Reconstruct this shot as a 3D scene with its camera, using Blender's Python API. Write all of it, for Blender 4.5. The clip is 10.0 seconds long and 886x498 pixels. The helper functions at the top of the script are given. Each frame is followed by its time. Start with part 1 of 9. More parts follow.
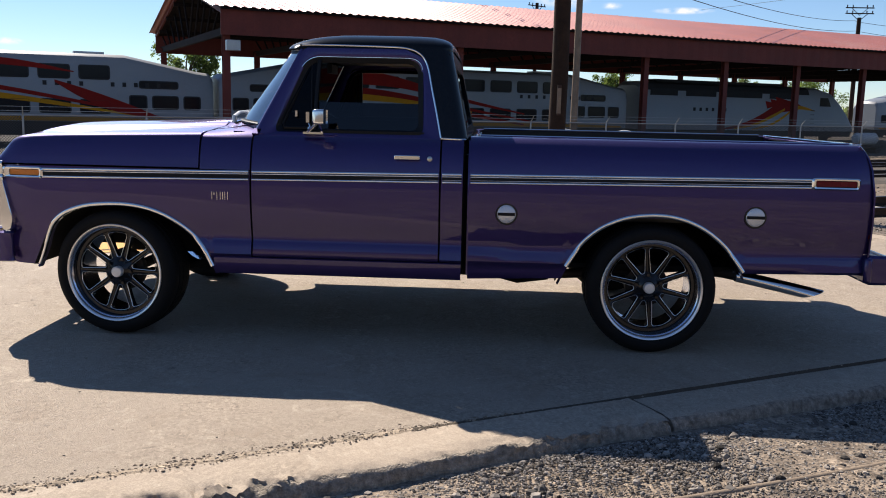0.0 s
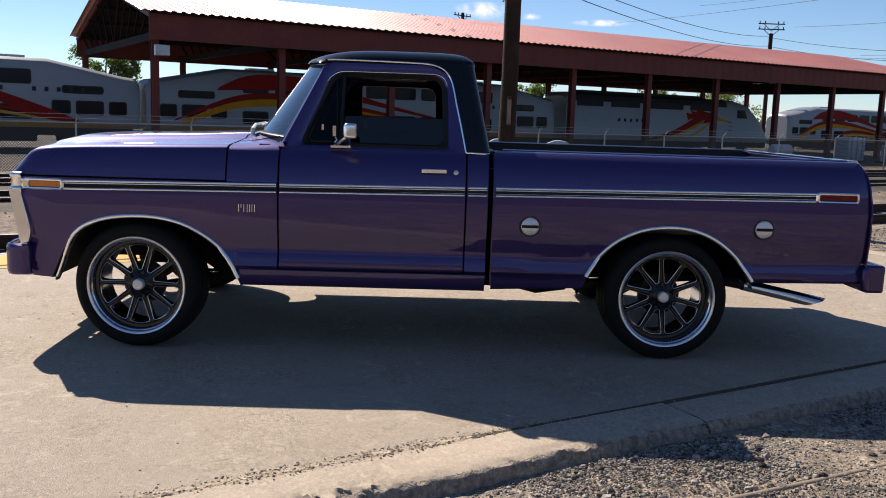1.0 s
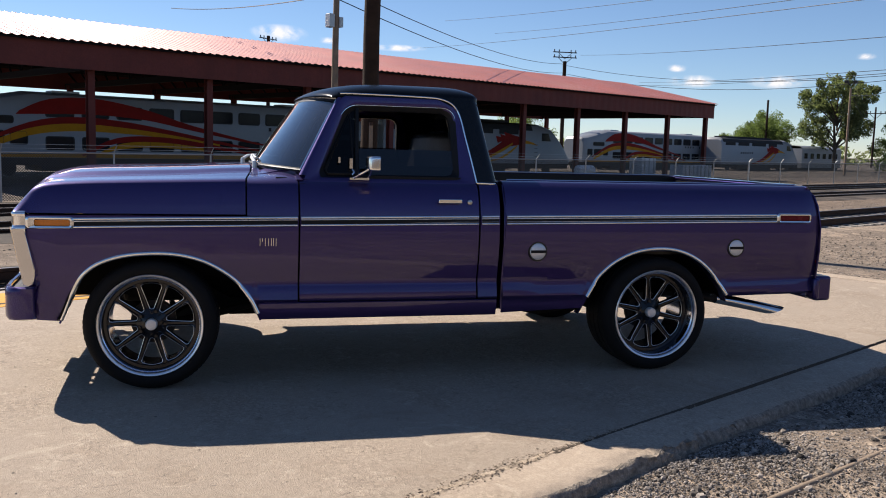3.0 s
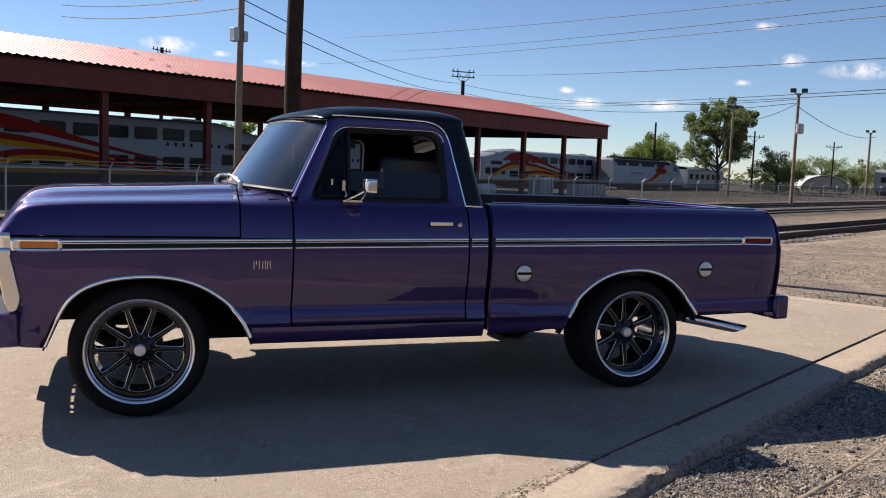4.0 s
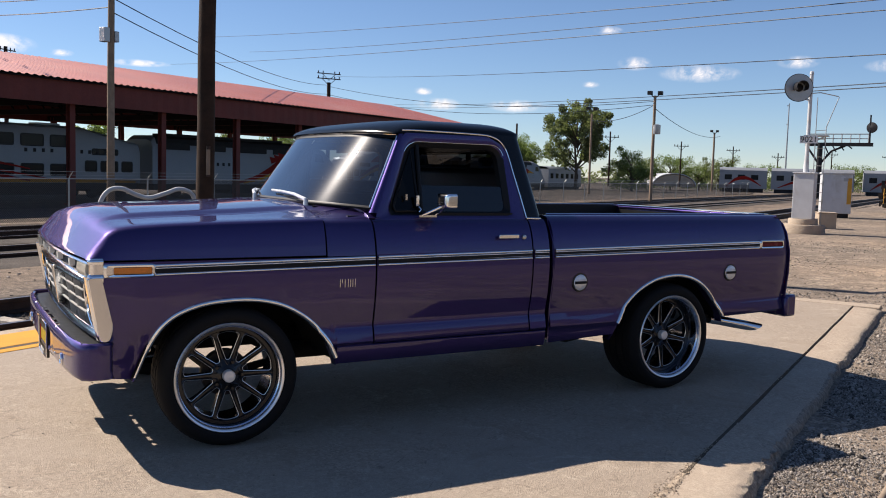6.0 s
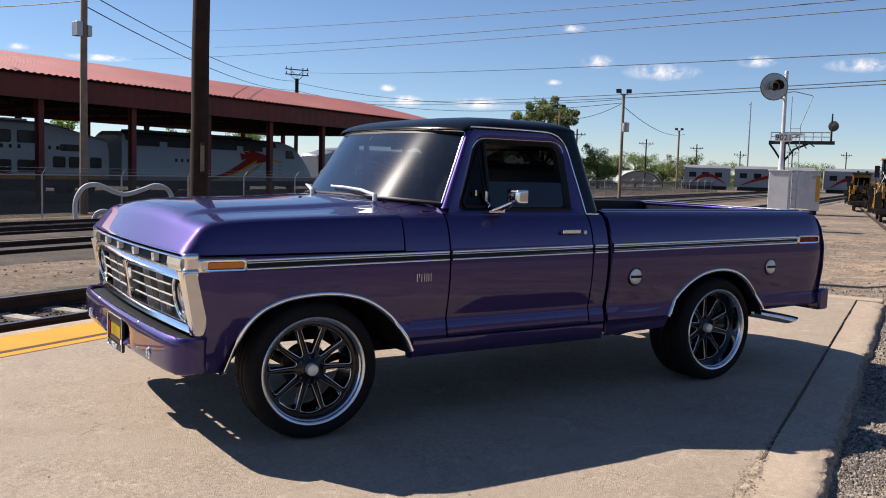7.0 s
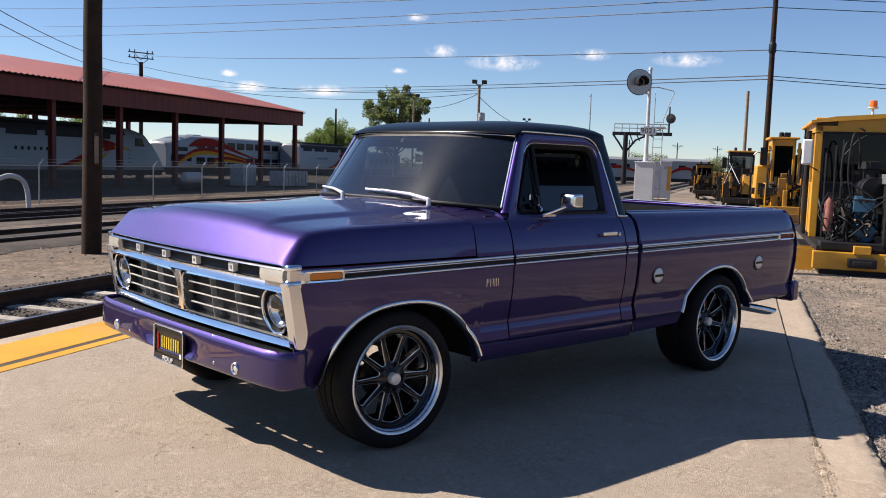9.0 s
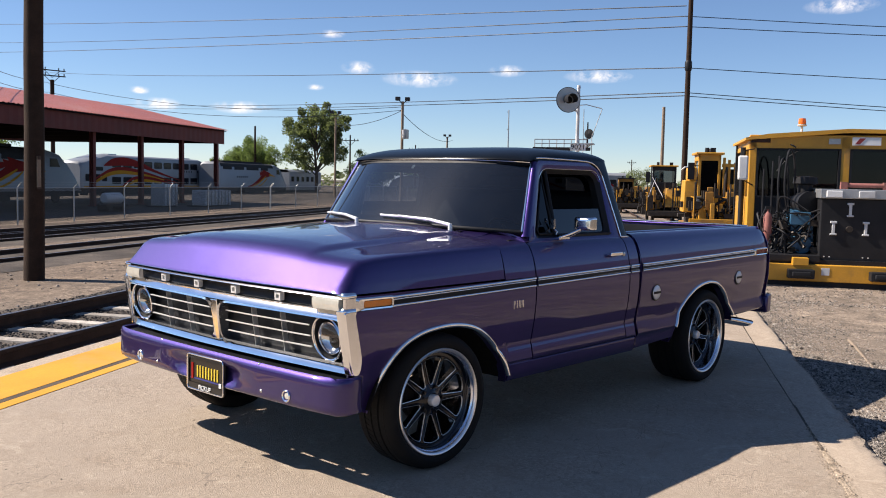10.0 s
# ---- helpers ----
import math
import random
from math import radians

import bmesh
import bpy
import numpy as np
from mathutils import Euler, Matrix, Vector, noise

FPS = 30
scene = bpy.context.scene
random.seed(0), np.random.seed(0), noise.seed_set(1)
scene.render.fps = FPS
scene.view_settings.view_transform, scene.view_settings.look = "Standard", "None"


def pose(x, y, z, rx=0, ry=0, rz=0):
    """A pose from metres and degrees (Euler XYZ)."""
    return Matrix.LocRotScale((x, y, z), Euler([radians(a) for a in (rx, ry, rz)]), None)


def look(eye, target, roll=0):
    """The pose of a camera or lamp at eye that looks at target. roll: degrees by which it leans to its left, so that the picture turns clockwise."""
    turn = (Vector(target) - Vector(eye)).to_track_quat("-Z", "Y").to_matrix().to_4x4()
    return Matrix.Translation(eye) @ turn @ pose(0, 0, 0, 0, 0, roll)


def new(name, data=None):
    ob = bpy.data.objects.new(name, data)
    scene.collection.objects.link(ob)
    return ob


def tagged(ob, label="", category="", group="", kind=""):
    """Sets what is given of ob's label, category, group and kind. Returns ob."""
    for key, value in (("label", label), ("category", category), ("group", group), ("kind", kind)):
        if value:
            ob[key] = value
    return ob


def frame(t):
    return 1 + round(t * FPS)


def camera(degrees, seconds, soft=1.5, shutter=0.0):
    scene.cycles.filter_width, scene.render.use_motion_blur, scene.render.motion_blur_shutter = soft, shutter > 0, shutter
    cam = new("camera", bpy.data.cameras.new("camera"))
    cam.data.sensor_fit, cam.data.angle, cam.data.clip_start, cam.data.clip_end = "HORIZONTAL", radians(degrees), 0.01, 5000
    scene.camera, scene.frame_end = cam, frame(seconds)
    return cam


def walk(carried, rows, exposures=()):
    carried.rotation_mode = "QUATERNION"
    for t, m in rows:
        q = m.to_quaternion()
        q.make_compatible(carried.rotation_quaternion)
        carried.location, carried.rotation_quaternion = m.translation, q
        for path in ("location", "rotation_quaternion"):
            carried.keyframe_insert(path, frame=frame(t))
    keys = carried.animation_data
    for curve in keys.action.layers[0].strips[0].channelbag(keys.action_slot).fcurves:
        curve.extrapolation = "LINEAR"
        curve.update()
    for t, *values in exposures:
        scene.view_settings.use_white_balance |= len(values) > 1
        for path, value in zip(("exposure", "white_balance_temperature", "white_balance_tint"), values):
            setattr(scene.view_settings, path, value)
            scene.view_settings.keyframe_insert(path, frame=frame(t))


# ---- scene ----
cam = camera(52.9, 10.0, soft=1.0)
PATH = [
    (0, (2.079, -4.758, 1.305), (1.978, -2.785, 0.99), 1.3),
    (0.5, (1.819, -4.804, 1.299), (1.804, -2.828, 0.988), 2.1),
    (1, (1.513, -4.878, 1.329), (1.586, -2.901, 1.036), 1.9),
    (1.5, (1.224, -4.869, 1.304), (1.384, -2.894, 1.033), 1.9),
    (2, (0.914, -4.855, 1.331), (1.182, -2.89, 1.068), 1.5),
    (2.5, (0.598, -4.944, 1.339), (0.993, -2.998, 1.094), 1.6),
    (3.8, (-0.11, -4.743, 1.356), (0.568, -2.873, 1.159), 2.0),
    (4, (-0.22, -4.738, 1.361), (0.509, -2.885, 1.177), 2.3),
    (4.5, (-0.525, -4.65, 1.408), (0.312, -2.842, 1.234), 2.1),
    (5, (-0.746, -4.53, 1.396), (0.171, -2.762, 1.216), 1.7),
    (5.5, (-1.015, -4.364, 1.4), (-0.047, -2.622, 1.225), 1.5),
    (7, (-1.854, -4.011, 1.371), (-0.776, -2.336, 1.196), 1.7),
    (7.5, (-2.088, -3.806, 1.396), (-0.974, -2.154, 1.215), 1.5),
    (8, (-2.358, -3.699, 1.393), (-1.164, -2.105, 1.209), 1.9),
    (8.5, (-2.567, -3.549, 1.391), (-1.279, -2.03, 1.198), 2.1),
    (9, (-2.795, -3.296, 1.427), (-1.445, -1.832, 1.236), 1.9),
    (9.5, (-3.038, -3.129, 1.443), (-1.631, -1.719, 1.268), 1.7),
    (10, (-3.32, -2.986, 1.473), (-1.842, -1.647, 1.322), 1.2),
]
walk(cam, [(t, look(eye, target, roll)) for t, eye, target, roll in PATH],
     exposures=((0.0, 0.77, 6560.0, 13.0), (2.5, 0.71, 6580.0, 14.0), (4.5, 0.73, 6660.0, 15.0), (8.5, 0.75, 6580.0, 15.0), (10.0, 0.88, 6600.0, 15.0)))

# ---- light ----
SUN_DIR = Vector((-0.685, 0.925, 1.0)).normalized()
sun_elev = math.asin(SUN_DIR.z)
sun_azim = math.atan2(SUN_DIR.x, SUN_DIR.y)

world = bpy.data.worlds.new("sky")
scene.world = world
world.use_nodes = True
wn = world.node_tree.nodes
wl = world.node_tree.links
sky = wn.new("ShaderNodeTexSky")
sky.sky_type = "NISHITA"
sky.sun_disc = False
sky.sun_elevation = sun_elev
sky.sun_rotation = sun_azim
sky.altitude = 1500
sky.air_density = 1.0
sky.dust_density = 0.0
sky.ozone_density = 5.6
wl.new(sky.outputs["Color"], wn["Background"].inputs["Color"])
wn["Background"].inputs["Strength"].default_value = 0.070

sun_data = bpy.data.lights.new("sun", "SUN")
sun_data.energy = 5.0
sun_data.angle = radians(0.5)
sun_data.color = (1.0, 0.93, 0.82)
sun_ob = new("sun", sun_data)
sun_ob.matrix_world = look(SUN_DIR * 60, (0, 0, 0))


# ---- materials ----
def tree_of(name):
    m = bpy.data.materials.new(name)
    m.use_nodes = True
    return m, m.node_tree.nodes, m.node_tree.links, m.node_tree.nodes["Principled BSDF"]


def noise_node(n, l, scale, detail=4.0, rough=0.6, vec=None, distort=0.0):
    t = n.new("ShaderNodeTexNoise")
    t.inputs["Scale"].default_value = scale
    t.inputs["Detail"].default_value = detail
    t.inputs["Roughness"].default_value = rough
    t.inputs["Distortion"].default_value = distort
    if vec is not None:
        l.new(vec, t.inputs["Vector"])
    return t


def ramp(n, l, src, lo, hi, c0=(0, 0, 0, 1), c1=(1, 1, 1, 1)):
    r = n.new("ShaderNodeValToRGB")
    r.color_ramp.elements[0].position, r.color_ramp.elements[1].position = lo, hi
    r.color_ramp.elements[0].color, r.color_ramp.elements[1].color = c0, c1
    l.new(src, r.inputs["Fac"])
    return r


def mix(n, l, fac, a, b, kind="MIX"):
    m = n.new("ShaderNodeMix")
    m.data_type, m.blend_type = "RGBA", kind
    for sock, v in ((m.inputs["Factor"], fac), (m.inputs["A"], a), (m.inputs["B"], b)):
        if isinstance(v, bpy.types.NodeSocket):
            l.new(v, sock)
        elif isinstance(v, (int, float)):
            sock.default_value = v
        else:
            sock.default_value = (*v[:3], 1.0)
    return m.outputs["Result"]


def bump(n, l, b, height, strength, distance):
    u = n.new("ShaderNodeBump")
    u.inputs["Strength"].default_value = strength
    u.inputs["Distance"].default_value = distance
    l.new(height, u.inputs["Height"])
    l.new(u.outputs["Normal"], b.inputs["Normal"])
    return u


def surface(name, color, rough=0.6, metal=0.0, vary=0.25, scale=3.0, fine=60.0, relief=0.0, coat=0.0,
            stain=None, island=0.0, rough_vary=0.12, spec=None, coat_rough=0.04):
    """A general worn surface: base colour with a coarse and a fine variation, stains, roughness wear and relief."""
    m, n, l, b = tree_of(name)
    co = n.new("ShaderNodeTexCoord").outputs["Object"]
    big = noise_node(n, l, scale, 5.0, 0.62, co)
    small = noise_node(n, l, fine, 3.0, 0.6, co)
    dark = tuple(c * (1 - vary) for c in color)
    light = tuple(min(1.0, c * (1 + vary * 0.7)) for c in color)
    c = mix(n, l, ramp(n, l, big.outputs["Fac"], 0.3, 0.7).outputs["Color"], dark, light)
    c = mix(n, l, ramp(n, l, small.outputs["Fac"], 0.35, 0.65).outputs["Color"], c, mix(n, l, 0.5, c, dark))
    if stain:
        s = noise_node(n, l, scale * 0.45, 6.0, 0.7, co, 0.6)
        c = mix(n, l, ramp(n, l, s.outputs["Fac"], 0.52, 0.7).outputs["Color"], c, stain)
    if island:
        g = n.new("ShaderNodeNewGeometry").outputs["Random Per Island"]
        o = n.new("ShaderNodeObjectInfo").outputs["Random"]
        add = n.new("ShaderNodeMath")
        add.operation = "ADD"
        l.new(g, add.inputs[0])
        l.new(o, add.inputs[1])
        fr = n.new("ShaderNodeMath")
        fr.operation = "FRACT"
        l.new(add.outputs[0], fr.inputs[0])
        rr = ramp(n, l, fr.outputs[0], 0.0, 1.0, (1 - island,) * 3 + (1,), (1 + island,) * 3 + (1,))
        c = mix(n, l, 1.0, c, rr.outputs["Color"], "MULTIPLY")
    l.new(c, b.inputs["Base Color"])
    b.inputs["Metallic"].default_value = metal
    b.inputs["Specular IOR Level"].default_value = spec if spec is not None else (0.5 if rough < 0.5 else 0.2)
    rv = n.new("ShaderNodeMapRange")
    rv.inputs["To Min"].default_value = max(0.02, rough - rough_vary)
    rv.inputs["To Max"].default_value = min(1.0, rough + rough_vary)
    l.new(big.outputs["Fac"], rv.inputs["Value"])
    l.new(rv.outputs["Result"], b.inputs["Roughness"])
    b.inputs["Coat Weight"].default_value = coat
    b.inputs["Coat Roughness"].default_value = coat_rough
    if relief:
        bump(n, l, b, small.outputs["Fac"], 0.6, relief)
    return m


def car_paint(name, color, flake, rough=0.32, metal=0.55, coat=1.0):
    m, n, l, b = tree_of(name)
    co = n.new("ShaderNodeTexCoord").outputs["Object"]
    f = noise_node(n, l, 900.0, 1.0, 0.5, co)
    haze = noise_node(n, l, 2.2, 4.0, 0.6, co)
    c = mix(n, l, ramp(n, l, f.outputs["Fac"], 0.45, 0.75).outputs["Color"], color, flake)
    l.new(c, b.inputs["Base Color"])
    b.inputs["Metallic"].default_value = metal
    b.inputs["Roughness"].default_value = rough
    b.inputs["Specular IOR Level"].default_value = 0.2
    b.inputs["Coat Weight"].default_value = coat
    b.inputs["Coat IOR"].default_value = 1.52
    dust = n.new("ShaderNodeMapRange")
    dust.inputs["To Min"].default_value, dust.inputs["To Max"].default_value = 0.008, 0.04
    l.new(haze.outputs["Fac"], dust.inputs["Value"])
    l.new(dust.outputs["Result"], b.inputs["Coat Roughness"])
    ripple = noise_node(n, l, 3.0, 2.0, 0.5, co)
    u = bump(n, l, b, ripple.outputs["Fac"], 0.12, 0.006)
    l.new(u.outputs["Normal"], b.inputs["Coat Normal"])
    return m


def glass(name, tint, gloss_rough=0.0, dusty=0.0, smear=0.0, floor=0.045, power=4.0):
    """A thin pane: tinted see-through with a gloss that grows towards a grazing view, wiped dust and smears."""
    m, n, l, b = tree_of(name)
    n.remove(b)
    tr = n.new("ShaderNodeBsdfTransparent")
    tr.inputs["Color"].default_value = (*tint, 1)
    gl = n.new("ShaderNodeBsdfGlossy")
    gl.inputs["Roughness"].default_value = gloss_rough
    lw = n.new("ShaderNodeLayerWeight")
    lw.inputs["Blend"].default_value = 0.5
    pw = n.new("ShaderNodeMath")
    pw.operation = "POWER"
    pw.inputs[1].default_value = power
    l.new(lw.outputs["Facing"], pw.inputs[0])
    ma = n.new("ShaderNodeMath")
    ma.operation = "MULTIPLY_ADD"
    ma.inputs[1].default_value, ma.inputs[2].default_value = 1.0 - floor, floor
    l.new(pw.outputs[0], ma.inputs[0])
    mx = n.new("ShaderNodeMixShader")
    l.new(ma.outputs[0], mx.inputs[0])
    l.new(tr.outputs[0], mx.inputs[1])
    l.new(gl.outputs[0], mx.inputs[2])
    last = mx.outputs[0]
    co = n.new("ShaderNodeTexCoord").outputs["Object"]
    if dusty:
        d = noise_node(n, l, 5.0, 5.0, 0.7, co)
        df = n.new("ShaderNodeBsdfDiffuse")
        df.inputs["Color"].default_value = (0.46, 0.48, 0.50, 1)
        k = n.new("ShaderNodeMapRange")
        k.inputs["To Min"].default_value, k.inputs["To Max"].default_value = 0.0, dusty
        l.new(d.outputs["Fac"], k.inputs["Value"])
        m2 = n.new("ShaderNodeMixShader")
        l.new(k.outputs["Result"], m2.inputs[0])
        l.new(last, m2.inputs[1])
        l.new(df.outputs[0], m2.inputs[2])
        last = m2.outputs[0]
    if smear:
        g2 = n.new("ShaderNodeBsdfGlossy")
        g2.inputs["Roughness"].default_value = 0.23
        m3 = n.new("ShaderNodeMixShader")
        m3.inputs[0].default_value = smear
        l.new(last, m3.inputs[1])
        l.new(g2.outputs[0], m3.inputs[2])
        last = m3.outputs[0]
    l.new(last, n["Material Output"].inputs["Surface"])
    return m


def concrete(name, color, dark, crack=True, relief=0.007):
    m, n, l, b = tree_of(name)
    co = n.new("ShaderNodeTexCoord").outputs["Object"]
    big = noise_node(n, l, 0.55, 6.0, 0.65, co, 0.4)
    mid = noise_node(n, l, 6.0, 6.0, 0.7, co)
    grit = noise_node(n, l, 150.0, 3.0, 0.7, co)
    c = mix(n, l, ramp(n, l, big.outputs["Fac"], 0.3, 0.72).outputs["Color"], dark, color)
    c = mix(n, l, ramp(n, l, mid.outputs["Fac"], 0.35, 0.75).outputs["Color"], mix(n, l, 0.22, c, dark), c)
    c = mix(n, l, ramp(n, l, grit.outputs["Fac"], 0.3, 0.7).outputs["Color"], mix(n, l, 0.45, c, (0.12, 0.10, 0.08)), c)
    dirt = noise_node(n, l, 2.3, 7.0, 0.72, co, 0.7)
    c = mix(n, l, ramp(n, l, dirt.outputs["Fac"], 0.52, 0.70, (0, 0, 0, 1), (0.55, 0.55, 0.55, 1)).outputs["Color"], c, (0.27, 0.205, 0.145))
    pale = noise_node(n, l, 4.1, 6.0, 0.75, co, 1.4)
    c = mix(n, l, ramp(n, l, pale.outputs["Fac"], 0.56, 0.72, (0, 0, 0, 1), (0.5, 0.5, 0.5, 1)).outputs["Color"], c, (0.60, 0.51, 0.40))
    pits = n.new("ShaderNodeTexVoronoi")
    pits.inputs["Scale"].default_value = 26.0
    l.new(co, pits.inputs["Vector"])
    pit = ramp(n, l, pits.outputs["Distance"], 0.05, 0.1)
    pm = noise_node(n, l, 3.5, 2.0, 0.5, co)
    pitmask = mix(n, l, ramp(n, l, pm.outputs["Fac"], 0.55, 0.62).outputs["Color"], (1, 1, 1), pit.outputs["Color"])
    c = mix(n, l, pitmask, mix(n, l, 0.75, c, (0.04, 0.035, 0.03)), c)
    h = mid.outputs["Fac"]
    if crack:
        mp = n.new("ShaderNodeMapping")
        mp.inputs["Rotation"].default_value = (0, 0, radians(-7))
        mp.inputs["Scale"].default_value = (1.0, 7.0, 1.0)
        l.new(co, mp.inputs["Vector"])
        warp = noise_node(n, l, 1.6, 5.0, 0.75, mp.outputs[0])
        wv = mix(n, l, 0.14, mp.outputs[0], warp.outputs["Color"], "ADD")
        v = n.new("ShaderNodeTexVoronoi")
        v.feature = "DISTANCE_TO_EDGE"
        v.inputs["Scale"].default_value = 1.7
        l.new(wv, v.inputs["Vector"])
        line = ramp(n, l, v.outputs["Distance"], 0.004, 0.014)
        cm = noise_node(n, l, 3.4, 5.0, 0.75, co)
        mask = mix(n, l, ramp(n, l, cm.outputs["Fac"], 0.51, 0.57).outputs["Color"], (1, 1, 1), line.outputs["Color"])
        c = mix(n, l, mask, mix(n, l, 0.42, c, (0.07, 0.055, 0.045)), c)
    l.new(c, b.inputs["Base Color"])
    b.inputs["Roughness"].default_value = 0.85
    agg = n.new("ShaderNodeTexVoronoi")
    agg.inputs["Scale"].default_value = 75.0
    l.new(co, agg.inputs["Vector"])
    ac = ramp(n, l, agg.outputs["Color"], 0.1, 0.95, (0.70, 0.69, 0.68, 1), (1.20, 1.19, 1.17, 1))
    worn = noise_node(n, l, 1.3, 5.0, 0.7, co, 0.8)
    am = ramp(n, l, worn.outputs["Fac"], 0.42, 0.62, (0.25, 0.25, 0.25, 1), (0.95, 0.95, 0.95, 1))
    c = mix(n, l, am.outputs["Color"], c, mix(n, l, 1.0, c, ac.outputs["Color"], "MULTIPLY"))
    l.new(c, b.inputs["Base Color"])
    u = bump(n, l, b, grit.outputs["Fac"], 0.9, relief)
    return m


PURPLE = car_paint("purple_metallic_paint", (0.0275, 0.0128, 0.095), (0.090, 0.070, 0.236), rough=0.45, metal=0.84, coat=0.95)
ROOF_BLACK = surface("black_grained_roof", (0.006, 0.008, 0.011), 0.6, 0.0, 0.3, 5.0, 420.0, 0.0015, spec=0.0, coat=0.55, coat_rough=0.20)
CHROME = surface("chrome", (0.90, 0.90, 0.90), 0.13, 1.0, 0.06, 6.0, 200.0, rough_vary=0.03)
STAINLESS = surface("polished_trim", (0.93, 0.94, 0.95), 0.10, 1.0, 0.06, 6.0, 200.0, rough_vary=0.04)
SATIN = surface("brushed_metal", (0.62, 0.61, 0.58), 0.32, 1.0, 0.12, 8.0, 150.0)
RIM_POLISH = surface("polished_dark_rim", (0.66, 0.70, 0.80), 0.15, 1.0, 0.10, 7.0, 150.0, rough_vary=0.03)
MILLED = surface("machined_edge", (0.93, 0.93, 0.92), 0.33, 1.0, 0.08, 9.0, 150.0, rough_vary=0.05)
BLACK = surface("black_paint", (0.012, 0.012, 0.013), 0.35, 0.0, 0.3, 5.0, 80.0)
TRIM_BLACK = surface("black_trim", (0.006, 0.007, 0.009), 0.5, 0.0, 0.2, 8.0, 80.0, spec=0.25)
UNDER = surface("underbody_black", (0.012, 0.011, 0.010), 0.8, 0.0, 0.4, 6.0, 60.0, 0.002)
RUBBER = surface("tyre_rubber", (0.010, 0.010, 0.010), 0.78, 0.0, 0.3, 10.0, 120.0, 0.001)
WHEEL_BLACK = surface("gloss_black_wheel", (0.006, 0.006, 0.008), 0.22, 0.0, 0.2, 9.0, 80.0, spec=0.5, rough_vary=0.06)
INTERIOR = surface("dark_vinyl", (0.012, 0.012, 0.015), 0.55, 0.0, 0.3, 5.0, 150.0, 0.001)
AMBER = surface("amber_lens", (0.75, 0.22, 0.02), 0.15, 0.0, 0.15, 20.0, 120.0, coat=0.6)
RED_LENS = surface("red_lens", (0.17, 0.004, 0.014), 0.25, 0.0, 0.15, 20.0, 120.0, coat=0.15, spec=0.2)
CLEAR_LENS = surface("clear_lens", (0.62, 0.60, 0.52), 0.12, 0.2, 0.12, 30.0, 160.0, coat=0.7)
GLASS = glass("clear_glass", (0.20, 0.235, 0.26), 0.0, 0.022, 0.005, 0.09, 3.0)
REAR_GLASS = glass("dark_rear_glass", (0.02, 0.022, 0.025), floor=0.018)
TINTED = glass("tinted_glass", (0.10, 0.105, 0.115), floor=0.06)
LAMP_GLASS = glass("lamp_glass", (0.9, 0.92, 0.92))
CONCRETE = concrete("slab_concrete", (0.485, 0.395, 0.303), (0.38, 0.307, 0.233))
KERB = concrete("kerb_concrete", (0.53, 0.428, 0.325), (0.44, 0.352, 0.26), False, 0.0025)
RUBBLE = surface("broken_concrete", (0.40, 0.34, 0.27), 0.92, 0.0, 0.6, 30.0, 110.0, 0.03)
JOINT = surface("joint_dirt", (0.10, 0.08, 0.06), 0.95, 0.0, 0.4, 6.0, 90.0, 0.004)
CRUMBS = surface("crumbled_joint", (0.40, 0.32, 0.235), 0.95, 0.0, 0.6, 14.0, 130.0, 0.012, island=0.35)
YELLOW_LINE = surface("yellow_platform_paint", (0.64, 0.315, 0.038), 0.7, 0.0, 0.18, 1.6, 70.0, 0.001, stain=(0.50, 0.30, 0.10))
STONE = surface("gravel_stone", (0.235, 0.208, 0.180), 0.88, 0.0, 0.3, 20.0, 90.0, 0.002, island=0.85)
DARK_STONE = surface("ballast_stone", (0.085, 0.075, 0.068), 0.85, 0.0, 0.3, 20.0, 90.0, 0.002, island=0.6)
RUST = surface("rusty_rail", (0.075, 0.045, 0.032), 0.65, 0.35, 0.4, 6.0, 60.0, 0.003)
RAIL_TOP = surface("worn_rail_head", (0.30, 0.27, 0.25), 0.35, 0.9, 0.2, 3.0, 60.0)
TIE = surface("concrete_tie", (0.44, 0.40, 0.35), 0.9, 0.0, 0.45, 5.0, 50.0, 0.003, island=0.35, stain=(0.16, 0.13, 0.11))
WOOD_POLE = surface("creosote_pole", (0.044, 0.026, 0.017), 0.88, 0.0, 0.5, 4.0, 45.0, 0.012)
PALE_POLE = surface("weathered_pole", (0.27, 0.20, 0.14), 0.85, 0.0, 0.3, 2.5, 60.0, 0.004)
SHED_RED = surface("dark_red_steel", (0.165, 0.040, 0.031), 0.6, 0.0, 0.25, 0.6, 14.0, 0.0)
SHED_ROOF = surface("red_metal_roof", (0.46, 0.118, 0.062), 0.5, 0.3, 0.18, 0.25, 8.0, stain=(0.46, 0.165, 0.10), coat=1.0, coat_rough=0.42)
SHED_ROOF.node_tree.nodes["Principled BSDF"].inputs["Coat IOR"].default_value = 1.85
# near-black: the shade under the shed roof is put into this colour
SHED_SHADE = surface("shaded_steel_frame", (0.020, 0.014, 0.013), 0.8, 0.0, 0.3, 1.0, 20.0, spec=0.1)
TRAIN_WHITE = surface("silver_white_train", (0.24, 0.252, 0.268), 0.42, 0.1, 0.12, 0.3, 8.0, stain=(0.25, 0.25, 0.25))
TRAIN_RED = surface("red_train_stripe", (0.26, 0.014, 0.010), 0.6, 0.0, 0.15, 0.8, 10.0, spec=0.1)
TRAIN_YELLOW = surface("yellow_train_stripe", (0.55, 0.24, 0.012), 0.6, 0.0, 0.15, 0.8, 10.0, spec=0.1)
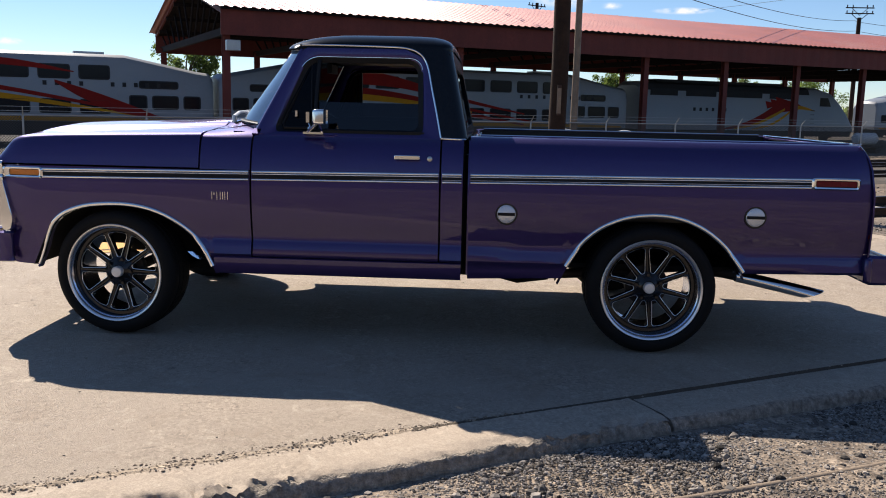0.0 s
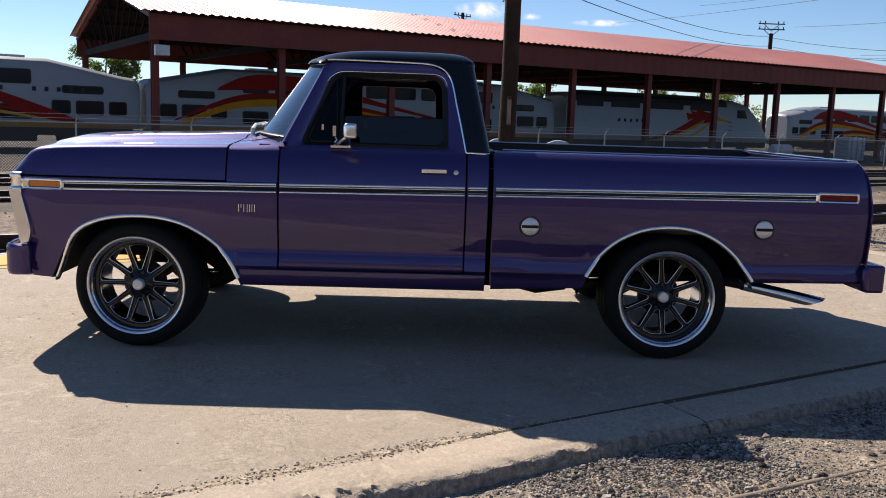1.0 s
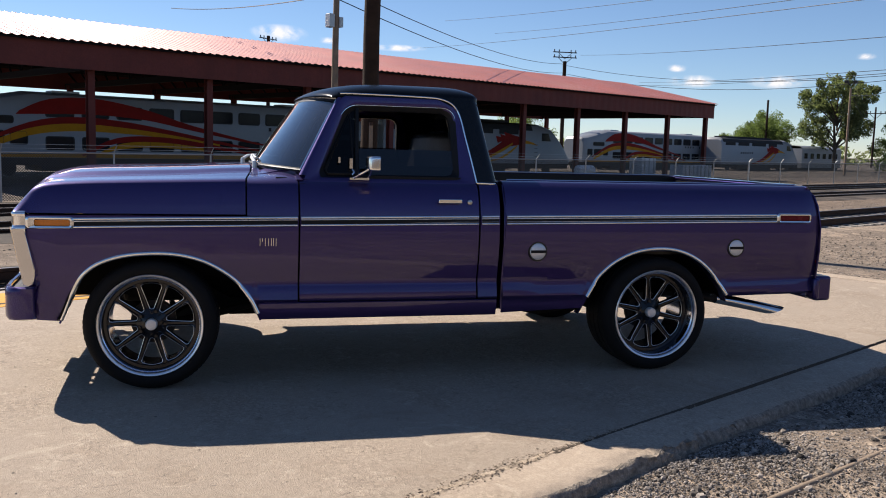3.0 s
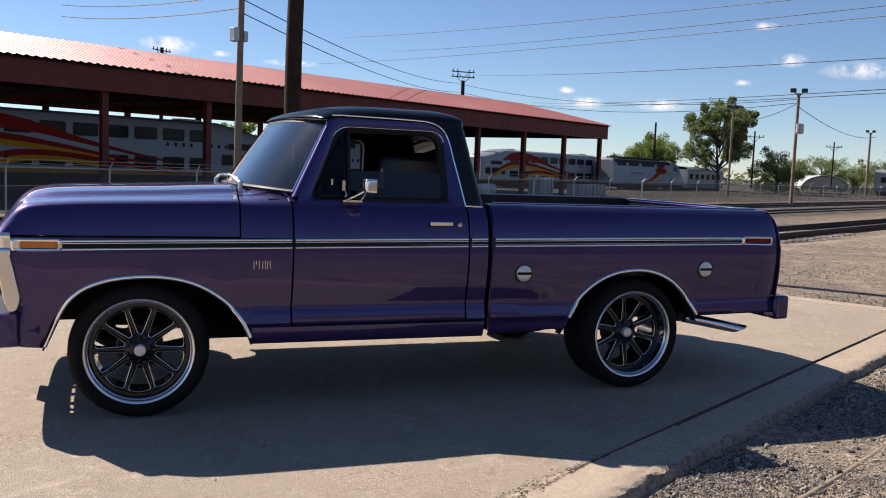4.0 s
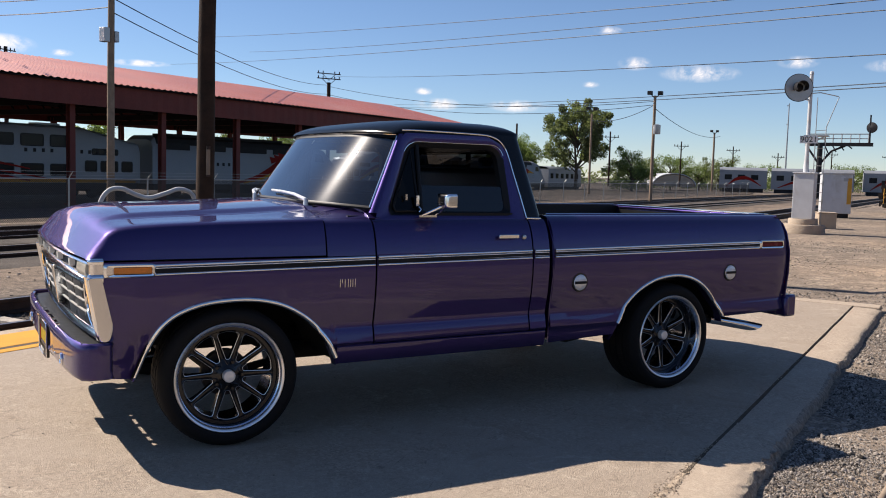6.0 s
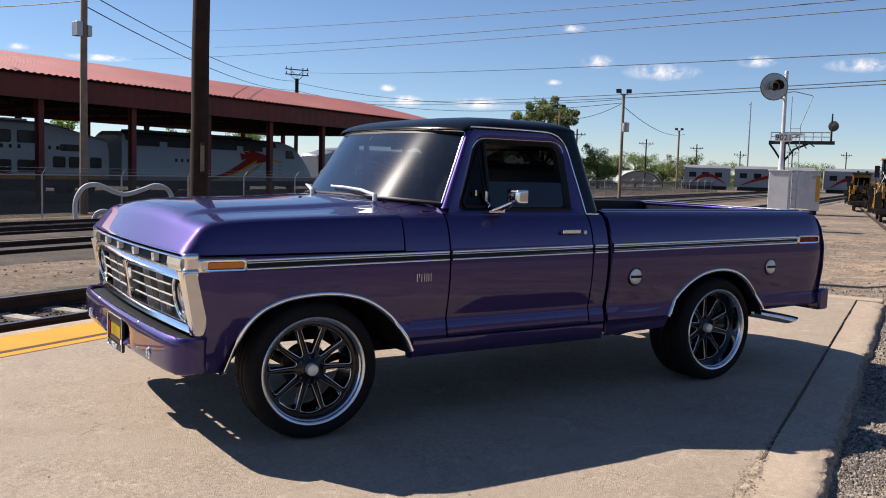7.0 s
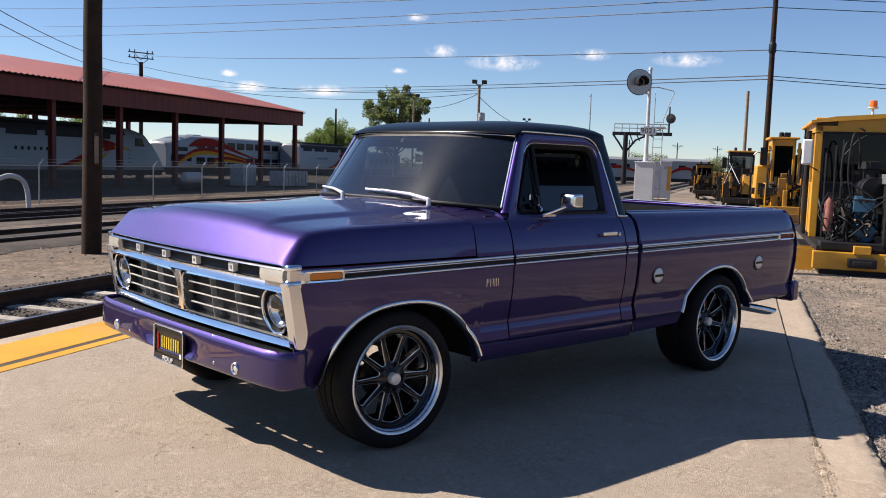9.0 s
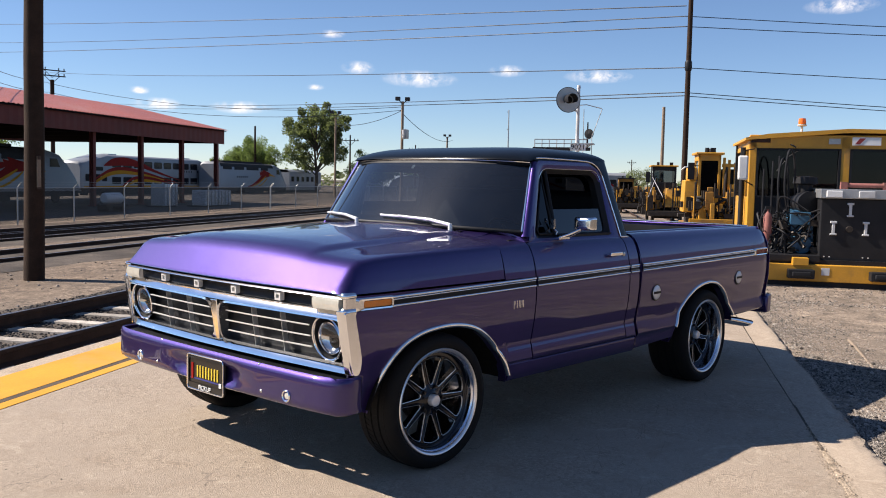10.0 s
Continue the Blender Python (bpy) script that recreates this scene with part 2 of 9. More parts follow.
TRAIN_DARK = surface("dark_train_gear", (0.03, 0.03, 0.032), 0.7, 0.0, 0.3, 1.0, 12.0)
TRAIN_GLASS = surface("dark_train_window", (0.010, 0.013, 0.018), 0.15, 0.0, 0.3, 1.0, 10.0, rough_vary=0.03, spec=0.12)
GALV = surface("galvanised_steel", (0.42, 0.43, 0.43), 0.45, 0.7, 0.2, 3.0, 50.0)
PALE_METAL = surface("silver_painted_steel", (0.58, 0.59, 0.60), 0.5, 0.1, 0.12, 2.0, 40.0, stain=(0.45, 0.44, 0.41))
MACH_YELLOW = surface("machine_yellow_paint", (0.62, 0.30, 0.025), 0.45, 0.0, 0.2, 2.0, 40.0, stain=(0.30, 0.16, 0.05))
MACH_RUST = surface("faded_rusty_yellow", (0.36, 0.18, 0.04), 0.6, 0.0, 0.35, 2.5, 40.0, stain=(0.10, 0.055, 0.03))
MACH_DARK = surface("machine_black_steel", (0.02, 0.02, 0.022), 0.5, 0.0, 0.35, 3.0, 50.0)
MACH_GREASE = surface("greasy_iron", (0.06, 0.05, 0.042), 0.5, 0.4, 0.4, 5.0, 50.0, 0.003)
OLD_RED = surface("sun_bleached_red_paint", (0.32, 0.13, 0.11), 0.7, 0.0, 0.35, 5.0, 50.0, stain=(0.16, 0.09, 0.07))
MACH_BLUE = surface("blue_engine_paint", (0.035, 0.12, 0.21), 0.4, 0.0, 0.25, 6.0, 60.0)
FIRE_RED = surface("red_cylinder_paint", (0.24, 0.02, 0.018), 0.35, 0.0, 0.2, 5.0, 50.0)
ORANGE = surface("orange_lens", (0.85, 0.17, 0.02), 0.25, 0.0, 0.1, 9.0, 60.0)
WHITE = surface("white_paint", (0.76, 0.76, 0.74), 0.5, 0.0, 0.08, 3.0, 50.0)
HOSE = surface("grey_white_hose", (0.55, 0.54, 0.52), 0.6, 0.0, 0.15, 4.0, 60.0)
BALLAST_AND_SHADE = surface("oily_ballast_and_shed_shade", (0.105, 0.088, 0.073), 0.92, 0.0, 0.7, 0.8, 30.0, 0.03, stain=(0.055, 0.047, 0.042))
TAN_PIPE = surface("dusty_buried_pipe", (0.27, 0.21, 0.155), 0.9, 0.0, 0.25, 5.0, 60.0, 0.004)
BAR_METAL = surface("bright_aluminium", (0.80, 0.80, 0.78), 0.32, 0.35, 0.08, 9.0, 150.0)
UNSEEN_WALL = surface("unseen_dark_wall", (0.085, 0.072, 0.06), 0.85, 0.0, 0.3, 0.2, 3.0)
BARK = surface("bark", (0.10, 0.075, 0.055), 0.9, 0.0, 0.35, 4.0, 30.0, 0.02)


def foliage(name, color):
    """Leaves that let part of the sunlight through, varied from leaf to leaf."""
    m, n, l, b = tree_of(name)
    n.remove(b)
    co = n.new("ShaderNodeTexCoord").outputs["Object"]
    big = noise_node(n, l, 0.7, 4.0, 0.6, co)
    g = n.new("ShaderNodeNewGeometry").outputs["Random Per Island"]
    c = mix(n, l, ramp(n, l, big.outputs["Fac"], 0.3, 0.7).outputs["Color"], tuple(k * 0.7 for k in color), tuple(k * 1.25 for k in color))
    c = mix(n, l, 1.0, c, ramp(n, l, g, 0.0, 1.0, (0.6, 0.62, 0.6, 1), (1.35, 1.3, 1.2, 1)).outputs["Color"], "MULTIPLY")
    df, tl, mx = n.new("ShaderNodeBsdfDiffuse"), n.new("ShaderNodeBsdfTranslucent"), n.new("ShaderNodeMixShader")
    l.new(c, df.inputs["Color"])
    l.new(mix(n, l, 1.0, c, (1.3, 1.45, 0.8), "MULTIPLY"), tl.inputs["Color"])
    mx.inputs[0].default_value = 0.5
    l.new(df.outputs[0], mx.inputs[1])
    l.new(tl.outputs[0], mx.inputs[2])
    l.new(mx.outputs[0], n["Material Output"].inputs["Surface"])
    return m


LEAF = foliage("cottonwood_leaf", (0.15, 0.19, 0.085))
LEAF_DRY = foliage("dusty_olive_leaf", (0.155, 0.175, 0.105))
PLATE_BLACK = surface("plate_black", (0.015, 0.014, 0.012), 0.35, 0.0, 0.2, 20.0, 90.0)
PLATE_YELLOW = surface("plate_yellow", (0.75, 0.55, 0.05), 0.4, 0.0, 0.12, 20.0, 90.0)
ROOF_TAN = surface("pale_distant_wall", (0.42, 0.36, 0.28), 0.8, 0.0, 0.2, 0.3, 5.0)


# ---- shape helpers ----
class Shape:
    """Vertices and faces of one part, gathered before it becomes a mesh."""

    def __init__(self):
        self.v, self.f, self.m = [], [], []

    def add(self, verts, faces, mi=0):
        k = len(self.v)
        self.v.extend([tuple(p) for p in verts])
        self.f.extend([tuple(k + i for i in f) for f in faces])
        self.m.extend([mi] * len(faces))
        return self

    def box(self, x0, x1, y0, y1, z0, z1, mi=0, top=None):
        """A block; top = (x0, x1, y0, y1) tapers its upper face."""
        t = top or (x0, x1, y0, y1)
        v = [(x0, y0, z0), (x1, y0, z0), (x1, y1, z0), (x0, y1, z0), (t[0], t[2], z1), (t[1], t[2], z1), (t[1], t[3], z1), (t[0], t[3], z1)]
        return self.add(v, [(3, 2, 1, 0), (4, 5, 6, 7), (0, 1, 5, 4), (1, 2, 6, 5), (2, 3, 7, 6), (3, 0, 4, 7)], mi)

    def rod(self, p, q, r0, r1=None, n=10, mi=0, caps=True):
        p, q = Vector(p), Vector(q)
        r1 = r0 if r1 is None else r1
        d = (q - p).normalized()
        a = d.orthogonal().normalized()
        b = d.cross(a)
        v = []
        for c, r in ((p, r0), (q, r1)):
            v += [c + r * (math.cos(2 * math.pi * i / n) * a + math.sin(2 * math.pi * i / n) * b) for i in range(n)]
        f = [(i, (i + 1) % n, n + (i + 1) % n, n + i) for i in range(n)]
        if caps:
            f += [tuple(range(n))[::-1], tuple(range(n, 2 * n))]
        return self.add(v, f, mi)

    def tube(self, pts, r, n=8, mi=0, flat=1.0):
        pts = [Vector(p) for p in pts]
        v, f = [], []
        ref = None
        for i, p in enumerate(pts):
            d = (pts[min(i + 1, len(pts) - 1)] - pts[max(i - 1, 0)]).normalized()
            if ref is None:
                ref = d.orthogonal().normalized()
            ref = (ref - d * ref.dot(d)).normalized()
            b = d.cross(ref)
            rr = r[i] if isinstance(r, (list, tuple)) else r
            v += [p + rr * (math.cos(2 * math.pi * k / n) * ref + flat * math.sin(2 * math.pi * k / n) * b) for k in range(n)]
        for i in range(len(pts) - 1):
            for k in range(n):
                f.append((i * n + k, i * n + (k + 1) % n, (i + 1) * n + (k + 1) % n, (i + 1) * n + k))
        f += [tuple(range(n))[::-1], tuple(range((len(pts) - 1) * n, len(pts) * n))]
        return self.add(v, f, mi)

    def lathe(self, prof, origin, axis, n=48, mi=0):
        """prof: rows of (radius, way along the axis)."""
        o, d = Vector(origin), Vector(axis).normalized()
        a = d.orthogonal().normalized()
        b = d.cross(a)
        v, f = [], []
        for r, h in prof:
            v += [o + d * h + r * (math.cos(2 * math.pi * i / n) * a + math.sin(2 * math.pi * i / n) * b) for i in range(n)]
        for j in range(len(prof) - 1):
            for i in range(n):
                f.append((j * n + i, j * n + (i + 1) % n, (j + 1) * n + (i + 1) % n, (j + 1) * n + i))
        return self.add(v, f, mi)

    def grid(self, rows, mi=0, flip=False):
        w = len(rows[0])
        v = [p for r in rows for p in r]
        f = []
        for j in range(len(rows) - 1):
            for i in range(w - 1):
                q = (j * w + i, j * w + i + 1, (j + 1) * w + i + 1, (j + 1) * w + i)
                f.append(q[::-1] if flip else q)
        return self.add(v, f, mi)

    def ring(self, outer, inner, mi=0, flip=False):
        """Faces between two closed loops of the same length."""
        n = len(outer)
        f = [(i, (i + 1) % n, n + (i + 1) % n, n + i) for i in range(n)]
        return self.add(list(outer) + list(inner), [q[::-1] for q in f] if flip else f, mi)

    def face(self, loop, mi=0):
        return self.add(loop, [tuple(range(len(loop)))], mi)

    def prism(self, loop, way, mi=0):
        """A flat loop pushed along a vector."""
        n, w = len(loop), Vector(way)
        v = [Vector(p) for p in loop]
        v = v + [p + w for p in v]
        f = [tuple(range(n))[::-1], tuple(range(n, 2 * n))] + [(i, (i + 1) % n, n + (i + 1) % n, n + i) for i in range(n)]
        return self.add(v, f, mi)

    def mirrored(self, c=1.0):
        s = Shape()
        s.v = [(x, 2 * c - y, z) for x, y, z in self.v]
        s.f = [f[::-1] for f in self.f]
        s.m = list(self.m)
        return s


def part(name, shape, material, parent=None, label="", smooth=40, bevel=0.0, solid=0.0, offset=-1.0, tidy=False, place=None):
    """Links a shape as one mesh object under a thing or a part."""
    me = bpy.data.meshes.new(name)
    me.from_pydata(shape.v, [], shape.f)
    mats = material if isinstance(material, (list, tuple)) else [material]
    for m in mats:
        me.materials.append(m)
    me.polygons.foreach_set("material_index", shape.m)
    if tidy:
        bm = bmesh.new()
        bm.from_mesh(me)
        bmesh.ops.remove_doubles(bm, verts=bm.verts, dist=2e-4)
        bmesh.ops.recalc_face_normals(bm, faces=bm.faces)
        bm.to_mesh(me)
        bm.free()
    me.update()
    if smooth:
        me.shade_smooth()
        me.set_sharp_from_angle(angle=radians(smooth))
    ob = new(name, me)
    if parent is not None:
        ob.parent = parent
    if place is not None:
        ob.matrix_basis = place
    if solid:
        s = ob.modifiers.new("thickness", "SOLIDIFY")
        s.thickness, s.offset = solid, offset
        if smooth:
            e = ob.modifiers.new("crisp", "EDGE_SPLIT")
            e.split_angle = radians(max(smooth, 40))
    if bevel:
        b = ob.modifiers.new("edge", "BEVEL")
        b.width, b.segments, b.limit_method, b.angle_limit = bevel, 2, "ANGLE", radians(35)
    if label:
        tagged(ob, label)
    return ob


def thing(name, label, category, m=None, group="", kind=""):
    ob = new(name)
    ob.empty_display_size = 0.2
    if m is not None:
        ob.matrix_basis = m
    return tagged(ob, label, category, group, kind)


def lerp(x, pts):
    return float(np.interp(x, [p[0] for p in pts], [p[1] for p in pts]))


def smooth01(x):
    x = min(1.0, max(0.0, x))
    return x * x * (3 - 2 * x)


def rounded(corners, k=6):
    """A closed loop of (x, z) from corners (x, z, radius), k points a corner."""
    out = []
    n = len(corners)
    for i in range(n):
        p = Vector(corners[i][:2])
        r = corners[i][2]
        a = (Vector(corners[i - 1][:2]) - p)
        b = (Vector(corners[(i + 1) % n][:2]) - p)
        da, db = a.normalized(), b.normalized()
        cut = min(r, a.length * 0.49, b.length * 0.49)
        s, e = p + da * cut, p + db * cut
        for j in range(k):
            t = j / (k - 1)
            q = s * (1 - t) ** 2 + p * 2 * t * (1 - t) + e * t ** 2
            out.append((q.x, q.y))
    return out


# ---- the pickup ----
truck = thing("pickup_truck", "purple metallic pickup with black roof and chrome trim parked on concrete", "pickup truck")

INSET = [(0.36, 0.052), (0.40, 0.036), (0.462, 0.030), (0.47, 0.022), (0.48, 0.016), (0.55, 0.030), (0.562, 0.036), (0.62, 0.026), (0.70, 0.012),
         (0.80, 0.003), (0.862, 0.002), (0.945, 0.008), (1.0, 0.018), (1.05, 0.032), (1.09, 0.050), (1.115, 0.066), (1.13, 0.085)]
ROWS_Z = [0.36, 0.39, 0.42, 0.445, 0.462, 0.47, 0.48, 0.515, 0.55, 0.562, 0.59, 0.62, 0.66, 0.70, 0.75, 0.80, 0.84, 0.862, 0.90, 0.945]
ARCH_F = [(-0.454, 0.36), (-0.428, 0.42), (-0.399, 0.49), (-0.366, 0.562), (-0.320, 0.63), (-0.25, 0.682), (-0.14, 0.719), (0.0, 0.733), (0.13, 0.727),
          (0.25, 0.698), (0.355, 0.644), (0.44, 0.578), (0.503, 0.505), (0.542, 0.43), (0.566, 0.374), (0.571, 0.36)]
ARCH_R = [(2.46, 0.36), (2.49, 0.43), (2.54, 0.52), (2.61, 0.612), (2.70, 0.685), (2.82, 0.735), (2.965, 0.752), (3.09, 0.738), (3.20, 0.696),
          (3.30, 0.628), (3.38, 0.548), (3.44, 0.462), (3.46, 0.42)]


def fine_curve(pts, n=5):
    """A smooth curve through points (Catmull-Rom)."""
    out = []
    for i in range(len(pts) - 1):
        a, b, c, d = (Vector(pts[max(i - 1, 0)]), Vector(pts[i]), Vector(pts[i + 1]), Vector(pts[min(i + 2, len(pts) - 1)]))
        for j in range(n):
            t = j / n
            out.append(0.5 * ((2 * b) + (c - a) * t + (2 * a - 5 * b + 4 * c - d) * t * t + (3 * b - a - 3 * c + d) * t ** 3))
    return out + [Vector(pts[-1])]


ARCH_F, ARCH_R = ([tuple(p) for p in fine_curve(a)] for a in (ARCH_F, ARCH_R))


def inset(z):
    return lerp(z, INSET)


FORE_CORNER = [(0.36, 0.077), (0.42, 0.076), (0.48, 0.071), (0.562, 0.048), (0.64, 0.023)]


def fore(x):
    return min(1.0, max(0.0, (-0.27 - x) / 0.12)) * min(1.0, max(0.25, (x + 0.58) / 0.12))


def side_y(x, z):
    """The skin's depth; the front fender's lower fore corner draws in behind the bumper."""
    if z >= 0.64 or x > -0.27:
        return inset(z)
    return inset(z) + (lerp(z, FORE_CORNER) - inset(z)) * fore(x)


def nose_in(x):
    return 0.020 * max(0.0, (-0.42 - x) / 0.2) ** 2


def stations(x0, x1, arch=None, step=0.06):
    xs = list(np.arange(x0, x1, step)) + [x1]
    if arch:
        xs += [p[0] for p in arch if x0 < p[0] < x1]
    return sorted(set(round(float(x), 4) for x in xs))


def side_panel(x0, x1, z0, z1, arch=None, bottom=None, rows=None, end=None):
    """The outer skin of the left side between two stations and heights, cut by a wheel arch."""
    s = Shape()
    zs = [z for z in (rows or ROWS_Z) if z0 < z < z1]
    zs = [z0] + zs + [z1]
    cols = []
    for x in stations(x0, x1, arch):
        zb = z0
        if bottom:
            zb = max(zb, lerp(x, bottom))
        if arch and arch[0][0] <= x <= arch[-1][0]:
            zb = max(zb, lerp(x, arch))
        col = []
        for z in zs:
            z = zb + (z - z0) * (z1 - zb) / (z1 - z0)
            xx = x if end is None else x0 + (x - x0) * (lerp(z, end) - x0) / (x1 - x0)
            col.append((xx, side_y(xx, z) + nose_in(xx) + 0.022 * max(0.0, (xx - 3.98) / 0.12) ** 2, z))
        cols.append(col)
    s.grid(cols)
    return s


def both(name, s, material, label="", **kw):
    """A part on the left side and its mirror on the right."""
    return [part(name, q, material, truck, label, **kw) for q in (s, s.mirrored())]


# hood: its height over the plan and its rear edge
HOOD_EDGE = [(0.010, 0.0), (0.019, 0.27), (0.032, 0.54), (0.047, 0.75), (0.056, 0.85), (0.070, 0.915), (0.10, 0.95), (0.16, 0.972), (0.30, 1.0), (1.0, 1.03)]
HOOD_NOSE = [(-0.665, 0.008), (-0.660, 0.016), (-0.578, 0.120), (-0.568, 0.131), (-0.556, 0.140), (-0.540, 0.148), (-0.52, 0.156), (-0.44, 0.166), (-0.3, 0.175), (0.0, 0.185), (0.52, 0.200)]


def hood_z(x, y):
    y = min(y, 2 - y)
    z = 0.95 + lerp(y, HOOD_EDGE) * lerp(x, HOOD_NOSE)
    # raised middle whose edge starts as a notch at the nose and runs back
    crease = 0.335 + 0.05 * smooth01((x + 0.6) / 1.1)
    z += 0.042 * smooth01((y - crease) / 0.075) * 0.40 * smooth01((x + 0.60) / 0.2)
    z += 0.026 * smooth01((y - 0.15) / 0.6) * min(1.0, max(0.0, (x + 0.662) / 0.15))
    return z + 0.008 * smooth01((x - 0.1) / 0.4) * smooth01((y - 0.1) / 0.3)


def hood_rear(y):
    return 0.493 + 0.045 * smooth01((min(y, 2 - y) - 0.03) / 0.5)


# front fenders with the piece beside the cowl
def front_fender():
    s = side_panel(-0.600, 0.776, 0.375, 0.940, ARCH_F, [(-0.60, 0.392), (-0.46, 0.376), (0.55, 0.372)])
    fore = [(0.0085, 0.944), (0.010, 0.955), (0.019, 1.002), (0.032, 1.052), (0.047, 1.090), (0.056, 1.108), (0.070, 1.122), (0.100, 1.133), (0.13, 1.139), (0.16, 1.145), (0.23, 1.149), (0.30, 1.158)]
    aft = [(0.0085, 0.944), (0.010, 0.955), (0.019, 1.002), (0.032, 1.050), (0.047, 1.085), (0.056, 1.102), (0.070, 1.120), (0.090, 1.136), (0.12, 1.150), (0.17, 1.163), (0.23, 1.175), (0.32, 1.187)]
    cols = []
    for k in range(9):
        t = k / 8
        col = []
        for (y0, z0), (y1, z1) in zip(fore, aft):
            xr = hood_rear(y0) + 0.009
            col.append((xr + (0.776 - xr) * t, y0 + (y1 - y0) * t, z0 + (z1 - z0) * smooth01(t)))
        cols.append(col)
    s.grid(cols)
    # lip round the arch
    s.grid([[(x, side_y(x, z) + nose_in(x), z), (x, side_y(x, z) + 0.05, z)] for x, z in ARCH_F], flip=True)
    return s


both("front_fender", front_fender(), PURPLE, solid=0.010, tidy=True)


def hood():
    s = Shape()
    ys = [0.010, 0.011, 0.012, 0.014, 0.016, 0.0185, 0.021, 0.0245, 0.028, 0.034, 0.040, 0.048, 0.058, 0.072, 0.09, 0.12, 0.16, 0.21, 0.26, 0.30, 0.33, 0.345, 0.36, 0.375, 0.39, 0.41, 0.43, 0.45, 0.48, 0.52, 0.58, 0.66, 0.76, 0.86, 0.95, 1.0]
    xs = [-0.665, -0.6625, -0.66, -0.655, -0.65, -0.643, -0.635, -0.625, -0.615, -0.604, -0.592, -0.58, -0.565, -0.545, -0.52, -0.49, -0.46, -0.43, -0.40, -0.36, -0.32, -0.26, -0.18, -0.1, 0.0, 0.1, 0.2, 0.3, 0.36, 0.42, 0.47, 0.514]
    rows = []
    for x in xs:
        r = []
        for y in ys:
            bow = -0.045 * (1 - (1 - y) ** 2) * (1 - smooth01((x + 0.665) / 0.45))
            back = (hood_rear(y) - 0.514) * smooth01((x - 0.3) / 0.214)
            r.append((x + bow + back, y + nose_in(x) * 0.6, hood_z(x, y)))
        rows.append(r + [(p[0], 2.0 - p[1], p[2]) for p in r[-2::-1]])
    s.grid(rows, flip=True)
    return s


part("hood", hood(), PURPLE, truck, "purple hood with a raised middle", solid=0.012, smooth=60, tidy=True)


# windscreen surface
def screen(y, t):
    """A point of the windscreen: y across, t from the base (0) to the top (1)."""
    d = 1 - abs((y - 1) / 0.80) ** 3.2
    yy = 1 + (y - 1) * (1.09 - 0.135 * t)
    return (0.802 - 0.237 * d + t * (0.214 + 0.087 * d), yy, 1.186 + 0.018 * d + t * (0.410 - 0.004 * d))


# cowl between the hood and the windscreen, with its air slots
def cowl_point(y, t):
    x0, z0 = hood_rear(y) + 0.009, hood_z(0.514, y)
    b = screen(y, 0.0)
    return (x0 + (b[0] + 0.012 - x0) * t, y, z0 + (b[2] - 0.002 - z0) * smooth01(t) - 0.003 * math.sin(t * math.pi))


cowl = Shape()
cowl.grid([[cowl_point(y, k / 6) for y in np.linspace(0.285, 1.715, 37)] for k in range(7)], flip=True)
cowl_panel = part("cowl_panel", cowl, PURPLE, truck, solid=0.010)
slots = Shape()
for i in range(34):
    y = 0.42 + i * 0.034
    a, b = cowl_point(y, 0.35), cowl_point(y, 0.62)
    slots.box(a[0], b[0], y, y + 0.014, 1.16, max(a[2], b[2]) + 0.002)
tagged(part("air_slots", slots, UNDER, cowl_panel, smooth=0), kind="stuff")
# dark sheet below the gap round the hood
gap = Shape().grid([[(hood_rear(y) - 0.05, y, hood_z(0.47, y) - 0.035), (hood_rear(y) + 0.05, y, hood_z(0.514, y) - 0.035)] for y in np.linspace(0.03, 1.97, 40)])
part("hood_gutter", gap, UNDER, truck, smooth=0)


def glass_y(z):
    return 0.085 + (z - 1.13) * 0.265


# doors: lower skin, window frame, glass, vent window, handle, lock, mirror
def door_skin():
    rows = [z for z in ROWS_Z if z > 0.47] + [0.97, 1.0, 1.03, 1.06, 1.09, 1.115]
    s = side_panel(0.786, 1.806, 0.468, 1.13, rows=rows)
    outer = rounded([(0.806, 1.13, 0.005), (1.804, 1.13, 0.005), (1.716, 1.616, 0.15), (1.034, 1.616, 0.045)], 8)
    inner = rounded([(0.892, 1.156, 0.055), (1.700, 1.154, 0.05), (1.686, 1.556, 0.085), (1.056, 1.556, 0.085)], 8)
    f = Shape()
    mid = [((a[0] * 0.35 + b[0] * 0.65), (a[1] * 0.35 + b[1] * 0.65)) for a, b in zip(outer, inner)]
    f.ring([(x, glass_y(z), z) for x, z in outer], [(x, glass_y(z), z) for x, z in mid])
    f.ring([(x, glass_y(z), z) for x, z in mid], [(x, glass_y(z) + 0.012, z) for x, z in inner])
    f.ring([(x, glass_y(z) + 0.012, z) for x, z in inner], [(x, glass_y(z) + 0.05, z) for x, z in inner])
    return s, f, inner


skin, frame_ring, opening = door_skin()
DOORS = both("door", skin, PURPLE, "purple cab door with a tinted window", solid=0.008, tidy=True, smooth=75)
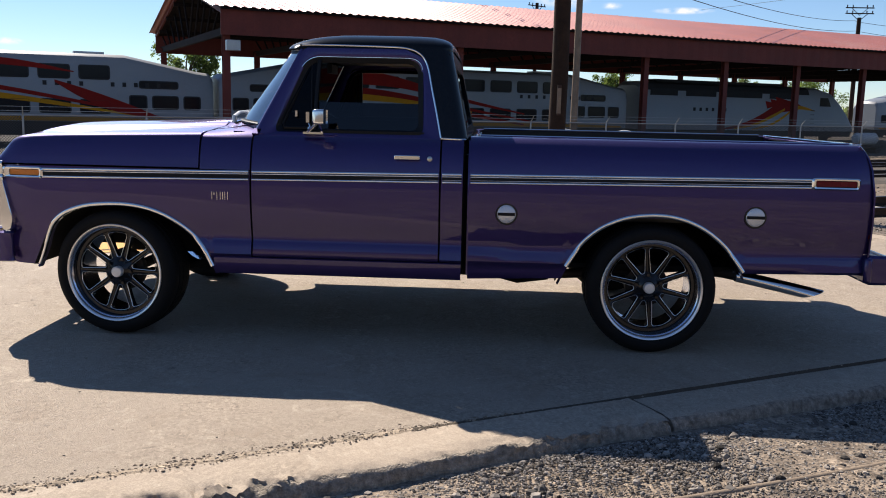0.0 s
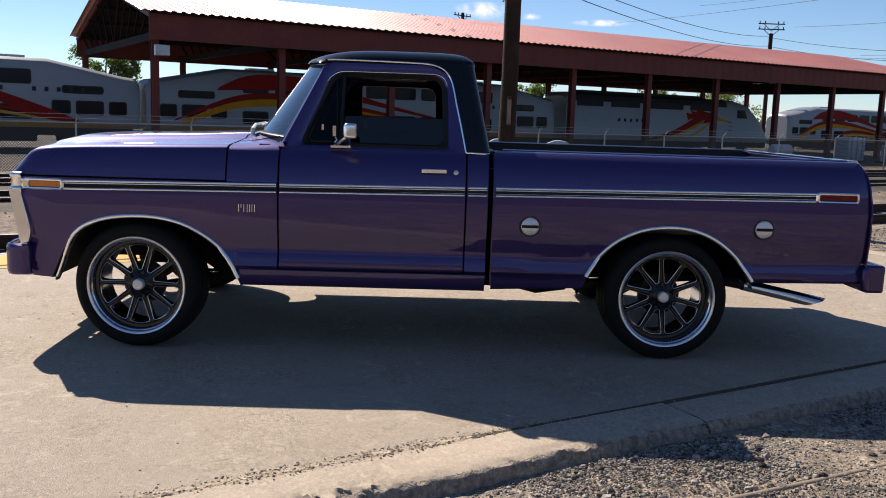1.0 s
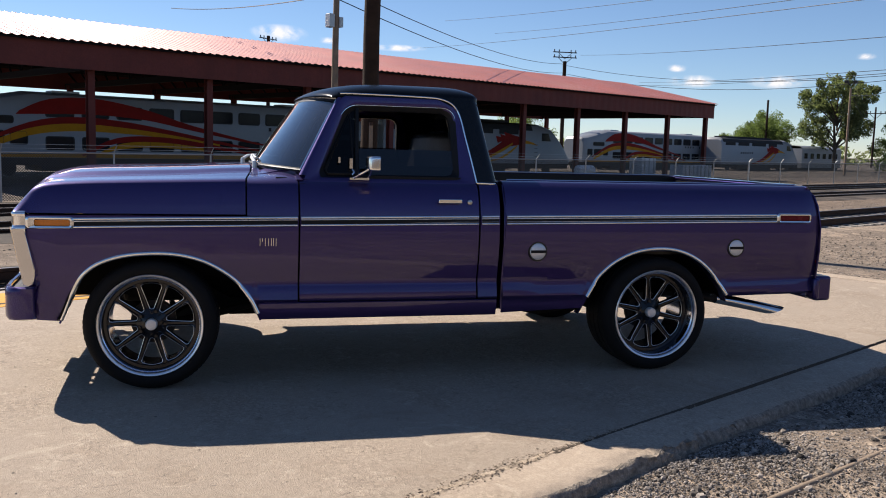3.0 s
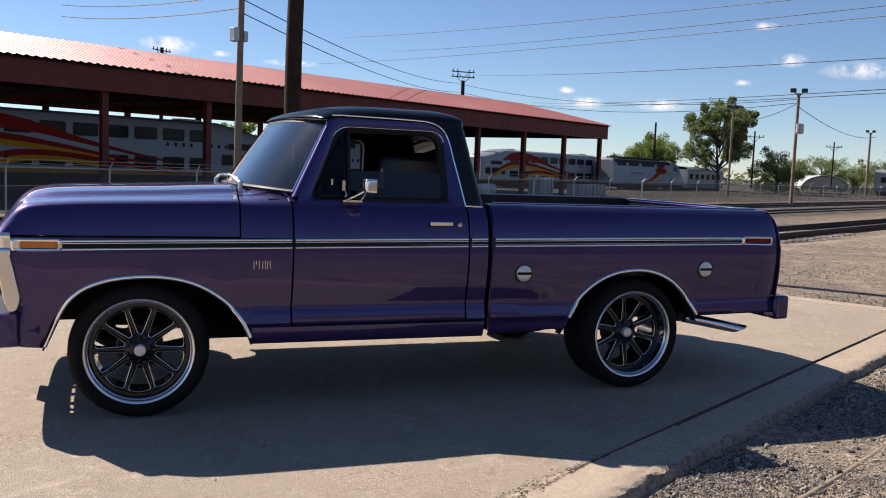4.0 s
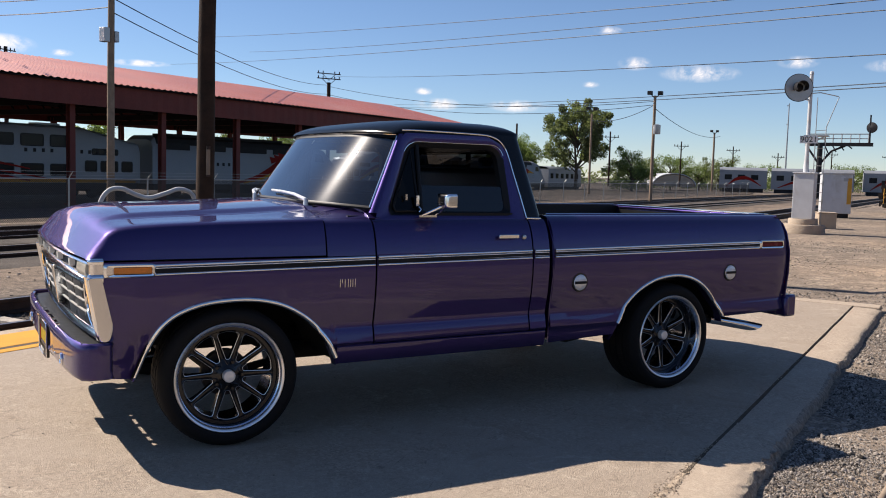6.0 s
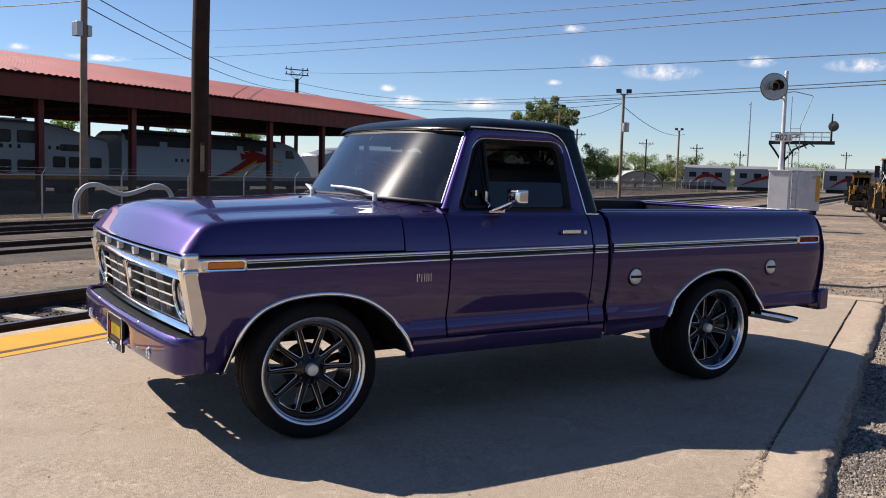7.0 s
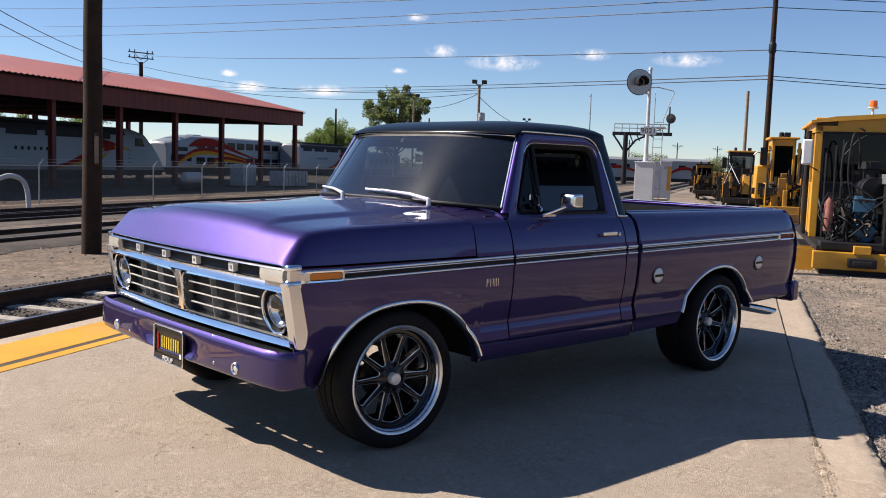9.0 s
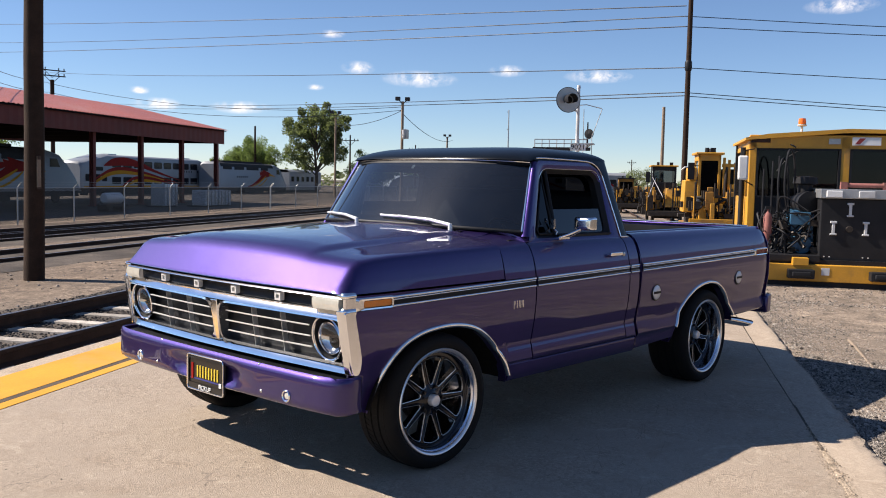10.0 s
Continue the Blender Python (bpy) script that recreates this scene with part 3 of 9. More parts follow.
# the drop glass is wound down by two fifths; the vent glass in front of its divider stays up
DROP = 1.318
pane = Shape().face([(x, glass_y(z) + 0.034, z) for x, z in ((1.125, 1.14), (1.72, 1.14), (1.705, DROP), (1.125, DROP))])
vent_pane = Shape().face([(x, glass_y(z) + 0.026, z) for x, z in rounded([(0.885, 1.15, 0.05), (1.126, 1.15, 0.01), (1.126, 1.56, 0.01), (1.052, 1.56, 0.05)], 8)])
seal = Shape()
big = rounded([(0.884, 1.148, 0.055), (1.708, 1.146, 0.05), (1.694, 1.564, 0.085), (1.048, 1.564, 0.085)], 8)
seal.ring([(x, glass_y(z) + 0.006, z) for x, z in big], [(x, glass_y(z) + 0.012, z) for x, z in opening])
small = rounded([(0.918, 1.174, 0.05), (1.680, 1.172, 0.05), (1.664, 1.534, 0.07), (1.080, 1.534, 0.06)], 8)
seal.ring([(x, glass_y(z) + 0.012, z) for x, z in opening], [(x, glass_y(z) + 0.030, z) for x, z in small])
seal.ring([(x, glass_y(z) + 0.030, z) for x, z in small], [(x, glass_y(z) + 0.075, z) for x, z in small])
vent = Shape()
for z0, z1 in ((1.165, 1.545),):
    vent.tube([(1.108, glass_y(z0) + 0.020, z0), (1.120, glass_y(z1) + 0.020, z1)], 0.012, 8)
    vent.tube([(1.096, glass_y(z0) + 0.022, z0 + 0.01), (1.078, glass_y(z1) + 0.022, z1 - 0.03), (0.965, glass_y(1.27) + 0.022, 1.27), (0.935, glass_y(1.20) + 0.022, 1.20), (0.945, glass_y(1.175) + 0.022, 1.175), (1.08, glass_y(1.175) + 0.022, 1.175)], 0.008, 6)
latch = Shape().box(1.066, 1.084, 0.100, 0.122, 1.205, 1.262).tube([(1.082, 0.100, 1.200), (1.092, 0.090, 1.185), (1.080, 0.092, 1.172)], 0.006, 6)
pin = Shape().box(1.004, 1.016, 0.112, 0.124, 1.236, 1.268)
sill = Shape().box(1.125, 1.715, glass_y(1.16) + 0.004, glass_y(1.16) + 0.026, 1.148, 1.166)
handle = Shape().box(1.562, 1.700, -0.004, 0.010, 1.022, 1.046).box(1.575, 1.60, 0.006, 0.045, 1.026, 1.042).box(1.665, 1.69, 0.006, 0.045, 1.026, 1.042)
lock = Shape().lathe([(0.0, 0.0), (0.010, 0.0), (0.014, -0.003), (0.014, -0.02)], (1.752, 0.014, 1.028), (0, -1, 0), 16)
# fine chrome tube added as the glint on the window's upper corners
glint = Shape().tube([(x, glass_y(z) + 0.004, z) for x, z in big[17:31]], 0.0028, 6)


def mirror_shapes():
    arm = Shape()
    arm.tube([(1.075, 0.070, 1.150), (1.105, 0.02, 1.172), (1.150, -0.035, 1.205), (1.165, -0.045, 1.220)], 0.008, 8)
    arm.tube([(1.160, 0.068, 1.150), (1.168, 0.01, 1.175), (1.165, -0.040, 1.205)], 0.005, 8)
    arm.box(1.06, 1.17, 0.050, 0.078, 1.144, 1.156)
    head, face = Shape(), Shape()
    loop = rounded([(-0.064, -0.040, 0.014), (0.064, -0.040, 0.014), (0.064, 0.040, 0.014), (-0.064, 0.040, 0.014)], 5)
    rows = [[(x, -0.052 + a * g, 1.240 + b * g) for a, b in loop] for x, g in ((1.138, 0.45), (1.140, 0.72), (1.147, 0.90), (1.160, 0.98), (1.178, 1.0), (1.202, 1.0))]
    head.face(rows[0])
    head.grid([r + [r[0]] for r in rows])
    face.face([(1.197, -0.052 + a * 0.96, 1.240 + b * 0.96) for a, b in loop])
    return arm, head, face


mirror_arm, mirror_head, mirror_face = mirror_shapes()
for i, d in enumerate(DOORS):
    m = (lambda q: q) if i == 0 else (lambda q: q.mirrored())
    part("window_frame", m(frame_ring), PURPLE, d, solid=0.008, tidy=True)
    w = part("window_pane", m(pane), TINTED, d, "dark tinted side glass", smooth=0)
    part("vent_pane", m(vent_pane), REAR_GLASS, d, "dark vent glass", smooth=0)
    part("vent_latch", m(latch), CHROME, d, "chrome vent latch", smooth=30)
    part("vent_pivot", m(pin), CHROME, d, smooth=0)
    part("window_sill", m(sill), TRIM_BLACK, d, smooth=0)
    part("window_seal", m(seal), TRIM_BLACK, d)
    part("vent_divider", m(vent), TRIM_BLACK, d)
    part("door_handle", m(handle), CHROME, d, "chrome door handle", bevel=0.004)
    part("door_lock", m(lock), SATIN, d)
    part("drip_glint", m(glint), CHROME, d)
    part("mirror_arm", m(mirror_arm), CHROME, d)
    part("mirror", m(mirror_head), CHROME, d, "chrome door mirror")
    part("mirror_glass", m(mirror_face), CHROME, d, smooth=0)


# cab: rocker, rear corner, rear wall, floor, door jamb backing
def cab_side():
    s = side_panel(0.569, 1.932, 0.372, 0.464)
    s2 = side_panel(1.816, 1.932, 0.468, 1.13, rows=[z for z in ROWS_Z if z > 0.47] + [0.97, 1.0, 1.03, 1.06, 1.09, 1.115])
    s.add(s2.v, s2.f)
    return s


both("cab_side", cab_side(), PURPLE, solid=0.010, tidy=True)
cab = Shape()
cab.box(0.70, 1.93, 0.12, 1.88, 0.40, 0.47)
cab.box(1.90, 1.935, 0.09, 1.91, 0.40, 1.13)
cab.box(0.66, 0.72, 0.12, 1.88, 0.42, 1.15)
part("cab_tub", cab, INTERIOR, truck, smooth=0)
jamb = Shape().box(1.80, 1.94, 0.075, 0.12, 0.40, 1.10).box(0.74, 0.82, 0.07, 0.11, 0.40, 1.12).box(0.74, 1.90, 0.08, 0.11, 0.40, 0.52).box(1.94, 1.965, 0.15, 0.25, 0.42, 1.05)
both("door_jamb", jamb, UNDER, smooth=0)
inner_door = Shape().box(0.84, 1.79, 0.075, 0.12, 0.50, 1.12).box(0.90, 1.78, 0.145, 0.19, 1.0, 1.225)
both("door_card", inner_door, INTERIOR, smooth=0, bevel=0.01)


# roof, rear pillars and rear window surround in the grained black finish
def back_x(z):
    return 1.952 - (z - 1.13) * 0.215


def roof():
    s = Shape()
    us = [-1, -0.995, -0.98, -0.955, -0.92, -0.86, -0.76, -0.6, -0.4, -0.2, 0, 0.2, 0.4, 0.6, 0.76, 0.86, 0.92, 0.955, 0.98, 0.995, 1]
    rows = []
    for u in us:
        r = []
        for v in us:
            a, b = (max(0.0, (u - 0.84) / 0.16), max(0.0, (abs(v) - 0.89) / 0.11))
            k = max(1.0, math.hypot(a, b)) if u > 0 else 1.0
            un, vn = (u if a == 0 else 0.84 + 0.16 * a / k), (v if b == 0 else math.copysign(0.89 + 0.11 * b / k, v))
            h = (max(0.0, 1 - abs(u) ** 7) ** 0.38 if u > 0 else max(0.0, 1 - abs(u) ** 3.2) ** 0.6) * max(0.0, 1 - abs(v) ** 9) ** 0.38
            y = 1.0 + 0.785 * vn * (1 - 0.004 * abs(u) ** 4)
            x = 1.385 + (0.468 * un if u > 0 else 0.398 * u)
            if u < 0:
                x -= 0.134 * (1 - abs(0.98 * v) ** 3.2) * (-u) ** 3
            z = 1.606 + 0.078 * h + (0.012 + 0.010 * h) * (1 - v ** 4)
            r.append((x, y, z))
        rows.append(r)
    s.grid(rows, flip=True)
    # side strip above the doors and the broad rear pillar
    for side in (0, 1):
        t = Shape()
        rows = []
        for k in range(9):
            z = 1.626 - 0.488 * k / 8
            xr = lerp(z, [(1.13, 1.806), (1.27, 1.778), (1.40, 1.748), (1.505, 1.725), (1.562, 1.70), (1.598, 1.66), (1.617, 1.595), (1.63, 1.55)])
            xb = back_x(z)
            y = glass_y(z)
            r = [(xr, y - 0.001, z), (xr + (xb - 0.07 - xr) * 0.5, y - 0.001, z), (xb - 0.07, y, z)]
            for a in (20, 45, 70, 90):
                c = radians(a)
                r.append((xb - 0.07 + 0.07 * math.sin(c), y + 0.09 * (1 - math.cos(c)), z))
            rows.append(r)
        t.grid(rows)
        # strip over the door frame
        t.grid([[(x, glass_y(1.618) - 0.003, 1.612), (x, 0.216, 1.630)] for x in np.linspace(1.01, 1.62, 6)])
        q = t if side == 0 else t.mirrored()
        s.add(q.v, q.f)
    # panel round the rear window
    outer = rounded([(0.17, 1.125, 0.02), (1.83, 1.125, 0.02), (1.70, 1.610, 0.05), (0.30, 1.610, 0.05)], 8)
    inner = rounded([(0.36, 1.19, 0.06), (1.64, 1.19, 0.06), (1.58, 1.52, 0.07), (0.42, 1.52, 0.07)], 8)
    s.ring([(back_x(z), y, z) for y, z in outer], [(back_x(z), y, z) for y, z in inner], flip=True)
    s.ring([(back_x(z), y, z) for y, z in inner], [(back_x(z) - 0.03, y, z) for y, z in inner], flip=True)
    return s


part("roof", roof(), ROOF_BLACK, truck, "black grained cab roof", smooth=50)
rear_pane = Shape().face([(back_x(z) - 0.015, y, z) for y, z in rounded([(0.35, 1.18, 0.06), (1.65, 1.18, 0.06), (1.59, 1.53, 0.07), (0.41, 1.53, 0.07)], 8)])
part("rear_window", rear_pane, REAR_GLASS, truck, "dark rear window", smooth=0)
lining = Shape()
lining.grid([[(x, y, 1.585) for y in (0.24, 1.0, 1.76)] for x in (1.0, 1.4, 1.84)])
part("roof_lining", lining, INTERIOR, truck, smooth=0, solid=0.01)

# chrome bead along the roof edge, down the rear pillar and across the belt
bead = [(1.022, 1.625), (1.10, 1.627), (1.33, 1.6255), (1.50, 1.6225), (1.595, 1.6175), (1.66, 1.598), (1.70, 1.562), (1.725, 1.505), (1.748, 1.40), (1.778, 1.27), (1.806, 1.138)]
bead = [tuple(p) for p in fine_curve(bead, 4)]
s = Shape().tube([(x, glass_y(z) - 0.006, z) for x, z in bead], 0.0048, 6)
s.tube([(1.806, 0.083, 1.136), (1.88, 0.084, 1.134), (1.918, 0.090, 1.133), (1.940, 0.13, 1.132)], 0.005, 6)
both("roof_bead", s, STAINLESS, "chrome bead")


# windscreen, pillars and bright surround
sc = Shape()
sc.grid([[screen(y, t) for y in np.linspace(0.205, 1.795, 25)] for t in np.linspace(0, 1, 9)], flip=True)
part("windshield", sc, GLASS, truck, "clear curved windscreen reflecting the sky", smooth=80)


def out(p, k):
    return (p[0] - k, p[1], p[2] + k * 0.6)


sc = Shape()
for t in (0.0, 1.0):
    sc.tube([out(screen(y, t), 0.004) for y in np.linspace(0.20, 1.80, 25)], 0.0035 if t else 0.008, 6, 0 if t else 1)
for y in (0.203, 1.797):
    sc.tube([out(screen(y, t), 0.006) for t in np.linspace(0, 1, 10)], 0.0055, 6)
part("windshield_trim", sc, [STAINLESS, TRIM_BLACK], truck, "chrome windscreen surround")
rub = Shape()
rub.grid([[out(screen(y, t), 0.001) for y in np.linspace(0.21, 1.79, 25)] for t in (0.0, 0.035)], flip=True)
rub.grid([[out(screen(y, t), 0.001) for y in np.linspace(0.21, 1.79, 25)] for t in (0.955, 1.0)], flip=True)
part("windshield_seal", rub, TRIM_BLACK, truck)
pil = Shape()
rows = []
for t in np.linspace(-0.05, 1.02, 9):
    a = Vector(screen(0.205, t))
    z = a.z
    f = (z - 1.13) / (1.602 - 1.13)
    e = Vector((0.806 + 0.222 * f, glass_y(z), z))
    b1 = a.lerp(e, 0.3) + Vector((-0.012, -0.006, 0))
    b2 = a.lerp(e, 0.7) + Vector((-0.012, -0.008, 0))
    rows.append([e, b2, b1, a])
pil.grid([[tuple(p) for p in r] for r in rows], flip=True)
both("windshield_pillar", pil, PURPLE, solid=0.01, smooth=80)
base_trim = Shape()
base_trim.grid([[(x, y, z) for x in (0.77, 0.835)] for y, z in ((0.085, 1.140), (0.12, 1.160), (0.17, 1.176), (0.28, 1.186))])
both("pillar_foot", base_trim, PURPLE, solid=0.01)

# wipers
for y0, yt, tt in ((0.52, 0.92, 0.10), (1.22, 1.62, 0.10)):
    w = Shape()
    piv = Vector(screen(y0, 0.0)) + Vector((-0.050, 0, 0.006))
    tip = Vector(screen(yt, tt)) + Vector((-0.030, 0, 0.014))
    w.rod(piv - Vector((0, 0, 0.025)), piv + Vector((0, 0, 0.022)), 0.015, 0.012, 10)
    w.tube([piv + Vector((0, 0, 0.015)), piv.lerp(tip, 0.35) + Vector((-0.012, 0, 0.022)), tip], [0.011, 0.009, 0.006], 8)
    c0 = Vector(screen(yt - 0.22, tt * 0.75)) + Vector((-0.018, 0, 0.008))
    c1 = Vector(screen(yt + 0.16, tt * 1.1)) + Vector((-0.018, 0, 0.008))
    w.tube([c0, tip + Vector((0.008, 0, -0.004)), c1], 0.007, 6)
    part("wiper", w, BAR_METAL, truck, "bright metal wiper")


# inside of the cab
s = Shape().box(1.38, 1.88, 0.20, 1.80, 0.55, 0.80).box(1.68, 1.86, 0.20, 1.80, 0.78, 1.43, top=(1.78, 1.87, 0.22, 1.78))
part("bench_seat", s, INTERIOR, truck, "dark bench seat", bevel=0.04)
s = Shape().box(0.60, 1.02, 0.16, 1.84, 0.90, 1.17, top=(0.68, 0.98, 0.20, 1.80))
part("dashboard", s, INTERIOR, truck, bevel=0.03)
s = Shape()
cw, ax = Vector((1.22, 0.52, 1.10)), Vector((0.78, 0, 0.62)).normalized()
a = ax.orthogonal().normalized()
b = ax.cross(a)
ringp = [cw + 0.19 * (math.cos(t) * a + math.sin(t) * b) for t in np.linspace(0, 2 * math.pi, 33)]
s.tube(ringp, 0.013, 8)
for k in range(3):
    s.rod(cw, cw + 0.185 * (math.cos(k * 2.094 + 0.5) * a + math.sin(k * 2.094 + 0.5) * b), 0.011, 0.009, 8)
s.rod(cw, cw - ax * 0.35, 0.03, 0.025, 12)
part("steering_wheel", s, BLACK, truck)
s = Shape().box(1.03, 1.06, 0.92, 1.14, 1.50, 1.555)
s.rod((1.0, 1.03, 1.585), (1.04, 1.03, 1.54), 0.006)
part("inside_mirror", s, BLACK, truck, bevel=0.012)
s = Shape().add([screen(1.07, 0.86), screen(1.045, 0.86), screen(1.045, 0.92), screen(1.07, 0.92)], [(0, 1, 2, 3)])
s.v = [(x + 0.004, y, z) for x, y, z in s.v]
part("screen_sticker", s, WHITE, truck, "small white inspection sticker", smooth=0)


# the bed
BED_END = [(0.45, 4.088), (0.60, 4.106), (0.90, 4.096), (1.03, 4.080), (1.09, 4.064), (1.13, 4.045), (1.155, 4.02)]
BED_LOW = [(1.968, 0.378), (2.47, 0.398), (3.44, 0.455), (4.09, 0.468)]
BED_ROWS = ROWS_Z + [0.97, 1.0, 1.03, 1.06, 1.09, 1.115]


def bed_side():
    s = side_panel(1.968, 4.09, 0.375, 1.13, ARCH_R, BED_LOW, BED_ROWS, BED_END)
    rail, back, front = Shape(), Shape(), Shape()
    cols = []
    for x in stations(1.968, 4.045, step=0.15):
        k = 0.022 * max(0.0, (x - 3.98) / 0.12) ** 2
        cols.append([(x, 0.085 + k, 1.13), (x, 0.100 + k, 1.142), (x, 0.118, 1.149), (x, 0.135, 1.151), (x, 0.175, 1.151), (x, 0.182, 1.146), (x, 0.184, 1.10), (x, 0.20, 1.07), (x, 0.205, 0.72)])
    rail.grid(cols)
    # rear return towards the tailgate
    zs = [0.47, 0.6, 0.75, 0.9, 1.03, 1.09, 1.13, 1.148]
    back.grid([[(lerp(z, BED_END), inset(min(z, 1.13)) + 0.0, z), (lerp(z, BED_END) + 0.004, 0.09, z), (lerp(z, BED_END) + 0.004, 0.20, z)] for z in zs])
    # front return
    front.grid([[(1.968, inset(min(z, 1.13)), z), (1.970, 0.20, z)] for z in (0.40, 0.6, 0.8, 1.0, 1.13)], flip=True)
    return s, rail, back, front


for name, q, label in zip(("bed_side", "bed_rail", "bed_corner", "bed_front_edge"), bed_side(), ("purple bed side", "purple rounded bed rail", "", "")):
    both(name, q, PURPLE, label, solid=0.008, tidy=True)
both("arch_lip", Shape().grid([[(x, inset(z), z), (x, inset(z) + 0.06, z)] for x, z in ARCH_R], flip=True), PURPLE, solid=0.004)
bed_floor = part("bed_floor", Shape().box(1.98, 4.06, 0.20, 1.80, 0.70, 0.73), BLACK, truck, "black ribbed bed floor", smooth=0)
for i in range(9):
    part("rib", Shape().box(2.0, 4.05, 0.26 + i * 0.17, 0.33 + i * 0.17, 0.729, 0.742), BLACK, bed_floor, smooth=0)
s = Shape().box(1.972, 2.0, 0.18, 1.82, 0.42, 1.145)
part("bed_front_wall", s, PURPLE, truck, bevel=0.01)
s = Shape().box(4.045, 4.095, 0.20, 1.80, 0.62, 1.13)
s.box(4.03, 4.075, 0.20, 1.80, 1.125, 1.150)
gate = part("tailgate", s, PURPLE, truck, "purple tailgate", bevel=0.012)
# polished strip added to give the painted top edge its white sun glare
part("top_moulding", Shape().box(4.026, 4.079, 0.20, 1.80, 1.150, 1.157), STAINLESS, gate, "bright strip standing in for glare on the top edge", smooth=0, bevel=0.003)
part("bed_liner", Shape().box(2.002, 2.010, 0.21, 1.79, 0.73, 1.13), BLACK, truck, "black bed lining", smooth=0)
part("bed_liner", Shape().box(4.034, 4.043, 0.21, 1.79, 0.73, 1.115), BLACK, truck, "black bed lining", smooth=0)
liner = Shape().box(2.0, 4.04, 0.209, 0.216, 0.73, 1.085).box(2.0, 4.03, 0.187, 0.192, 1.075, 1.146)
for x in (2.45, 3.45):
    liner.box(x, x + 0.06, 0.212, 0.222, 0.75, 1.06)
both("bed_wall_lining", liner, BLACK, "black bed wall lining", smooth=0)
# thin polished tubes that draw the white highlight along the bed rails
for y in (0.178, 1.822):
    part("bed_rail_edge", Shape().tube([(x, y, 1.155) for x in np.linspace(2.02, 4.0, 12)], 0.006, 6), STAINLESS, truck)
for y0, y1 in ((0.21, 0.45), (1.55, 1.79)):
    s = Shape()
    arc = [(2.965 + 0.46 * math.cos(a), 0.73 + 0.17 * math.sin(a)) for a in np.linspace(0, math.pi, 13)]
    s.prism([(x, y0, z) for x, z in arc], (0, y1 - y0, 0))
    part("wheel_tub", s, BLACK, truck)


# bright trim along the sides, piece by piece between the gaps, rising gently to the rear
def belt_z(x):
    return 0.9056 + 0.0118 * x


def trim_run(x0, x1):
    dark, line = Shape(), Shape()
    xs = np.linspace(x0, x1, 12)
    e = lambda x: nose_in(x) + 0.022 * max(0.0, (x - 3.98) / 0.12) ** 2
    skin_y = lambda x, dz: inset(belt_z(x) + dz) + e(x)
    dark.grid([[(x, skin_y(x, -0.028) + 0.001, belt_z(x) - 0.028), (x, skin_y(x, -0.026) - 0.005, belt_z(x) - 0.026), (x, skin_y(x, 0.026) - 0.005, belt_z(x) + 0.026), (x, skin_y(x, 0.028) + 0.001, belt_z(x) + 0.028)] for x in xs])
    for dz, r in ((0.0205, 0.0070), (0.0085, 0.0030), (-0.0100, 0.0014), (-0.0215, 0.0062)):
        line.grid([[(x, skin_y(x, dz) - 0.0035 - r * math.cos(a), belt_z(x) + dz + r * math.sin(a)) for a in np.linspace(-1.5, 1.5, 7)] for x in xs])
    return dark, line


TRIM_RUNS = ((-0.375, 0.772), (0.790, 1.802), (1.822, 1.926), (1.974, 3.765))
for x0, x1 in TRIM_RUNS:
    d, ln = trim_run(x0, x1)
    for q, c in ((d, ln), (d.mirrored(), ln.mirrored())):
        t = part("side_trim", q, TRIM_BLACK, truck, "black and chrome side trim")
        part("chrome_line", c, STAINLESS, t)


def lens(x0, x1, z0, z1, col, bez):
    s, b = Shape(), Shape()
    o = rounded([(x0, z0, 0.018), (x1, z0, 0.018), (x1, z1, 0.018), (x0, z1, 0.018)], 5)
    wide = 0.055 if x0 < 0 else 0.020
    i = rounded([(x0 + wide, z0 + 0.0135, 0.010), (x1 - 0.018, z0 + 0.0135, 0.010), (x1 - 0.018, z1 - 0.0135, 0.010), (x0 + wide, z1 - 0.0135, 0.010)], 5)
    e = lambda x: nose_in(x) + 0.022 * max(0.0, (x - 3.98) / 0.12) ** 2
    mid = [(p[0] * 0.55 + q[0] * 0.45, p[1] * 0.55 + q[1] * 0.45) for p, q in zip(o, i)]
    b.ring([(x, e(x) + 0.006, z) for x, z in o], [(x, e(x) - 0.005, z) for x, z in o])
    b.ring([(x, e(x) - 0.005, z) for x, z in o], [(x, e(x) - 0.0135, z) for x, z in mid])
    b.ring([(x, e(x) - 0.0135, z) for x, z in mid], [(x, e(x) - 0.011, z) for x, z in i])
    b.ring([(x, e(x) - 0.011, z) for x, z in i], [(x, e(x) - 0.004, z) for x, z in i])
    s.face([(x, e(x) - 0.006, z) for x, z in i])
    for q, c in ((s, b), (s.mirrored(), b.mirrored())):
        f = part(bez, c, CHROME, truck, "chrome-framed lamp")
        part("lens", q, col, f, smooth=0)
        g = Shape().ring([(x, (0.0 if c is b else 2.0) + (1 if c is b else -1) * (e(x) - 0.0118), z) for x, z in i], [(x, (0.0 if c is b else 2.0) + (1 if c is b else -1) * (e(x) - 0.0075), z0 + 0.0145 + (z - z0 - 0.011) * (z1 - z0 - 0.027) / (z1 - z0 - 0.020)) for x, z in i])
        part("lens_seal", g, TRIM_BLACK, f, smooth=0)


lens(-0.612, -0.368, 0.870, 0.933, AMBER, "marker_lamp")
lens(3.760, 4.010, 0.921, 0.983, RED_LENS, "tail_marker_lamp")
s = Shape()
for y0 in (0.035, 1.845):
    s.box(4.085, 4.112, y0, y0 + 0.12, 0.66, 0.86)
part("tail_lamp", s, RED_LENS, truck, bevel=0.008)

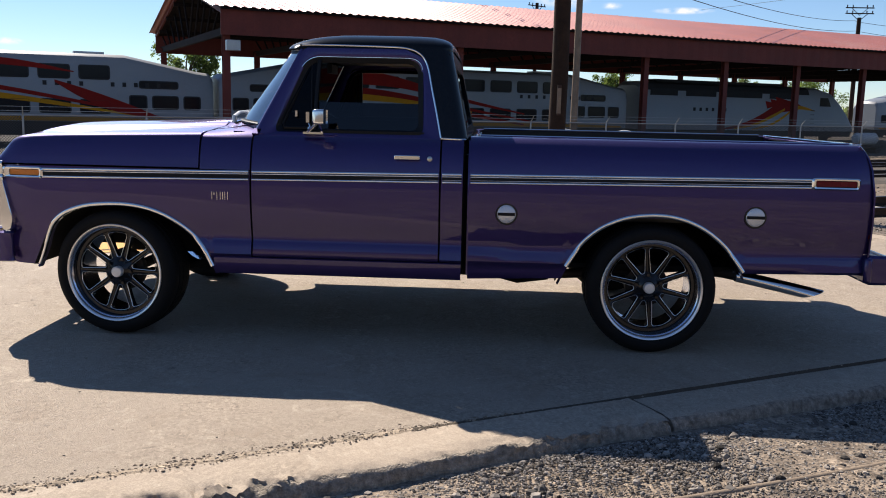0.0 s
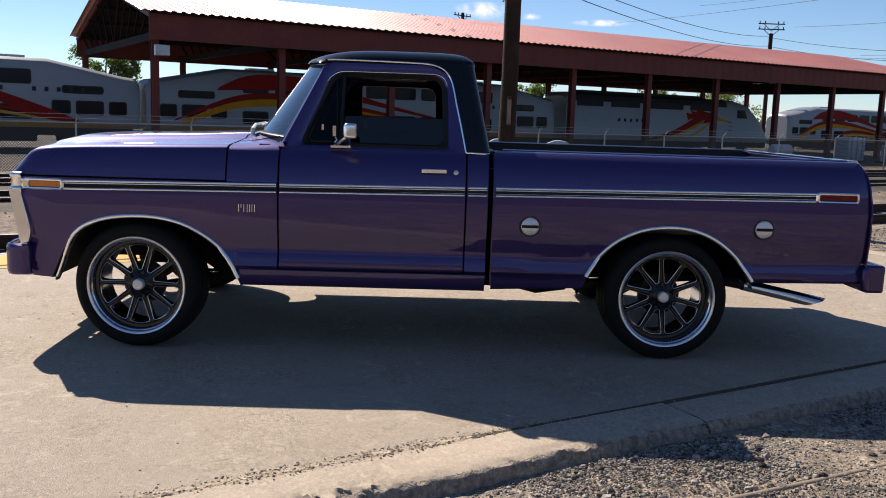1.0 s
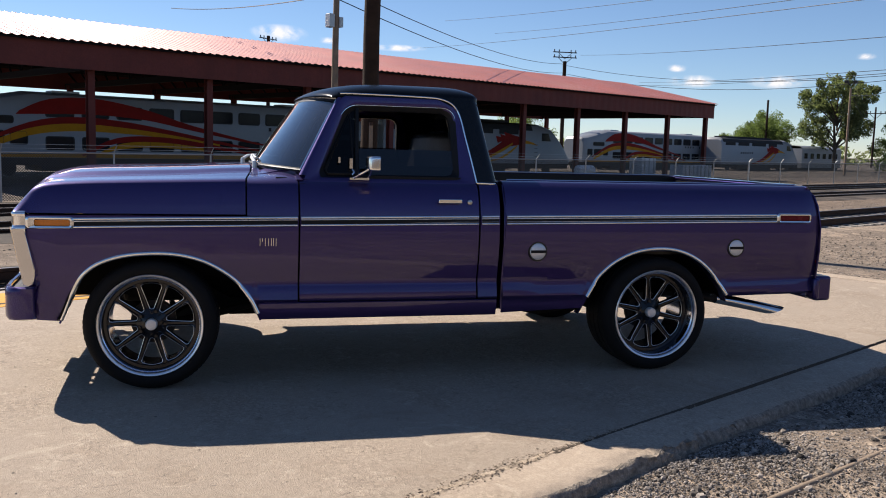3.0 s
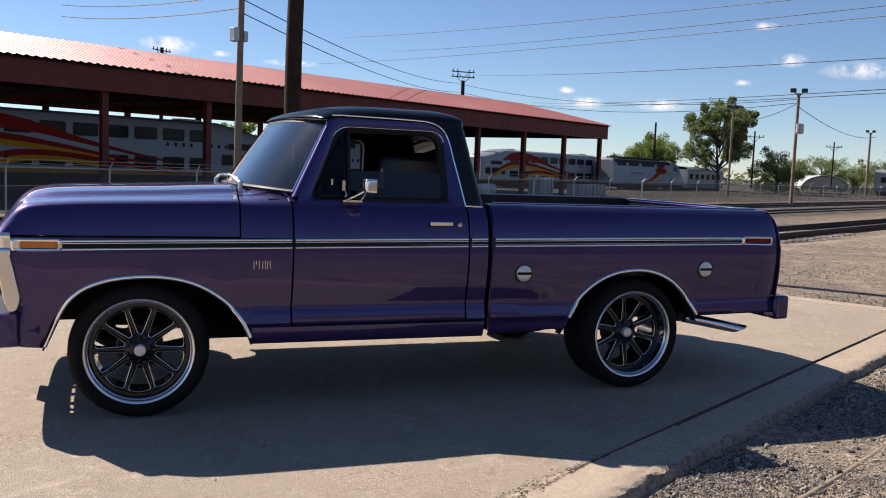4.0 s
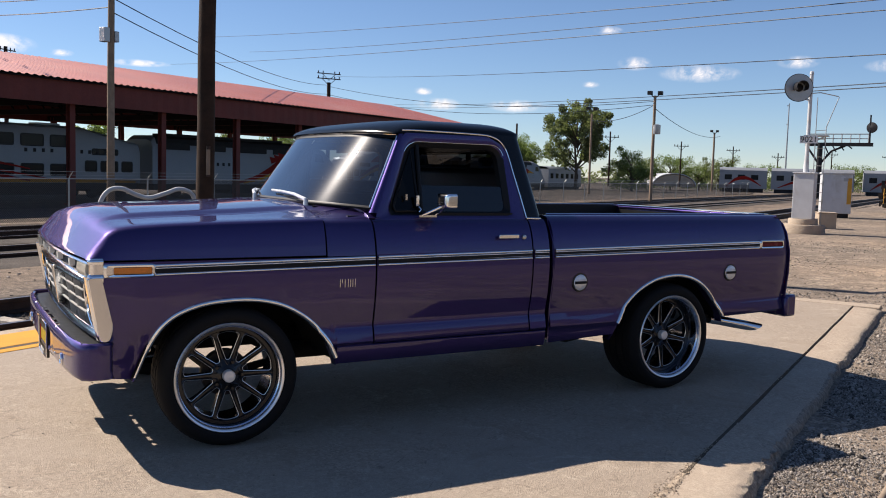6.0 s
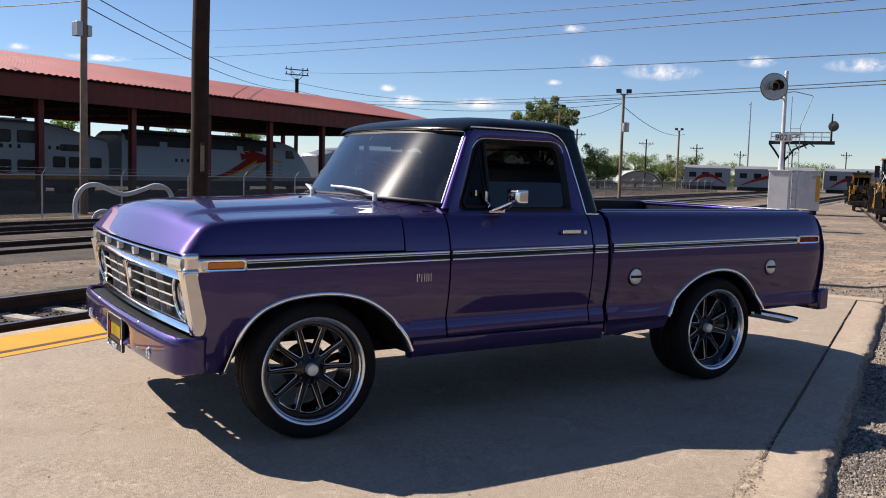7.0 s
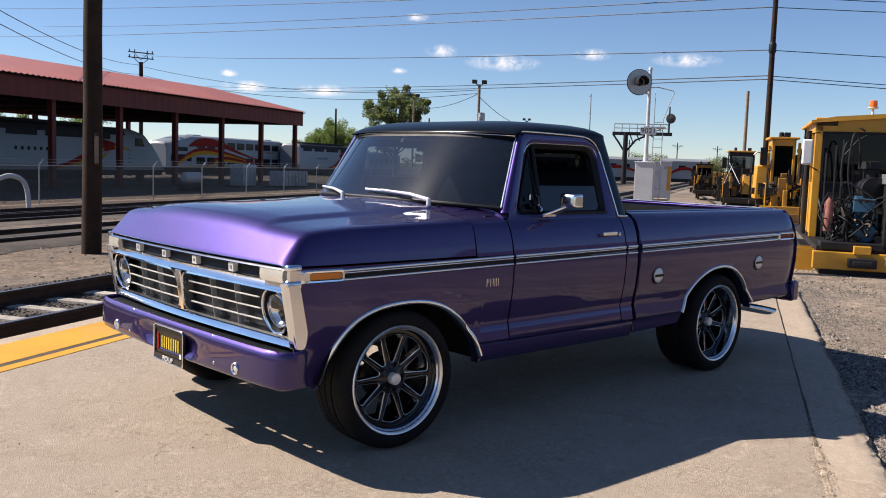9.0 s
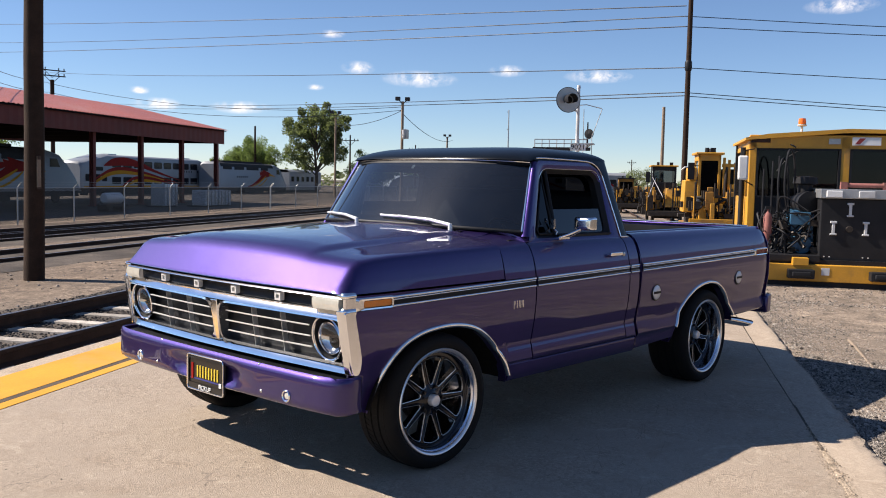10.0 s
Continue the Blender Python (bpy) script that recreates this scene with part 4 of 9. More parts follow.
# arch mouldings
for arch in (ARCH_F, ARCH_R):
    s = Shape()
    rows = []
    pts = [Vector(p) for p in arch if p[1] > ((0.377 if p[0] < 0 else 0.40) if arch is ARCH_F else 0.455)]
    for k, p in enumerate(pts):
        d = (pts[min(k + 1, len(pts) - 1)] - pts[max(k - 1, 0)]).normalized()
        nrm = Vector((-d.y, d.x))
        r = []
        for w, h in ((-0.005, 0.006), (-0.004, -0.006), (0.000, -0.010), (0.010, -0.0115), (0.016, -0.009), (0.0195, -0.004), (0.021, 0.004)):
            q = p + nrm * w
            r.append((q.x, (inset(max(q.y, 0.49)) if q.x > -0.27 else side_y(q.x, q.y)) + nose_in(q.x) + h, q.y))
        rows.append(r)
    s.grid(rows, flip=True)
    both("arch_moulding", s, STAINLESS, "chrome wheel arch moulding")

# filler caps with a dark slot
for x, z in ((2.172, 0.745), (3.486, 0.764)):
    s = Shape().lathe([(0.0, 0.0095), (0.044, 0.009), (0.049, 0.005), (0.051, -0.004), (0.057, -0.006)], (x, 0.004, z), (0, -1, 0), 32)
    c = part("filler_cap", s, BAR_METAL, truck, "silver round filler cap with a dark slot")
    part("grip_slot", Shape().box(x - 0.046, x + 0.046, -0.0085, 0.0, z - 0.008, z + 0.008), TRIM_BLACK, c, smooth=0)
    part("cap_ring", Shape().lathe([(0.050, 0.003), (0.057, 0.003), (0.060, -0.004)], (x, 0.004, z), (0, -1, 0), 32), BLACK, c)

# badge on the fender as plain upright bars
for q in (0, 1):
    s = Shape()
    for k, (w, full) in enumerate(((0.020, False), (0.008, True), (0.022, False), (0.022, False))):
        x = 0.568 + (0, 0.028, 0.046, 0.072)[k]
        s.box(x, x + 0.0035, -0.003, 0.006, 0.780, 0.824)
        if not full:
            s.box(x + w * 0.62, x + w * 0.62 + 0.0035, -0.003, 0.006, 0.780 if k else 0.802, 0.824)
    part("fender_badge", s if q == 0 else s.mirrored(), CHROME, truck, "small chrome badge bars", smooth=0, bevel=0.001)


# ---- front end ----
def fx(y):
    """How far forward the front stands at this place across."""
    return -0.655 - 0.045 * (1 - (1 - y) ** 2)


def bar_across(s, z0, z1, depth, y0=0.02, y1=1.98, proud=0.0, mi=0, n=17):
    """A rounded bar that follows the bow of the front."""
    rows = []
    for y in np.linspace(y0, y1, n):
        x = fx(y) - proud
        h = z1 - z0
        rows.append([(x + depth, y, z0), (x + 0.004, y, z0), (x - 0.005, y, z0 + 0.10 * h), (x - 0.001, y, z0 + 0.28 * h), (x + 0.011, y, z0 + 0.66 * h), (x + 0.022, y, z1 - 0.06 * h), (x + 0.032, y, z1), (x + depth, y, z1)])
    s.grid(rows, mi)
    return s


s = Shape()
bar_across(s, 0.930, 0.960, 0.06)
bar_across(s, 0.836, 0.876, 0.06)
bar_across(s, 0.575, 0.622, 0.06)
s.v = [(x + 0.15 * max(0.0, 0.90 - z), y, z) for x, y, z in s.v]
for y0, sg in ((0.0, 1), (2.0, -1)):
    # end pieces that wrap round to the side, leaning back to a rounded foot
    o = rounded([(-0.615, 0.572, 0.03), (-0.570, 0.572, 0.04), (-0.553, 0.64, 0.05), (-0.606, 0.874, 0.010), (-0.671, 0.874, 0.012)], 7)
    cx, cz = -0.615, 0.73
    sh = lambda k: [(cx + (x - cx) * k, cz + (z - cz) * (1 - (1 - k) * 0.3)) for x, z in o]
    lay = [(1.0, 0.040), (1.0, 0.018), (0.99, 0.010), (0.965, 0.005), (0.93, 0.003), (0.90, 0.002)]
    for (k0, d0), (k1, d1) in zip(lay, lay[1:]):
        s.ring([(x, y0 + sg * d0, z) for x, z in sh(k0)], [(x, y0 + sg * d1, z) for x, z in sh(k1)], flip=sg > 0)
    s.face([(x, y0 + sg * 0.002, z) for x, z in sh(0.90)][::sg])
    lean = lambda z: -0.674 + 0.195 * (0.888 - z)
    s.grid([[(lean(z) + 0.012, y0 + sg * 0.006, z), (lean(z), y0 + sg * 0.012, z), (lean(z) - 0.006, y0 + sg * 0.024, z), (lean(z) - 0.010, y0 + sg * 0.048, z), (lean(z) + 0.030, y0 + sg * 0.056, z)] for z in (0.578, 0.7, 0.8, 0.876)], flip=sg < 0)
    s.add([(-0.652, y0 + sg * 0.008, 0.888), (-0.600, y0 + sg * 0.006, 0.888), (-0.600, y0 + sg * 0.006, 0.934), (-0.652, y0 + sg * 0.008, 0.934), (-0.662, y0 + sg * 0.024, 0.888), (-0.662, y0 + sg * 0.024, 0.934)], [(0, 1, 2, 3)[::sg], (4, 0, 3, 5)[::sg]])
    # the two upper bars turn the corner
    for z0, z1 in ((0.930, 0.960), (0.846, 0.892)):
        rows = []
        for q, k in ((0.0, 0.012), (0.12, 0.004), (0.5, 0.0), (0.88, 0.005), (1.0, 0.014)):
            z = z0 + (z1 - z0) * q
            rows.append([(-0.655 - 0.0045 + k, y0 + sg * 0.075, z), (-0.667 + k, y0 + sg * 0.040, z), (-0.668 + k, y0 + sg * (0.020 + k * 0.5), z), (-0.660 + k * 0.7, y0 + sg * (0.008 + k), z), (-0.645, y0 + sg * (0.002 + k), z), (-0.600, y0 + sg * (0.001 + k), z)])
        s.grid(rows, flip=sg > 0)
grille = part("grille_surround", s, CHROME, truck, "chrome grille surround", smooth=60)
s = Shape()
bar_across(s, 0.625, 0.834, 0.02, 0.04, 1.96, proud=-0.055)
bar_across(s, 0.874, 0.932, 0.02, 0.22, 1.78, proud=-0.03)
part("grille_back", s, TRIM_BLACK, grille)
# the two insets, each with a rounded bright frame, bars and dividers
for a, b in ((0.045, 0.985), (1.955, 1.015)):
    fr = Shape()
    o = rounded([(a, 0.622, 0.03), (b, 0.622, 0.05), (b, 0.838, 0.09), (a, 0.838, 0.03)], 7)
    i = rounded([(a + (b - a) * 0.012, 0.630, 0.03), (b - (b - a) * 0.018, 0.634, 0.05), (b - (b - a) * 0.018, 0.828, 0.085), (a + (b - a) * 0.012, 0.830, 0.03)], 7)
    fl = a > b
    fr.ring([(fx(y) - 0.004, y, z) for y, z in o], [(fx(y) - 0.008, y, z) for y, z in i], flip=fl)
    fr.ring([(fx(y) - 0.008, y, z) for y, z in i], [(fx(y) + 0.045, y, z) for y, z in i], flip=fl)
    part("grille_frame", fr, CHROME, grille)
    inner_y = a + (b - a) * 0.25
    for k in range(3):
        z = 0.678 + k * 0.053
        bb = Shape()
        lo, hi = sorted((inner_y, b - (b - a) * (0.05 + 0.012 * abs(k - 1.0))))
        rows = []
        for y in np.linspace(lo, hi, 9):
            x = fx(y) + 0.008
            rows.append([(x + 0.012, y, z - 0.002), (x, y, z - 0.0026), (x, y, z + 0.0026), (x + 0.012, y, z + 0.002)])
        bb.grid(rows)
        part("grille_bar", bb, BAR_METAL, grille, smooth=0)
    for k in (0.46, 0.70):
        y = a + (b - a) * k
        part("grille_divider", Shape().box(fx(y) + 0.010, fx(y) + 0.04, y - 0.0015, y + 0.0015, 0.632, 0.828), GALV, grille, smooth=0)
    # headlamp: bright bowl ring, reflector, bulb, lens
    yc = a + (b - a) * 0.125
    zc = 0.733
    o = (fx(yc) + 0.010, yc, zc)
    s = Shape().lathe([(0.100, -0.035), (0.1085, -0.004), (0.1085, 0.004), (0.104, 0.008), (0.0985, 0.004), (0.097, -0.006)], o, (-1, 0, 0), 48)
    h = part("headlamp", s, CHROME, truck, "round headlamp in a chrome bezel")
    part("bowl", Shape().lathe([(0.0975, -0.003), (0.088, -0.022), (0.080, -0.040), (0.0, -0.066)], o, (-1, 0, 0), 40), TRIM_BLACK, h)
    part("lamp_ring", Shape().lathe([(0.080, -0.036), (0.079, -0.012), (0.075, -0.008), (0.071, -0.014), (0.070, -0.03)], o, (-1, 0, 0), 40), CHROME, h)
    s = Shape().lathe([(0.071, -0.020), (0.060, -0.036), (0.04, -0.050), (0.0, -0.056)], o, (-1, 0, 0), 32)
    part("reflector", s, CHROME, h)
    s = Shape()
    s.lathe([(0.013, -0.05), (0.013, -0.026), (0.009, -0.020), (0.0, -0.018)], (o[0], o[1], o[2] - 0.012), (-1, 0, 0), 20)
    part("bulb", s, BLACK, h)
    s = Shape().face([(o[0] + 0.022, o[1] + 0.068 * math.cos(q), o[2] + 0.004 + 0.062 * math.sin(q)) for q in np.linspace(0.0, math.pi, 15)])
    part("lens_shade", s, WHEEL_BLACK, h, smooth=0)
    s = Shape().lathe([(0.073, -0.014), (0.060, -0.004), (0.035, 0.002), (0.0, 0.004)], o, (-1, 0, 0), 32)
    part("lens", s, LAMP_GLASS, h, smooth=80)
    # clear turn lamp above
    lo, hi = sorted((a + (b - a) * 0.0, a + (b - a) * 0.18))
    s = Shape()
    rows = [[(fx(y) + 0.02, y, 0.872), (fx(y) - 0.010, y, 0.876), (fx(y) - 0.014, y, 0.903), (fx(y) - 0.010, y, 0.930), (fx(y) + 0.02, y, 0.934)] for y in np.linspace(lo, hi, 5)]
    s.grid(rows)
    s.face(rows[0])
    s.face(rows[-1][::-1])
    t = part("turn_lamp", s, CLEAR_LENS, truck, "clear turn lamp")
    part("lamp_frame", Shape().box(fx(hi) - 0.008, fx(hi) + 0.02, hi if a < b else lo - 0.012, hi + 0.012 if a < b else lo, 0.874, 0.932), CHROME, t, smooth=0)
# maker's letters as plain open chrome blocks in the black strip
for y in (1.52, 1.17, 0.83, 0.48):
    s = Shape()
    for q0, q1, h0, h1 in ((-0.022, -0.012, 0.884, 0.924), (0.012, 0.022, 0.884, 0.924), (-0.012, 0.012, 0.914, 0.924), (-0.012, 0.012, 0.884, 0.894)):
        s.box(fx(y) + 0.004, fx(y) + 0.03, y + q0, y + q1, h0, h1)
    part("letter_block", s, BAR_METAL, grille, smooth=0)
# centre wedge
s = Shape().prism([(fx(1) - 0.012, 0.985, 0.622), (fx(1) - 0.012, 1.015, 0.622), (fx(1) - 0.012, 1.03, 0.836), (fx(1) - 0.012, 0.97, 0.836)], (0.05, 0, 0))
part("grille_wedge", s, CHROME, grille, smooth=0, bevel=0.004)
for lamp in [grille] + [q for q in truck.children if q.name.split(".")[0] in ("headlamp", "turn_lamp")]:
    for q in ([] if lamp is grille else [lamp]) + list(lamp.children):
        for w in q.data.vertices:
            w.co.x += 0.15 * max(0.0, 0.90 - w.co.z)
s = Shape().box(-0.585, -0.55, 0.05, 1.95, 0.52, 0.93)
part("radiator_support", s, UNDER, truck, smooth=0)
# apron between bumper and grille with five slots that let the sun through
s = Shape()
SLOTS = ((0.71, 0.75), (0.80, 0.87), (0.93, 1.07), (1.13, 1.23), (1.30, 1.32))
edges = [0.05] + [q for ab in SLOTS for q in ab] + [1.95]
s.grid([[(fx(y) + 0.002, y, 0.552), (fx(y) + 0.10, y, 0.560)] for y in np.linspace(0.05, 1.95, 25)])
apron = part("front_valance", s, TRIM_BLACK, truck, smooth=0, solid=0.004)
for y0, y1 in zip(edges[::2], edges[1::2]):
    tab = Shape().grid([[(fx(y) - 0.040, y, 0.546), (fx(y) + 0.002, y, 0.552)] for y in np.linspace(y0, y1, 6)])
    part("apron_tab", tab, TRIM_BLACK, apron, smooth=0, solid=0.004)


# front bumper with a plate recess
def bumper_front():
    s = Shape()
    path = [(-0.560, 0.012), (-0.564, -0.002), (-0.580, -0.010), (-0.62, -0.015), (-0.66, -0.010), (-0.692, 0.012), (-0.712, 0.05), (-0.726, 0.12)]
    ys = [0.25, 0.4, 0.55, 0.66, 0.72, 0.76, 0.80, 0.85, 1.0]
    rec = lambda y: smooth01((y - 0.66) / 0.12)
    left = path + [(-0.728 - 0.030 * (1 - (1 - y) ** 2) + 0.02 * 0.23, y) for y in ys]
    full = left + [(x, 2 - y) for x, y in left[-2::-1]]
    rows = []
    for x, y in full:
        d = min(y, 2 - y)
        r = 0.035 * rec(d)
        inn = lambda k: (x + k if d > 0.03 else x, (y + k * 0.9 if y < 1 else y - k * 0.9) if d <= 0.12 else y)
        a, b, c = inn(0.027), inn(0.017), inn(0.0)
        top = 0.572
        low = 0.398
        rows.append([(a[0], a[1], top - 0.004), (b[0], b[1], top), (c[0] + 0.006, c[1], top - 0.010), (c[0], c[1], top - 0.026), (c[0] + r * 0.3, c[1], top - 0.05),
                     (c[0] + r, c[1], top - 0.075), (c[0] + r * 0.9, c[1], low + 0.045), (c[0] + r * 0.3, c[1], low + 0.024), (c[0] + 0.006, c[1], low + 0.008), (b[0], b[1], low), (a[0], a[1], low)])
    s.grid(rows, flip=True)
    return s


bumper = part("front_bumper", bumper_front(), PURPLE, truck, "purple painted front bumper", smooth=50, solid=0.006)
for y in (0.33, 1.67):
    x = -0.743
    part("fog_lamp", Shape().lathe([(0.029, -0.02), (0.030, 0.000), (0.026, 0.004), (0.021, 0.001), (0.020, -0.006)], (x, y, 0.448), (-1, 0, 0), 28), CHROME, bumper, "small round bumper lamp")
    s = Shape().lathe([(0.021, -0.005), (0.010, -0.002), (0.0, -0.001)], (x, y, 0.448), (-1, 0, 0), 20)
    part("fog_lens", s, CLEAR_LENS, bumper)
for y, z in ((0.55, 0.566), (1.45, 0.566), (0.52, 0.44), (1.48, 0.44)):
    s = Shape().lathe([(0.009, -0.014), (0.008, 0.001), (0.005, 0.004), (0.0, 0.005)], (-0.746 if z < 0.5 else -0.735, y, z), (-1, 0, 0.6 if z > 0.5 else 0), 14)
    part("bumper_bolt", s, SATIN, bumper)
# plate in a black frame with a word strip; the number itself is plain bars
PX = -0.748
fr = Shape()
o = rounded([(0.835, 0.350, 0.02), (1.165, 0.350, 0.02), (1.165, 0.535, 0.02), (0.835, 0.535, 0.02)], 4)
i = rounded([(0.850, 0.385, 0.01), (1.150, 0.385, 0.01), (1.150, 0.515, 0.01), (0.850, 0.515, 0.01)], 4)
fr.ring([(PX, y, z) for y, z in o], [(PX - 0.002, y, z) for y, z in i])
fr.ring([(PX + 0.014, y, z) for y, z in o], [(PX, y, z) for y, z in o])
plate = part("license_plate", fr, PLATE_BLACK, truck, "black plate with yellow marks in a black frame")
part("plate_face", Shape().box(PX + 0.003, PX + 0.010, 0.838, 1.162, 0.352, 0.533), PLATE_BLACK, plate, smooth=0)
s = Shape()
for k in range(8):
    y = 0.885 + k * 0.0262
    s.box(PX - 0.001, PX + 0.005, y, y + 0.009, 0.420, 0.482)
rim = Shape().tube([(PX - 0.002, y, z) for y, z in o + o[:1]], 0.004, 6)
part("frame_edge", rim, CHROME, plate, "bright frame edge")
part("plate_marks", s, PLATE_YELLOW, plate, "yellow bars", smooth=0)
part("plate_sticker", Shape().box(PX - 0.001, PX + 0.005, 1.112, 1.130, 0.405, 0.49), TRAIN_RED, plate, smooth=0)
part("plate_sticker", Shape().box(PX - 0.001, PX + 0.005, 0.855, 0.875, 0.392, 0.415), WHITE, plate, smooth=0)


def words(name, text, size, m, material, parent, thick=0.002):
    """Lettering as a mesh, with the built-in font; it reads along local x."""
    cu = bpy.data.curves.new(name, "FONT")
    cu.body, cu.size, cu.extrude, cu.align_x, cu.align_y = text, size, thick, "CENTER", "CENTER"
    tmp = new(name, cu)
    me = bpy.data.meshes.new_from_object(tmp.evaluated_get(bpy.context.evaluated_depsgraph_get()))
    bpy.data.objects.remove(tmp)
    bpy.data.curves.remove(cu)
    me.materials.clear()
    me.materials.append(material)
    ob = new(name, me)
    ob.parent = parent
    ob.matrix_basis = m
    return ob


words("frame_word", "PICKUP", 0.034, pose(PX - 0.004, 1.0, 0.367, 90, 0, -90), WHITE, plate)

# rear step bumper
s = Shape().box(4.10, 4.215, 0.02, 1.98, 0.415, 0.575).box(4.075, 4.12, 0.0, 0.10, 0.425, 0.565).box(4.075, 4.12, 1.90, 2.0, 0.425, 0.565)
rb = part("rear_bumper", s, PURPLE, truck, "purple rear step bumper", bevel=0.016)
s = Shape()
for i in range(7):
    for j in range(4):
        y = 0.05 + i * 0.03
        x = 4.045 + j * 0.04
        s.prism([(x, y - 0.004, 0.575), (x + 0.016, y, 0.575), (x, y + 0.004, 0.575), (x - 0.016, y, 0.575)], (0, 0, 0.004))
part("step_tread", s, SATIN, rb, smooth=0)

# exhaust with a slash-cut chrome tip
s = Shape().tube([(2.2, 0.45, 0.33), (2.6, 0.42, 0.36), (3.2, 0.40, 0.42), (3.40, 0.24, 0.42), (3.55, 0.14, 0.405)], 0.028, 12)
s.lathe([(0.0, 0), (0.06, 0.0), (0.07, 0.02), (0.07, 0.5), (0.06, 0.52), (0.0, 0.52)], (1.75, 0.80, 0.42), (1, 0, 0), 20)
ex = part("exhaust_pipe", s, MACH_GREASE, truck)
s = Shape()
rows = []
for (x, y, z) in ((3.44, 0.150, 0.425), (3.52, 0.125, 0.412), (3.70, 0.090, 0.378)):
    rows.append([(x, y + 0.045 * math.cos(a), z + 0.034 * math.sin(a)) for a in np.linspace(0, 2 * math.pi, 21)])
rows.append([(3.835 + 0.060 * math.sin(a), 0.065 + 0.048 * math.cos(a), 0.352 + 0.033 * math.sin(a) - 0.012 * math.sin(a)) for a in np.linspace(0, 2 * math.pi, 21)])
s.grid(rows)
part("exhaust_tip", s, CHROME, ex, "slash-cut chrome tip", solid=0.004)

# underneath: frame rails that kick up over the axles, cross members, engine, gearbox, shafts
chassis = part("chassis", Shape().box(0.62, 4.03, 0.22, 1.78, 0.43, 0.455), UNDER, truck, smooth=0)
for y in (0.52, 1.42):
    low = [(-0.52, 0.44), (0.22, 0.44), (0.42, 0.31), (2.45, 0.31), (2.66, 0.48), (4.05, 0.48)]
    s = Shape().prism([(x, y, z) for x, z in low] + [(x, y, z + 0.10) for x, z in low[::-1]], (0, 0.06, 0))
    part("frame_rail", s, UNDER, chassis, smooth=0)
for x, z in ((1.05, 0.30), (2.2, 0.30), (3.6, 0.47)):
    part("cross_member", Shape().box(x, x + 0.12, 0.52, 1.48, z, z + 0.08), UNDER, chassis, smooth=0)
part("engine", Shape().box(-0.2, 0.6, 0.72, 1.28, 0.36, 0.75), UNDER, chassis, smooth=0, bevel=0.03)
part("gearbox", Shape().box(0.6, 1.4, 0.88, 1.12, 0.28, 0.46, top=(0.6, 1.3, 0.92, 1.08)), UNDER, chassis, smooth=0, bevel=0.03)
part("drive_shaft", Shape().rod((1.4, 1.0, 0.36), (2.85, 1.0, 0.36), 0.04), UNDER, chassis)
part("rear_axle", Shape().rod((2.967, 0.25, 0.35), (2.967, 1.75, 0.35), 0.045), UNDER, chassis)
part("differential", Shape().lathe([(0.0, -0.16), (0.09, -0.13), (0.15, 0.0), (0.09, 0.13), (0.0, 0.16)], (2.967, 1.0, 0.35), (1, 0, 0), 20), UNDER, chassis)
part("front_axle", Shape().rod((0.0, 0.25, 0.33), (0.0, 1.75, 0.33), 0.03), UNDER, chassis)
part("radius_arm", Shape().tube([(0.60, 0.42, 0.40), (0.30, 0.36, 0.34), (0.02, 0.30, 0.30)], 0.022, 8), UNDER, chassis)
for arch, c in ((ARCH_F, 0.09), (ARCH_R, 2.96)):
    for y0, y1 in ((0.05, 0.50), (1.50, 1.95)):
        s = Shape()
        ring = [(c + (x - c) * 1.02, z + 0.02) for x, z in arch]
        s.grid([[(x, y0, z), (x, y1, z)] for x, z in ring])
        yy = y1 if y0 < 1 else y0
        s.face([(x, yy, z) for x, z in ring if z > 0.53])
        part("wheel_housing", s, UNDER, truck, smooth=30, solid=0.004)
s = Shape().tube([(1.98, 0.25, 0.40), (2.25, 0.22, 0.34), (2.42, 0.20, 0.37)], 0.012, 8)
part("brake_hose", s, UNDER, truck)


